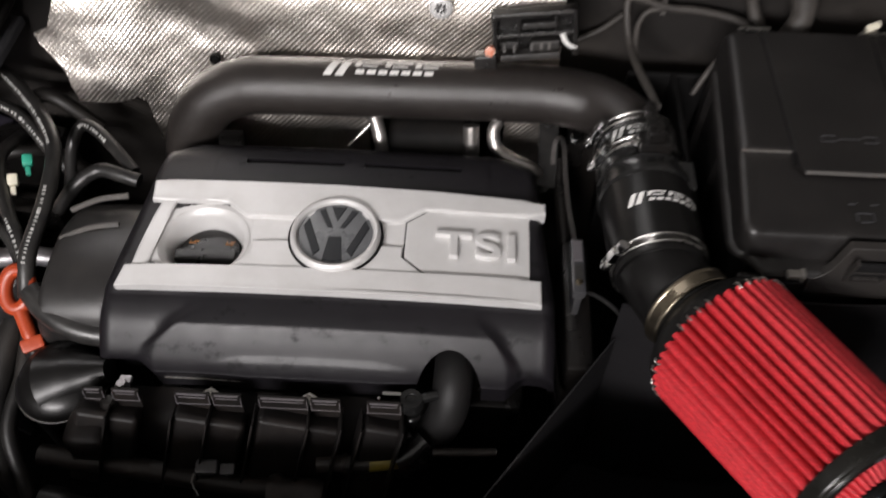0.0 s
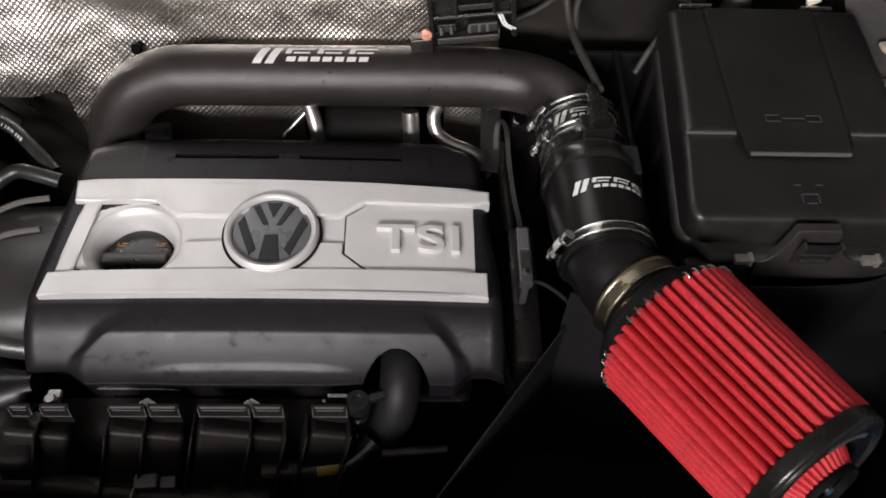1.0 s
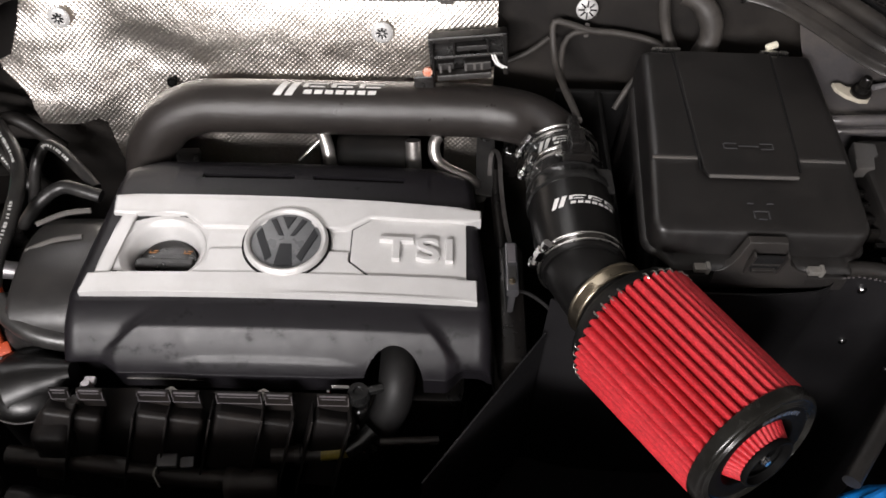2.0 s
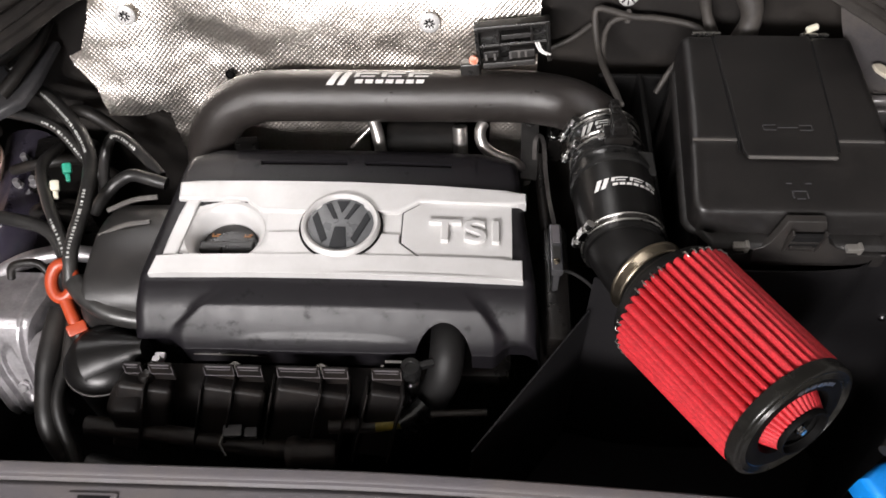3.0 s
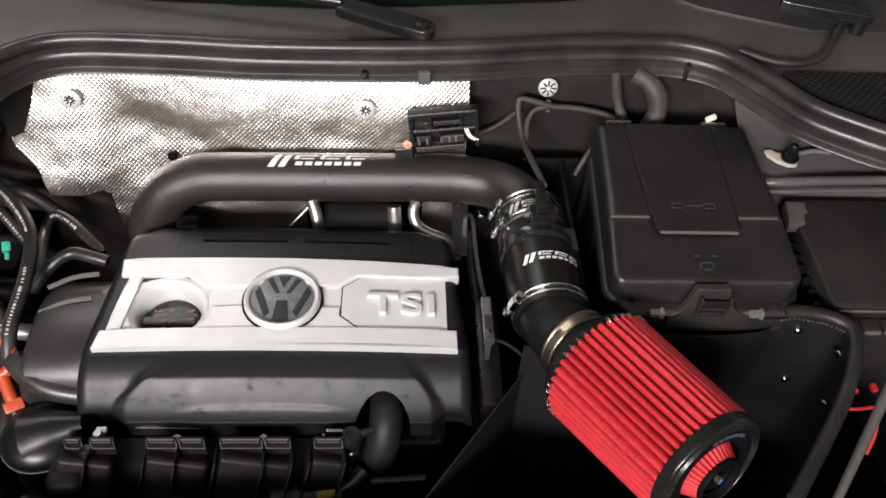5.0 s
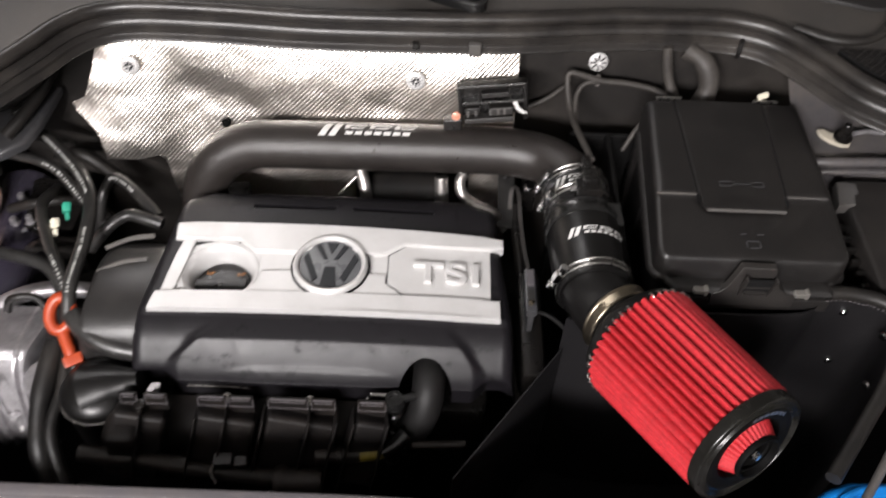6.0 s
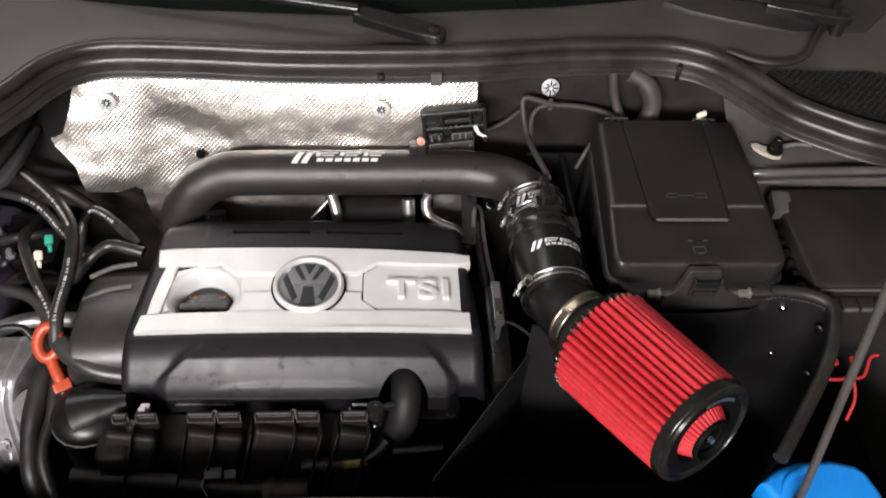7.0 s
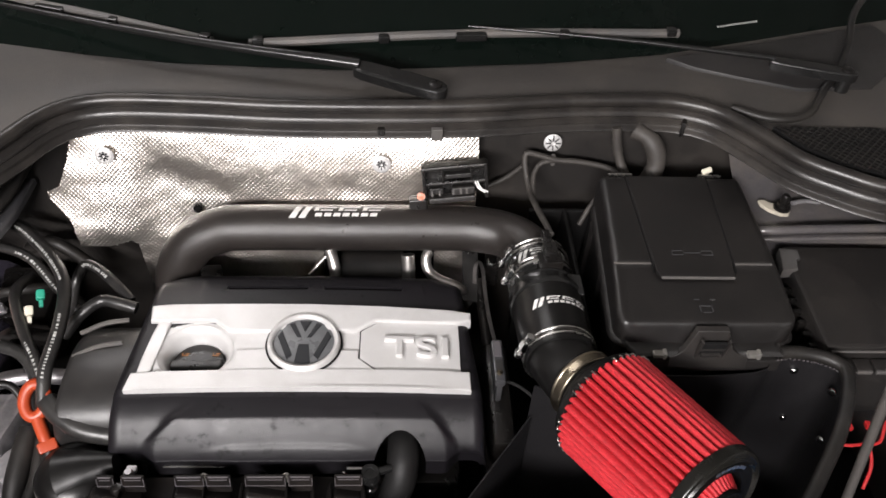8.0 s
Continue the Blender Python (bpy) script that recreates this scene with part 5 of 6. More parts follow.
hose("sensor_cable", [(0.235, 0.318, 0.992), (0.262, 0.322, 1.005), (0.285, 0.320, 1.03)], 0.0035, DUSTY_CABLE, "thin dusty grey sensor cable along the firewall", "cable")
hose("wiring_harness", [(0.432, 0.330, 1.088), (0.452, 0.318, 1.080), (0.464, 0.308, 1.06), (0.462, 0.300, 1.038), (0.452, 0.292, 1.02)], 0.0125, DUSTY_CABLE, "thick dark taped wiring harness behind the battery", "cable harness", wob=0.35)
hose("wiring_harness", [(0.405, 0.325, 1.095), (0.412, 0.318, 1.06), (0.425, 0.305, 1.030), (0.440, 0.292, 1.012)], 0.007, DUSTY_CABLE, "dark taped wiring harness behind the battery", "cable harness", wob=0.3)
hose("sensor_cable", [(0.360, 0.25, 0.985), (0.378, 0.268, 1.01), (0.40, 0.285, 1.025)], 0.0035, DUSTY_CABLE, "thin dusty grey cable beside the battery box", "cable")
yel = thing("yellow_cap", (0.522, 0.292, 1.05), "tiny cream and yellow terminal cap behind the battery", "cap")
bm = bmesh.new()
box(bm, (0.522, 0.271, 1.066), (0.014, 0.006, 0.007), 0.002, pose(0, 0, 0, 0, -20, 10).to_3x3())
part("cap", bm, CREAM, yel)


# ---- front of the engine: manifold ----
def manifold():
    s = thing("intake_manifold", (-0.07, -0.10, 0.70), "black ribbed plastic intake manifold in front of the engine", "manifold")
    bm = bmesh.new()
    prof = [(-0.056, 0.852), (-0.074, 0.850), (-0.090, 0.842), (-0.102, 0.828), (-0.108, 0.81), (-0.108, 0.78), (-0.10, 0.72)]
    grid_mesh(bm, [[(-0.225 + 0.325 * i / 20, y, z) for y, z in prof] for i in range(21)])
    part("plenum", bm, MANIFOLD, s)
    rot = pose(0, 0, 0, -10, 0, 0).to_3x3()
    for x, w in ((-0.209, 0.020), (-0.179, 0.026), (-0.117, 0.033), (-0.085, 0.028), (-0.033, 0.046), (0.006, 0.028), (0.060, 0.032)):
        q = Vector((x, -0.088, 0.893))
        bm = bmesh.new()
        box(bm, q, (w, 0.0040, 0.026), 0.0016, rot)
        tab = part("flange_tab", bm, MANIFOLD, s, "thin moulded tab with pale bars for its edge highlights")
        # pale bars paint the highlights along the tab's edges
        bm = bmesh.new()
        for dz, cut, th in ((0.0122, 0.006, 0.0016), (0.0080, 0.008, 0.0008)):
            box(bm, q + rot @ Vector((0, -0.0022, dz)), (w - cut, 0.0018, th), 0.0004, rot)
        for e in (-1, 1):
            box(bm, q + rot @ Vector((e * (w / 2 - 0.0010), -0.0020, 0.0035)), (0.0009, 0.0016, 0.0130), 0.0003, rot)
        box(bm, q + rot @ Vector((0, -0.0020, -0.0020)), (w - 0.002, 0.0014, 0.0008), 0.0003, rot)
        part("tab_highlight", bm, CARRIER_GREY, tab)
    lean = pose(0, 0, 0, -26, 14, 0).to_3x3()
    down = lean @ Vector((0, 0, -1))
    for x, w in ((-0.196, 0.058), (-0.101, 0.068), (-0.016, 0.080), (0.060, 0.038)):
        q = Vector((x, -0.094, 0.887))
        bm = bmesh.new()
        box(bm, q + down * 0.046, (w, 0.026, 0.088), 0.006, lean, 3)
        part("runner", bm, MANIFOLD, s, "dark flat-sided intake runner")
    for x in (-0.193, -0.133, -0.1005, -0.059, -0.0085, 0.0215, 0.040, 0.0775):
        bm = bmesh.new()
        box(bm, Vector((x, -0.100, 0.893)) + down * 0.044, (0.0022, 0.034, 0.092), 0.0008, lean)
        part("rib", bm, MANIFOLD, s, "thin upright moulded rib")
    bm = bmesh.new()
    box(bm, (-0.216, -0.110, 0.858), (0.044, 0.046, 0.046), 0.014, None, 4)
    part("end_housing", bm, MANIFOLD, s)
    r = thing("fuel_rail", (-0.10, -0.13, 0.80), "dark fuel rail and wiring in front of the manifold", "fuel rail")
    bm = bmesh.new()
    tube(bm, [(-0.27, -0.125, 0.835), (-0.18, -0.133, 0.835), (-0.10, -0.142, 0.832), (-0.03, -0.146, 0.83)], 0.010, 14, wob=0.1)
    part("rail", bm, LOW_DUSTY, r)
    hose("wiring_harness", [(-0.28, -0.15, 0.78), (-0.18, -0.165, 0.785), (-0.08, -0.17, 0.80), (0.0, -0.165, 0.79), (0.10, -0.16, 0.75)], 0.014, HOSE_GREY, "dark taped wiring harness below the manifold", "cable harness", wob=0.15)
    hose("coolant_hose", [(0.02, -0.20, 0.72), (-0.02, -0.185, 0.77), (-0.08, -0.185, 0.765), (-0.14, -0.20, 0.72)], 0.018, HOSE_GREY, "black coolant hose deep in front of the engine", "hose")


manifold()
breather = hose("breather_hose", [(0.122, 0.010, 0.872), (0.1225, -0.018, 0.888), (0.1225, -0.040, 0.8935), (0.1215, -0.060, 0.888), (0.1185, -0.073, 0.872), (0.1115, -0.080, 0.852), (0.0995, -0.086, 0.834), (0.0840, -0.094, 0.820), (0.068, -0.103, 0.808)], 0.0190, HOSE_MATT, "thick matt black rubber breather hose under the cover arch", seg=28, wob=0.0)
for k in range(3):
    bm = bmesh.new()
    at = Vector((0.0965 - 0.0095 * k, -0.0875 - 0.0050 * k, 0.8310 - 0.0082 * k))
    lathe(bm, at, at + Vector((-0.0160, -0.0085, -0.0138)), [(0, 0.019), (0, 0.0215), (0.0015, 0.0226), (0.0050, 0.0226), (0.0065, 0.0215), (0.0065, 0.019)], 32)
    part("end_collar", bm, GLOSS_BLACK, breather, "glossy black push-on collar ring")


def front_fittings():
    p = thing("vent_valve", (0.088, -0.085, 0.89), "small black and chrome valve plug at the cover edge", "valve")
    bm = bmesh.new()
    lathe(bm, (0.084, -0.080, 0.850), (0.084, -0.076, 1), [(0, 0.0070), (0.016, 0.0070), (0.018, 0.0095), (0.022, 0.0095), (0.024, 0.0075), (0.036, 0.0075), (0.038, 0.0115), (0.046, 0.0120), (0.049, 0.0105), (0.051, 0.0100), (0.051, 0.0055), (0.049, 0.0050), (0.049, 0)], 24)
    tube(bm, [(0.086, -0.076, 0.893), (0.095, -0.074, 0.894), (0.108, -0.070, 0.894)], 0.0050, 12)
    part("body", bm, GLOSS_BLACK, p)
    bm = bmesh.new()
    box(bm, (0.066, -0.074, 0.899), (0.018, 0.004, 0.004), 0.001)
    box(bm, (0.052, -0.078, 0.892), (0.0035, 0.0035, 0.014), 0.001, pose(0, 0, 0, 0, 20, 0).to_3x3())
    part("spring_clip", bm, CHROME, p, "bright spring clip")
    b = thing("cover_stud", (-0.180, -0.075, 0.88), "bright metal bracket stud below the cover corner", "stud")
    bm = bmesh.new()
    box(bm, (-0.184, -0.072, 0.896), (0.012, 0.008, 0.007), 0.002)
    lathe(bm, (-0.186, -0.078, 0.888), (-0.186, -0.078, 0.91), [(0, 0.006), (0.010, 0.006), (0.014, 0.004), (0.014, 0)], 14)
    part("bracket", bm, CAST_ALU, b)
    bm = bmesh.new()
    lathe(bm, (-0.197, -0.092, 0.872), (-0.197, -0.092, 0.91), [(0, 0.009), (0.018, 0.008), (0.022, 0.005), (0.022, 0)], 14)
    part("nipple", bm, DARK_PLASTIC, b)
    g = thing("gasket_edge", (-0.05, -0.07, 0.885), "thin bright metal edge below the engine cover", "gasket")
    bm = bmesh.new()
    box(bm, (-0.055, -0.0580, 0.8790), (0.20, 0.0030, 0.0014), 0.0004)
    part("flange", bm, STEEL, g)
    for x in (-0.105, -0.012):
        bolt("bolt", g, (x, -0.079, 0.885), (0, -0.4, 1), 0.0055, 0.006, STEEL)

    low = thing("lower_coolant_pipe", (0.04, -0.12, 0.83), "dusty dark pipe with yellow tape low in front of the engine", "pipe")
    bm = bmesh.new()
    tube(bm, [(-0.002, -0.1245, 0.848), (0.02, -0.124, 0.849), (0.048, -0.123, 0.850)], 0.0085, 18)
    lathe(bm, (0.022, -0.124, 0.849), (0.05, -0.123, 0.850), [(0, 0.0085), (0.0005, 0.0102), (0.005, 0.0102), (0.0055, 0.0085)], 18)
    part("pipe", bm, LOW_DUSTY, low)
    bm = bmesh.new()
    tube(bm, [(0.046, -0.123, 0.850), (0.060, -0.121, 0.850), (0.074, -0.118, 0.850)], 0.0078, 16)
    part("tape", bm, YELLOW, low, "worn yellow tape")
    bm = bmesh.new()
    tube(bm, [(0.072, -0.1185, 0.850), (0.086, -0.111, 0.854), (0.098, -0.100, 0.860)], 0.0100, 16, wob=0.08)
    part("end_hose", bm, GLOSS_BLACK, low)
    rail = thing("lower_rail", (0.135, -0.105, 0.83), "thin dark metal rail low beside the breather hose", "rail")
    bm = bmesh.new()
    tube(bm, [(0.106, -0.108, 0.849), (0.130, -0.107, 0.850), (0.166, -0.105, 0.850)], 0.0042, 12)
    part("rail", bm, LOW_DUSTY, rail)
    duct = thing("lower_duct", (-0.03, -0.15, 0.80), "dusty brown-black duct low in front of the intake manifold", "duct")
    bm = bmesh.new()
    lathe(bm, (-0.046, -0.150, 0.832), (0.03, -0.148, 0.832), [(0, 0.010), (0, 0.0165), (0.005, 0.0185), (0.010, 0.0185), (0.014, 0.0155), (0.046, 0.0150), (0.052, 0.012), (0.052, 0)], 28)
    part("duct", bm, LOW_DUSTY, duct)
    plug = thing("lower_plug", (-0.105, -0.13, 0.84), "small grey connector plug on the taped loom", "connector")
    bm = bmesh.new()
    box(bm, (-0.103, -0.136, 0.853), (0.021, 0.014, 0.012), 0.003, pose(0, 0, 0, 10, 0, 4).to_3x3())
    box(bm, (-0.084, -0.136, 0.850), (0.014, 0.011, 0.010), 0.002, pose(0, 0, 0, 10, 0, 4).to_3x3())
    part("shell", bm, PANEL_GREY, plug)
    bm = bmesh.new()
    tube(bm, [(-0.113, -0.140, 0.852), (-0.115, -0.150, 0.850), (-0.108, -0.160, 0.844)], 0.0016, 8)
    part("latch_wire", bm, CLAMP_STEEL, plug)


front_fittings()


# ---- left side: hoses, dipstick, canister, mount, tank ----
def timing_cover():
    s = thing("timing_cover", (-0.25, 0.05, 0.70), "rounded dark grey plastic timing belt cover", "belt cover")
    bm = bmesh.new()
    rows = []
    for j in range(22):
        v = j / 21
        a = math.pi * v
        y = 0.056 - 0.078 * math.cos(a) * 1.05
        zt = 0.868 + 0.066 * math.sin(a) ** 0.7
        xl = -0.262 - 0.022 * math.sin(a) + 0.05 * (1 - v) * 0.0 - 0.02 * smoothstep(0.5, 0.0, v)
        row = [(-0.195, y, zt), (-0.225, y, zt), (xl + 0.010, y, zt - 0.002), (xl + 0.003, y, zt - 0.006), (xl, y, zt - 0.014), (xl - 0.003, y, 0.70)]
        rows.append(row)
    rows.insert(0, [(p[0], p[1] - 0.002, 0.70) for p in rows[0]])
    rows.append([(p[0], p[1] + 0.002, 0.70) for p in rows[-1]])
    grid_mesh(bm, rows)
    body = part("body", bm, BELT_COVER, s)
    for y0 in (0.075, 0.112):
        bm = bmesh.new()
        tube(bm, [(-0.278, y0 - 0.012, 0.9285), (-0.25, y0, 0.9335), (-0.222, y0 + 0.006, 0.9335)], 0.003, 8)
        part("rib", bm, GREY_PLASTIC, body)
    return s


timing_cover()
hose("heater_hose", [(-0.430, 0.300, 0.935), (-0.392, 0.269, 0.940), (-0.342, 0.215, 0.945), (-0.312, 0.165, 0.945), (-0.302, 0.105, 0.940), (-0.306, 0.045, 0.925), (-0.305, 0.010, 0.90)], 0.0086, HOSE_GREY, "black ribbed coolant hose with worn white printing", prints=[(0.10, 0.52), (0.68, 0.92)], seed=3)
hose("heater_hose", [(-0.385, 0.225, 0.90), (-0.382, 0.172, 0.922), (-0.354, 0.112, 0.925), (-0.322, 0.060, 0.920), (-0.306, 0.020, 0.90), (-0.30, -0.01, 0.86)], 0.0072, HOSE_GREY, "black coolant hose with worn white printing", prints=[(0.55, 0.80)], seed=7)
hose("heater_hose", [(-0.56, 0.225, 0.925), (-0.509, 0.250, 0.93), (-0.465, 0.258, 0.93), (-0.39, 0.240, 0.925), (-0.345, 0.205, 0.90), (-0.32, 0.19, 0.87)], 0.0068, HOSE_GREY, "black coolant hose running to the tank", prints=[(0.6, 0.9)], seed=9)
hose("vacuum_hose", [(-0.330, 0.185, 0.86), (-0.316, 0.203, 0.91), (-0.306, 0.222, 0.925), (-0.285, 0.213, 0.927), (-0.25, 0.18, 0.926), (-0.232, 0.162, 0.92)], 0.0068, HOSE_GREY, "bent black vacuum hose behind the belt cover", prints=[(0.45, 0.75)], seed=11)
hose("vacuum_hose", [(-0.315, 0.128, 0.89), (-0.290, 0.142, 0.918), (-0.268, 0.157, 0.926), (-0.245, 0.153, 0.926), (-0.222, 0.148, 0.922)], 0.0078, HOSE_GREY, "short black hose with a spring clip", seed=13)
hose("coolant_hose", [(-0.50, 0.12, 0.86), (-0.440, 0.112, 0.895), (-0.400, 0.102, 0.905), (-0.355, 0.088, 0.905), (-0.330, 0.060, 0.895), (-0.318, 0.02, 0.87)], 0.0085, HOSE_GREY, "dark rubber coolant hose from the tank", prints=None)
hose("alloy_pipe", [(-0.47, 0.01, 0.84), (-0.444, 0.032, 0.85), (-0.424, 0.059, 0.853), (-0.394, 0.080, 0.855), (-0.355, 0.090, 0.856), (-0.31, 0.092, 0.85)], 0.0105, CAST_ALU, "bright bent aluminium pipe beside the engine mount", "metal pipe", wob=0.0)
hose("coolant_hose", [(-0.300, 0.015, 0.905), (-0.280, -0.004, 0.900), (-0.250, -0.018, 0.893), (-0.205, -0.022, 0.885)], 0.0125, HOSE_GREY, "black rubber hose into the engine side")
hose("wiring_harness", [(-0.325, 0.00, 0.87), (-0.328, -0.03, 0.86), (-0.330, -0.075, 0.84), (-0.322, -0.12, 0.81), (-0.30, -0.15, 0.76)], 0.0125, RUBBER, "bundle of black corrugated wiring beside the canister", "cable harness", wob=0.15)
hose("wiring_harness", [(-0.310, -0.01, 0.865), (-0.308, -0.05, 0.85), (-0.312, -0.10, 0.83), (-0.29, -0.15, 0.79)], 0.008, RUBBER, "thin black wiring beside the canister", "cable harness", wob=0.15)
hose("bay_cable", [(-0.50, 0.27, 1.02), (-0.45, 0.275, 1.0), (-0.40, 0.282, 1.03), (-0.37, 0.29, 1.06)], 0.011, RUBBER, "dark cable against the firewall", "cable")
for i, (pts, r) in enumerate((([(-0.42, 0.31, 0.87), (-0.37, 0.29, 0.90), (-0.32, 0.28, 0.86)], 0.009), ([(-0.46, 0.22, 0.86), (-0.41, 0.21, 0.885), (-0.36, 0.23, 0.87), (-0.33, 0.24, 0.82)], 0.007), ([(-0.43, 0.17, 0.83), (-0.39, 0.15, 0.87), (-0.36, 0.17, 0.84)], 0.008))):
    hose("bay_cable", pts, r, RUBBER, "dark cable in the depth of the bay", "cable")

dip = thing("dipstick", (-0.29, -0.03, 0.86), "orange plastic dipstick ring handle", "dipstick")
bm = bmesh.new()
ring = [Vector((-0.3145 + 0.0125 * math.cos(a), 0.016 + 0.0195 * math.sin(a) * 0.80, 0.905 + 0.0195 * math.sin(a) * 0.6)) for a in [2 * math.pi * k / 24 for k in range(25)]]
tube(bm, ring, 0.0072, 12, step=0.02, caps=False)
part("ring", bm, ORANGE, dip)
bm = bmesh.new()
tube(bm, [(-0.310, -0.001, 0.893), (-0.304, -0.012, 0.886), (-0.298, -0.022, 0.880), (-0.294, -0.030, 0.872)], 0.0074, 12)
box(bm, (-0.294, -0.029, 0.877), (0.022, 0.014, 0.012), 0.003, pose(0, 0, 0, 30, 0, 30).to_3x3())
part("stem", bm, ORANGE, dip)
bm = bmesh.new()
tube(bm, [(-0.294, -0.030, 0.872), (-0.288, -0.040, 0.855), (-0.285, -0.045, 0.83)], 0.011, 14)
part("guide", bm, DARK_PLASTIC, dip, "black guide tube")


def canister():
    s = thing("canister", (-0.255, -0.075, 0.74), "glossy black round canister beside the manifold", "canister")
    bm = bmesh.new()
    a = Vector((-0.257, -0.068, 0.755))
    lathe(bm, a, a + Vector((0.0, 0.05, 1)), [(0, 0), (0, 0.036), (0.105, 0.041), (0.110, 0.0435), (0.116, 0.0435), (0.120, 0.041), (0.128, 0.036), (0.133, 0.024), (0.134, 0)], 40)
    part("shell", bm, SILICONE, s)
    # rim in pale grey: the highlight round the black shell is coloured in
    bm = bmesh.new()
    lathe(bm, a + Vector((0, 0.0053, 0.107)), a + Vector((0, 0.0553, 1.107)), [(0, 0.0425), (0.0015, 0.0445), (0.003, 0.0425)], 40)
    part("rim", bm, GREY_PLASTIC, s, "thin rim with its highlight in a pale colour")
    bm = bmesh.new()
    tube(bm, [(-0.262, -0.066, 0.868), (-0.240, -0.062, 0.876), (-0.206, -0.058, 0.886)], 0.03, 24, rfun=lambda u: 0.036 - 0.024 * u)
    part("spout", bm, SILICONE, s, "tapered black spout")
    return s


canister()


def engine_mount():
    s = thing("engine_mount", (-0.39, -0.03, 0.70), "ribbed cast aluminium engine mount bracket", "engine mount")
    spine = [(0.060, 0.856, -0.470, -0.340), (0.030, 0.863, -0.458, -0.344), (0.0, 0.866, -0.446, -0.350), (-0.012, 0.866, -0.436, -0.353), (-0.020, 0.861, -0.430, -0.355), (-0.026, 0.850, -0.434, -0.357), (-0.037, 0.826, -0.438, -0.358), (-0.048, 0.802, -0.430, -0.357), (-0.058, 0.778, -0.418, -0.356), (-0.066, 0.756, -0.410, -0.357), (-0.064, 0.742, -0.408, -0.360), (-0.050, 0.732, -0.408, -0.364)]
    cols = 56
    rows = []
    fine = []
    for a, b in zip(spine, spine[1:]):
        fine += [tuple(p + (q - p) * k / 4 for p, q in zip(a, b)) for k in range(4)]
    fine.append(spine[-1])
    for j, (y, z, xa, xb) in enumerate(fine):
        y0, z0 = fine[max(0, j - 2)][:2]
        y1, z1 = fine[min(len(fine) - 1, j + 2)][:2]
        d = Vector((0, y1 - y0, z1 - z0)).normalized()
        out = Vector((0, d.z, -d.y))
        out = out if out.z > 0 or out.y < 0 else -out
        down = smoothstep(-0.012, -0.030, y)
        row = []
        for i in range(cols + 1):
            u = i / cols
            h = 0.0
            for c, w in ((0.05, 0.06), (0.34, 0.045), (0.80, 0.05), (0.97, 0.05)):
                h = max(h, 0.0075 * smoothstep(w, w * 0.35, abs(u - c)) * (0.25 + 0.75 * down))
            oval = ((u - 0.57) / 0.15) ** 2 + ((y + 0.048) / 0.016) ** 2
            h -= 0.005 * smoothstep(1.0, 0.75, oval)
            edge = min(u, 1 - u)
            h -= 0.010 * (1 - smoothstep(0.0, 0.03, edge))
            row.append(Vector((xa + (xb - xa) * u, y, z)) + out * h)
        rows.append([row[0] - Vector((0, -0.01, 0.05))] + row + [row[-1] - Vector((0, -0.01, 0.05))])
    bm = bmesh.new()
    grid_mesh(bm, rows)
    part("bracket", bm, CAST_ALU, s)
    bm = bmesh.new()
    lathe(bm, (-0.335, -0.030, 0.80), (-0.335, -0.040, 0.9), [(0, 0.026), (0.045, 0.026), (0.050, 0.022), (0.050, 0.010), (0.044, 0.008), (0.044, 0)], 28)
    part("bush", bm, CAST_ALU, s, "pale round bush")
    bolt("bolt", s, (-0.446, -0.034, 0.836), (-0.2, -0.7, 0.7), 0.006, 0.007, STEEL)
    bolt("bolt", s, (-0.384, -0.056, 0.784), (0, -0.9, 0.42), 0.0055, 0.005, CAST_ALU)
    bm = bmesh.new()
    tube(bm, [(-0.40, 0.045, 0.866), (-0.392, 0.050, 0.884), (-0.362, 0.052, 0.887), (-0.345, 0.040, 0.876)], 0.005, 10)
    part("wire_loop", bm, DARK_PLASTIC, s)
    return s


engine_mount()


def coolant_tank():
    s = thing("coolant_tank", (-0.545, 0.20, 0.80), "pinkish translucent round coolant expansion tank", "coolant tank")
    bm = bmesh.new()
    bmesh.ops.create_uvsphere(bm, u_segments=40, v_segments=24, radius=0.072)
    for v in bm.verts:
        v.co.z *= 0.95
        if abs(v.co.z) < 0.004:
            v.co.x *= 1.03
            v.co.y *= 1.03
    bmesh.ops.translate(bm, vec=(-0.548, 0.212, 0.868), verts=bm.verts)
    body = part("shell", bm, TANK, s)
    bm = bmesh.new()
    lathe(bm, (-0.548, 0.212, 0.864), (-0.548, 0.212, 0.9), [(0, 0.071), (0, 0.0755), (0.005, 0.0755), (0.005, 0.071)], 40)
    part("seam", bm, TANK, body)
    bm = bmesh.new()
    for x, z in ((-0.512, 0.884), (-0.512, 0.866)):
        box(bm, (x + 0.006, 0.156, z), (0.012, 0.004, 0.006), 0.001, pose(0, 0, 0, 0, 0, 40).to_3x3())
    part("level_mark", bm, material("dark_mark", (0.12, 0.03, 0.02), 0.5), body)
    bm = bmesh.new()
    lathe(bm, (-0.495, 0.235, 0.905), (-0.470, 0.243, 0.915), [(0, 0.011), (0.022, 0.010), (0.025, 0.013), (0.03, 0.012), (0.03, 0)], 16)
    part("neck", bm, GREY_PLASTIC, s, "grey hose neck")
    return s


coolant_tank()


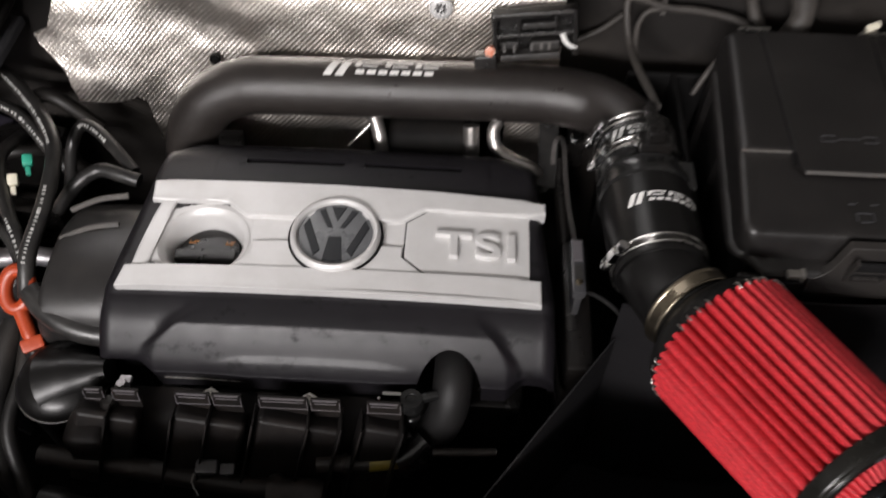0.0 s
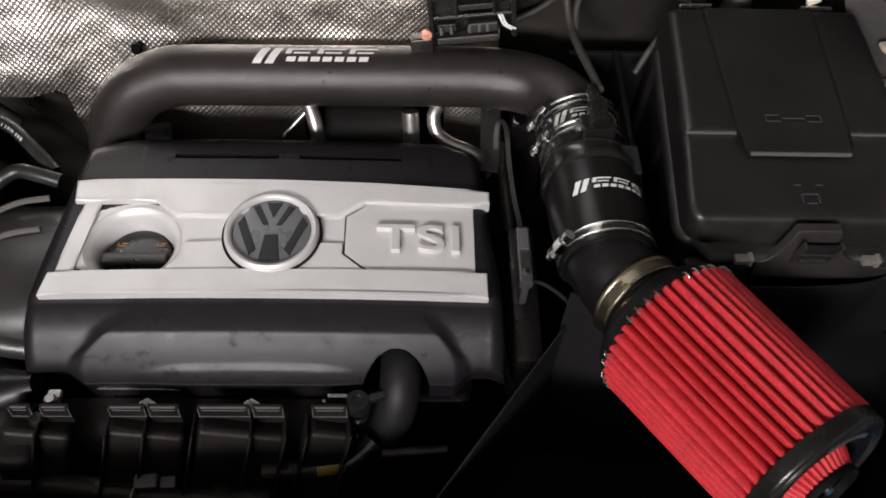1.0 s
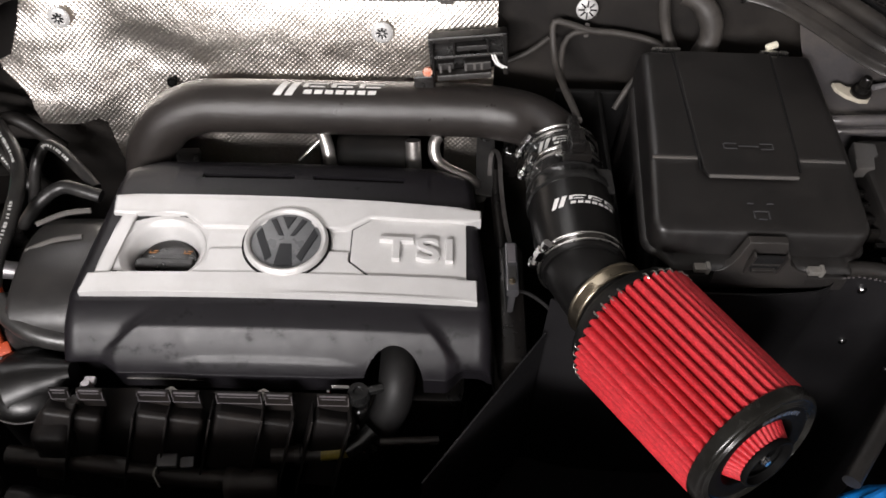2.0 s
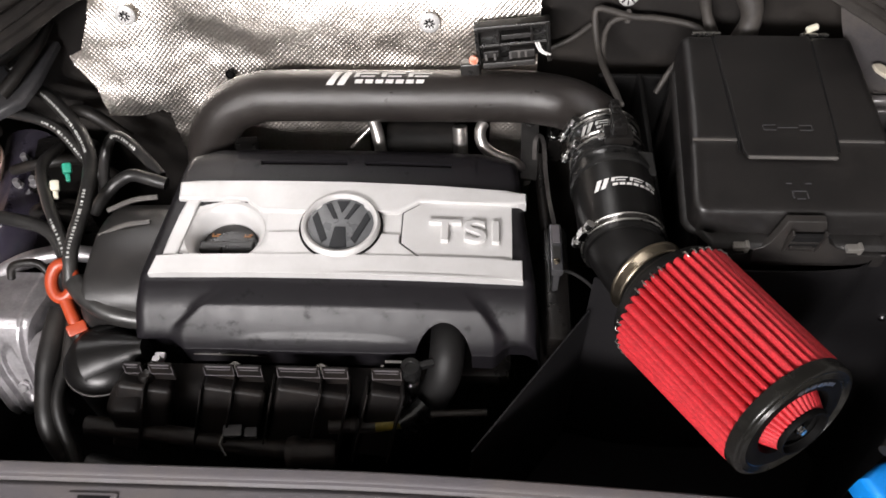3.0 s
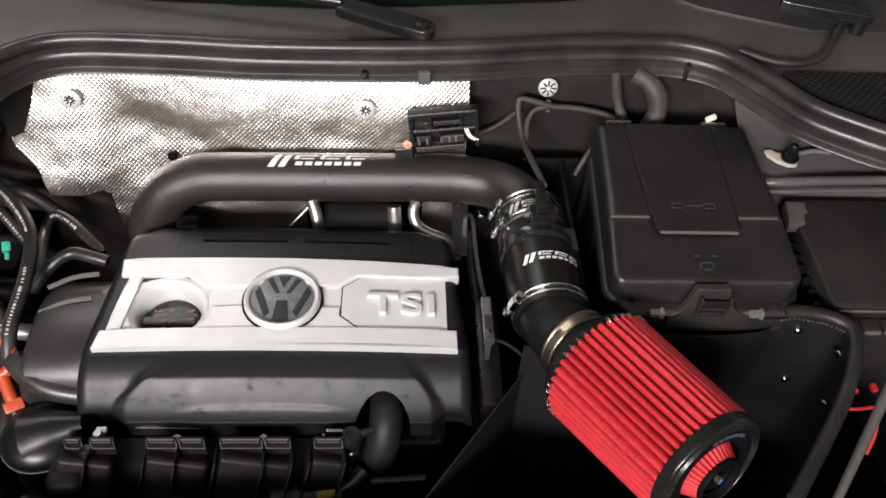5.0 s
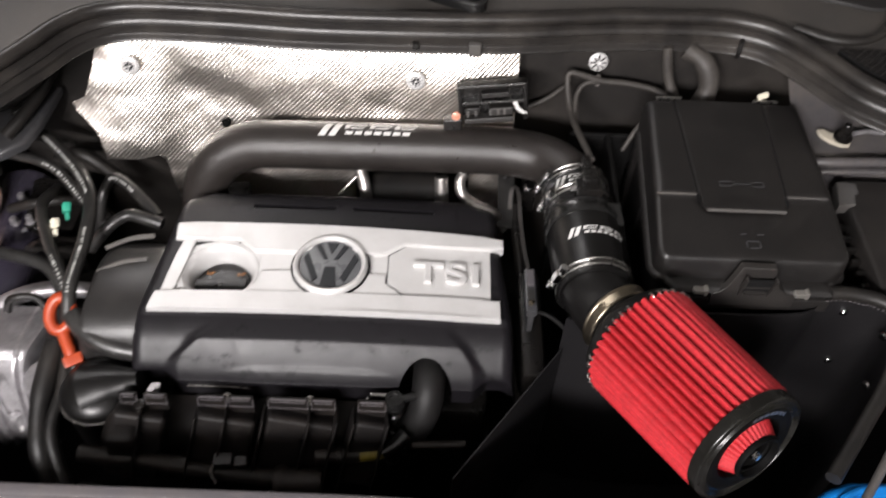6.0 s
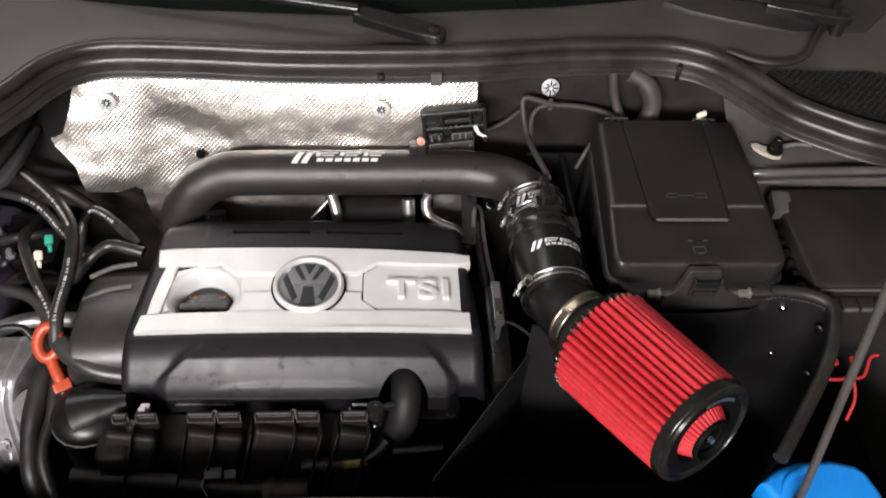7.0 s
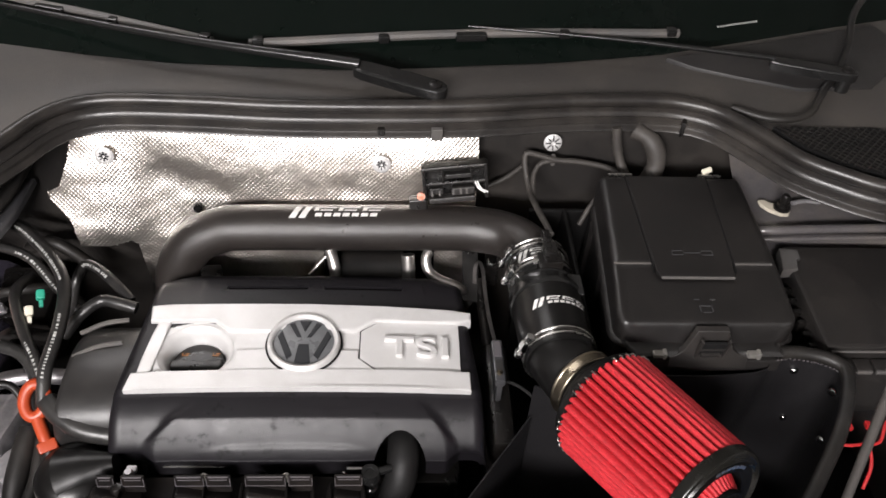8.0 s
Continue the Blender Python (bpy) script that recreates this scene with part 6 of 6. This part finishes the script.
def left_clutter():
    for nm, at, col, lab in (("sensor_plug", (-0.346, 0.164, 0.928), GREEN, "small green plastic sensor plug"), ("sensor_plug", (-0.352, 0.136, 0.928), CREAM, "small cream plastic sensor plug")):
        s = thing(nm, at, lab, "plug")
        bm = bmesh.new()
        box(bm, at, (0.011, 0.013, 0.016), 0.003, pose(0, 0, 0, 30, 15, 20).to_3x3())
        box(bm, Vector(at) + Vector((0.003, -0.011, -0.004)), (0.006, 0.010, 0.008), 0.002, pose(0, 0, 0, 30, 15, 20).to_3x3())
        part("shell", bm, col, s)
    s = thing("fender_rail", (-0.56, 0.05, 0.80), "dark painted side member in the bay", "side member")
    bm = bmesh.new()
    box(bm, (-0.545, 0.05, 0.76), (0.15, 0.50, 0.09), 0.015)
    part("rail", bm, WING_PAINT, s)
    bm = bmesh.new()
    tube(bm, [(-0.475, 0.300, 0.815), (-0.462, 0.220, 0.815), (-0.452, 0.130, 0.812), (-0.450, 0.040, 0.800)], 0.040, 28)
    part("rail_flank", bm, WING_PAINT, s, "glossy dark violet painted flank")
    s = thing("abs_housing", (-0.42, 0.24, 0.80), "dark block of pipes and fittings low by the firewall", "hydraulic block")
    bm = bmesh.new()
    box(bm, (-0.42, 0.245, 0.80), (0.10, 0.10, 0.10), 0.010)
    part("body", bm, DARK_PLASTIC, s)
    for x, y in ((-0.45, 0.20), (-0.43, 0.205), (-0.455, 0.245)):
        bolt("union", s, (x, y, 0.852), (0, 0, 1), 0.005, 0.012, CAST_ALU)
    s = thing("corner_panel", (-0.48, 0.27, 0.97), "dark grey painted sheet metal corner panel with a strap and bolt", "body panel")
    bm = bmesh.new()
    plate(bm, [(-0.640, 0.180), (-0.480, 0.202), (-0.436, 0.216), (-0.410, 0.236), (-0.398, 0.270), (-0.388, 0.332), (-0.640, 0.335)], 0.955, 0.968, 0.006, seg=3)
    shear(bm, lambda c: Vector((c.x, c.y, c.z + 0.16 * max(0.0, c.y - 0.215))))
    part("sheet", bm, PANEL_GREY, s)
    bm = bmesh.new()
    tube(bm, [(-0.432, 0.238, 0.978), (-0.415, 0.262, 0.990), (-0.398, 0.300, 1.004), (-0.388, 0.330, 1.018)], 0.0085, 14, wob=0.06)
    part("strap", bm, RUBBER, s, "dark rubber strap")
    bolt("bolt", s, (-0.432, 0.285, 0.980), (0, -0.2, 1), 0.007, 0.006, DARK_PLASTIC)


left_clutter()


# ---- right side: fuse box, strut bolt, rail, rod, cap ----
def fuse_box():
    s = thing("fuse_box", (0.72, 0.10, 0.85), "large black fuse box with ribbed lid edge", "fuse box")
    bm = bmesh.new()
    box(bm, (0.745, 0.098, 0.96), (0.270, 0.172, 0.11), 0.008)
    lid = part("lid", bm, FUSE_BLACK, s)
    bm = bmesh.new()
    box(bm, (0.745, 0.004, 0.955), (0.264, 0.022, 0.080), 0.004)
    part("front_face", bm, FUSE_BLACK, s)
    # thin pale tube paints the highlight along the lid's front edge
    bm = bmesh.new()
    tube(bm, [(0.618, 0.0105, 1.0095), (0.70, 0.0105, 1.0095), (0.872, 0.0105, 1.0095)], 0.0016, 8, step=0.03)
    part("edge", bm, GREY_PLASTIC, lid, "pale line for the highlight on the lid edge")
    xs = [0.613, 0.6235] + [0.6445 + 0.0228 * i for i in range(10)]
    for xa, xb in zip(xs, xs[1:]):
        bm = bmesh.new()
        box(bm, ((xa + xb) / 2 - 0.0015, 0.0005, 0.9960), (xb - xa - 0.003, 0.017, 0.006), 0.0012)
        tab = part("lid_tab", bm, FUSE_BLACK, s)
        bm = bmesh.new()
        box(bm, ((xa + xb) / 2 - 0.0015, -0.0085, 0.9955), (xb - xa - 0.004, 0.0045, 0.005), 0.0016)
        part("tab_lip", bm, GREY_PLASTIC, tab, "paler tab lip")
    bm = bmesh.new()
    plate(bm, [(0.605, 0.1745), (0.6285, 0.1725), (0.6270, 0.1560), (0.6215, 0.1520), (0.6180, 0.1370), (0.5970, 0.1340), (0.6010, 0.1520)], 1.004, 1.0185, 0.0020)
    part("clip", bm, GREY_PLASTIC, s, "grey plastic side clip")
    for i in range(6):
        bm = bmesh.new()
        box(bm, (0.606, 0.120 - 0.018 * i, 0.99), (0.012, 0.006, 0.018), 0.001)
        part("side_rib", bm, DARK_PLASTIC, s)
    w = thing("red_wire_guide", (0.65, -0.06, 0.88), "bright red plastic wire guide below the fuse box", "wire guide")
    for pts in ([(0.612, -0.072, 0.945), (0.630, -0.076, 0.948), (0.650, -0.072, 0.945), (0.668, -0.070, 0.945), (0.680, -0.050, 0.955), (0.690, -0.048, 0.957)],
                [(0.655, -0.073, 0.945), (0.652, -0.095, 0.935), (0.640, -0.115, 0.92)]):
        bm = bmesh.new()
        tube(bm, pts, 0.0020, 8)
        part("strip", bm, RED_PLASTIC, w)
    for x, y in ((0.637, -0.052), (0.660, -0.050)):
        bm = bmesh.new()
        box(bm, (x, y, 0.95), (0.006, 0.009, 0.006), 0.001)
        part("tooth", bm, RED_PLASTIC, w)


fuse_box()
# tray walls, matt black sheets that also stand in for the shaded void
tray = thing("battery_tray", (0.345, 0.15, 0.70), "black battery tray wall, also filling the dark void beside the battery cover", "battery tray")
bm = bmesh.new()
box(bm, (0.345, 0.160, 0.84), (0.006, 0.25, 0.29), 0.002)
part("side_wall", bm, HOSE_MATT, tray)
bm = bmesh.new()
box(bm, (0.356, 0.287, 0.83), (0.12, 0.006, 0.30), 0.002)
part("rear_wall", bm, HOSE_MATT, tray)


def strut_area():
    s = thing("strut_tower_plate", (0.66, 0.22, 0.98), "dusty painted strut tower flange", "strut tower")
    bm = bmesh.new()
    rows = []
    for j in range(10):
        v = j / 9
        rows.append([(0.565 + 0.40 * i / 20, 0.205 + 0.14 * v - 0.05 * smoothstep(0.60, 0.9, 0.565 + 0.40 * i / 20) * v, 1.030 + 0.055 * v * v + 0.004 * noise.noise((i * 0.4, v * 3, 2))) for i in range(21)])
    rows.insert(0, [(p[0], p[1] - 0.003, p[2] - 0.05) for p in rows[0]])
    grid_mesh(bm, rows)
    part("flange", bm, BODY_PAINT, s)
    bm = bmesh.new()
    tube(bm, [(0.578, 0.190, 1.034), (0.60, 0.186, 1.038), (0.66, 0.188, 1.040), (0.78, 0.192, 1.040), (0.90, 0.19, 1.04)], 0.006, 10)
    part("flange_edge", bm, BODY_PAINT, s)
    bm = bmesh.new()
    tube(bm, [(0.580, 0.182, 1.026), (0.60, 0.178, 1.030), (0.66, 0.179, 1.032), (0.78, 0.183, 1.032), (0.90, 0.182, 1.032)], 0.0030, 10)
    part("lower_edge", bm, BODY_PAINT, s)
    b = thing("hinge_bracket", (0.615, 0.225, 1.035), "cream enamelled tab held by a black bolt", "bracket")
    bm = bmesh.new()
    plate(bm, [(0.590, 0.240), (0.591, 0.230), (0.600, 0.219), (0.612, 0.212), (0.622, 0.212), (0.626, 0.218), (0.624, 0.227), (0.614, 0.233), (0.604, 0.235), (0.598, 0.241)], 1.039, 1.0435, 0.0015)
    part("tab", bm, BEIGE, b)
    bm = bmesh.new()
    lathe(bm, (0.616, 0.224, 1.0435), (0.616, 0.224, 1.1), [(0, 0.011), (0.003, 0.011), (0.004, 0.0075), (0.010, 0.0075), (0.011, 0.0055), (0.020, 0.0055), (0.022, 0.004), (0.022, 0)], 20)
    part("bolt", bm, DARK_PLASTIC, b, "black stud bolt")
    bm = bmesh.new()
    tube(bm, [(0.632, 0.232, 1.045), (0.65, 0.236, 1.046), (0.672, 0.236, 1.044)], 0.003, 8)
    part("bright_edge", bm, CAST_ALU, b)


strut_area()

rod = thing("bonnet_prop_rod", (0.52, -0.225, 0.95), "thin grey painted steel bonnet prop rod", "prop rod")
bm = bmesh.new()
tube(bm, [(0.512, -0.250, 0.925), (0.5285, -0.2300, 0.957), (0.5310, -0.2245, 0.980), (0.5080, -0.2020, 1.200), (0.4600, -0.1550, 1.660)], 0.0042, 12, step=0.02)
part("rod", bm, COWL, rod)


def blue_cap():
    s = thing("washer_reservoir", (0.57, -0.215, 0.70), "washer reservoir neck under a bright blue plastic cap", "washer reservoir")
    bm = bmesh.new()
    out = [(0.500, -0.205), (0.520, -0.190), (0.546, -0.181), (0.585, -0.180), (0.612, -0.186), (0.622, -0.196), (0.630, -0.222), (0.622, -0.250), (0.585, -0.262), (0.535, -0.255), (0.512, -0.232)]
    plate(bm, out, 0.915, 0.950, 0.010, seg=4)
    for v in bm.verts:
        v.co.z += 0.010 * smoothstep(0.05, 0.0, math.hypot(v.co.x - 0.575, v.co.y + 0.22)) if v.co.z > 0.93 else 0
    part("cap", bm, BLUE, s)
    bm = bmesh.new()
    tube(bm, [(0.515, -0.232, 0.945), (0.528, -0.205, 0.951), (0.552, -0.192, 0.951)], 0.004, 8)
    part("lift_edge", bm, BLUE, s)
    bm = bmesh.new()
    lathe(bm, (0.572, -0.22, 0.70), (0.572, -0.22, 0.92), [(0, 0.035), (0.215, 0.035), (0.217, 0.03)], 24)
    part("neck", bm, DARK_PLASTIC, s)


blue_cap()


# ---- wipers and cowl details ----
def wiper(name, pivot, elbow, tip, blade0, blade1, label, arm_r, blade_mat, bend=0.0, wide=1.0):
    s = thing(name, pivot, label, "wiper", group="windscreen wipers")
    pivot, elbow, tip = Vector(pivot), Vector(elbow), Vector(tip)
    d = (elbow - pivot).normalized()
    ang = math.degrees(math.atan2(d.y, d.x))
    bm = bmesh.new()
    L = (elbow - pivot).length
    side = Vector((-d.y, d.x, 0))
    ring = [pivot + d * (-0.016 * math.cos(a)) + side * (0.015 * wide * math.sin(a)) for a in [radians(-80 + 20 * k) for k in range(9)]]
    outline = [(q.x, q.y) for q in ring] + [((q := pivot + d * u + side * v * wide).x, q.y) for u, v in ((L * 0.35, 0.0165), (L * 0.92, 0.0145), (L + 0.004, 0.011), (L + 0.004, -0.011), (L * 0.92, -0.0145), (L * 0.35, -0.0165))]
    plate(bm, outline, pivot.z - 0.004, pivot.z + 0.010, 0.004, seg=3)
    lathe(bm, pivot - Vector((0, 0, 0.022)), pivot, [(0, 0.011), (0.020, 0.011)], 24)
    part("arm_base", bm, GLOSS_BLACK, s)
    bm = bmesh.new()
    lathe(bm, pivot + Vector((0, 0, 0.009)), pivot + Vector((0, 0, 1)), [(0, 0.0085), (0.003, 0.008), (0.004, 0.006), (0.004, 0)], 18)
    part("pivot_cap", bm, DARK_PLASTIC, s)
    bm = bmesh.new()
    tube(bm, [elbow + Vector((0, 0, 0.003)), elbow.lerp(tip, 0.5) + Vector((0, bend, 0.003)), tip], 0.0055, 10, step=0.03, rfun=lambda u: arm_r * (1 - 0.55 * u))
    part("arm", bm, GLOSS_BLACK, s)
    b0, b1 = Vector(blade0), Vector(blade1)
    bm = bmesh.new()
    tube(bm, [b0, b0.lerp(b1, 0.5) + Vector((0, 0.006, 0.004)), b1], 0.0065, 8, step=0.04)
    blade = part("blade", bm, blade_mat, s, "dusty grey wiper blade")
    for f in (0.02, 0.30, 0.5, 0.72, 0.98):
        bm = bmesh.new()
        q = b0.lerp(b1, f) + Vector((0, 0.0, 0.003))
        box(bm, q, (0.016 if f != 0.5 else 0.045, 0.014, 0.012), 0.003, pose(0, 0, 0, 0, 0, math.degrees(math.atan2((b1 - b0).y, (b1 - b0).x))).to_3x3())
        part("bracket", bm, GLOSS_BLACK, blade)
    return s


wiper("wiper", (0.160, 0.340, 1.135), (0.060, 0.385, 1.142), (-0.46, 0.522, 1.145), (-0.147, 0.459, 1.130), (-0.62, 0.592, 1.135), "black windscreen wiper arm with dusty blade on the cowl", 0.0075, GREY_PLASTIC, -0.014)
wiper("wiper", (0.735, 0.400, 1.135), (0.639, 0.427, 1.142), (0.212, 0.498, 1.142), (-0.095, 0.452, 1.132), (0.525, 0.512, 1.132), "black windscreen wiper arm with dusty blade across the glass", 0.0042, GREY_PLASTIC, 0.004, 0.68)
hose("washer_hose", [(0.56, 0.340, 1.120), (0.60, 0.318, 1.120), (0.636, 0.314, 1.122), (0.665, 0.330, 1.124), (0.70, 0.380, 1.124), (0.735, 0.425, 1.128), (0.775, 0.49, 1.135), (0.80, 0.55, 1.16), (0.86, 0.60, 1.22)], 0.0055, RUBBER, "thin braided black washer hose on the cowl", wob=0.15)


def cowl_details():
    # added dark plate: paints the shadowed upper cowl round the wiper pivot
    bm = bmesh.new()
    plate(bm, [(0.500, 0.466), (0.619, 0.503), (0.856, 0.583), (0.880, 0.500), (0.782, 0.402), (0.676, 0.392), (0.587, 0.422), (0.535, 0.442)], 1.106, 1.1185, 0.003)
    structure("cowl_shade_plate", bm, COWL_SHADED, "darker plate for the shadowed cowl round the wiper pivot", "cowl panel")
    s = thing("cowl_grille", (0.67, 0.25, 1.12), "black honeycomb air grille in the cowl corner", "grille")
    a = (0.613, 0.292)
    bm = bmesh.new()
    plate(bm, [(0.604, 0.298), (0.745, 0.302), (0.790, 0.255), (0.800, 0.180), (0.715, 0.200), (0.665, 0.222), (0.630, 0.254)], 1.113, 1.1195, 0.001)
    part("backing", bm, VOID_BLACK, s)
    k = 0
    for kind in (1, -1):
        for i in range(-4, 26):
            bm = bmesh.new()
            x0, y0 = 0.56 + 0.0105 * i, 0.180
            pts = []
            for m in range(20):
                y = y0 + 0.0062 * m
                x = x0 + kind * (0.0062 * m) + (0.0 if kind > 0 else 0.125)
                lowy = lerp_table(x, [(0.604, 0.292), (0.63, 0.256), (0.665, 0.224), (0.715, 0.202), (0.8, 0.184)])
                if 0.606 < x < 0.79 and lowy < y < 0.298:
                    pts.append((x, y, 1.1205))
            if len(pts) > 2:
                tube(bm, [pts[0], pts[-1]], 0.0012, 5, step=0.05)
                part("slat", bm, DARK_PLASTIC, s)
            else:
                bm.free()
    p = thing("vin_plate", (0.61, 0.60, 1.135), "small printed plate behind the glass", "plate")
    bm = bmesh.new()
    for i in range(15):
        box(bm, (0.589 + 0.0046 * i, 0.530 + 0.0014 * i, 1.1345), (0.0028, 0.004, 0.0006), 0)
    part("bars", bm, GREY_PRINT, p, smooth=False)


cowl_details()
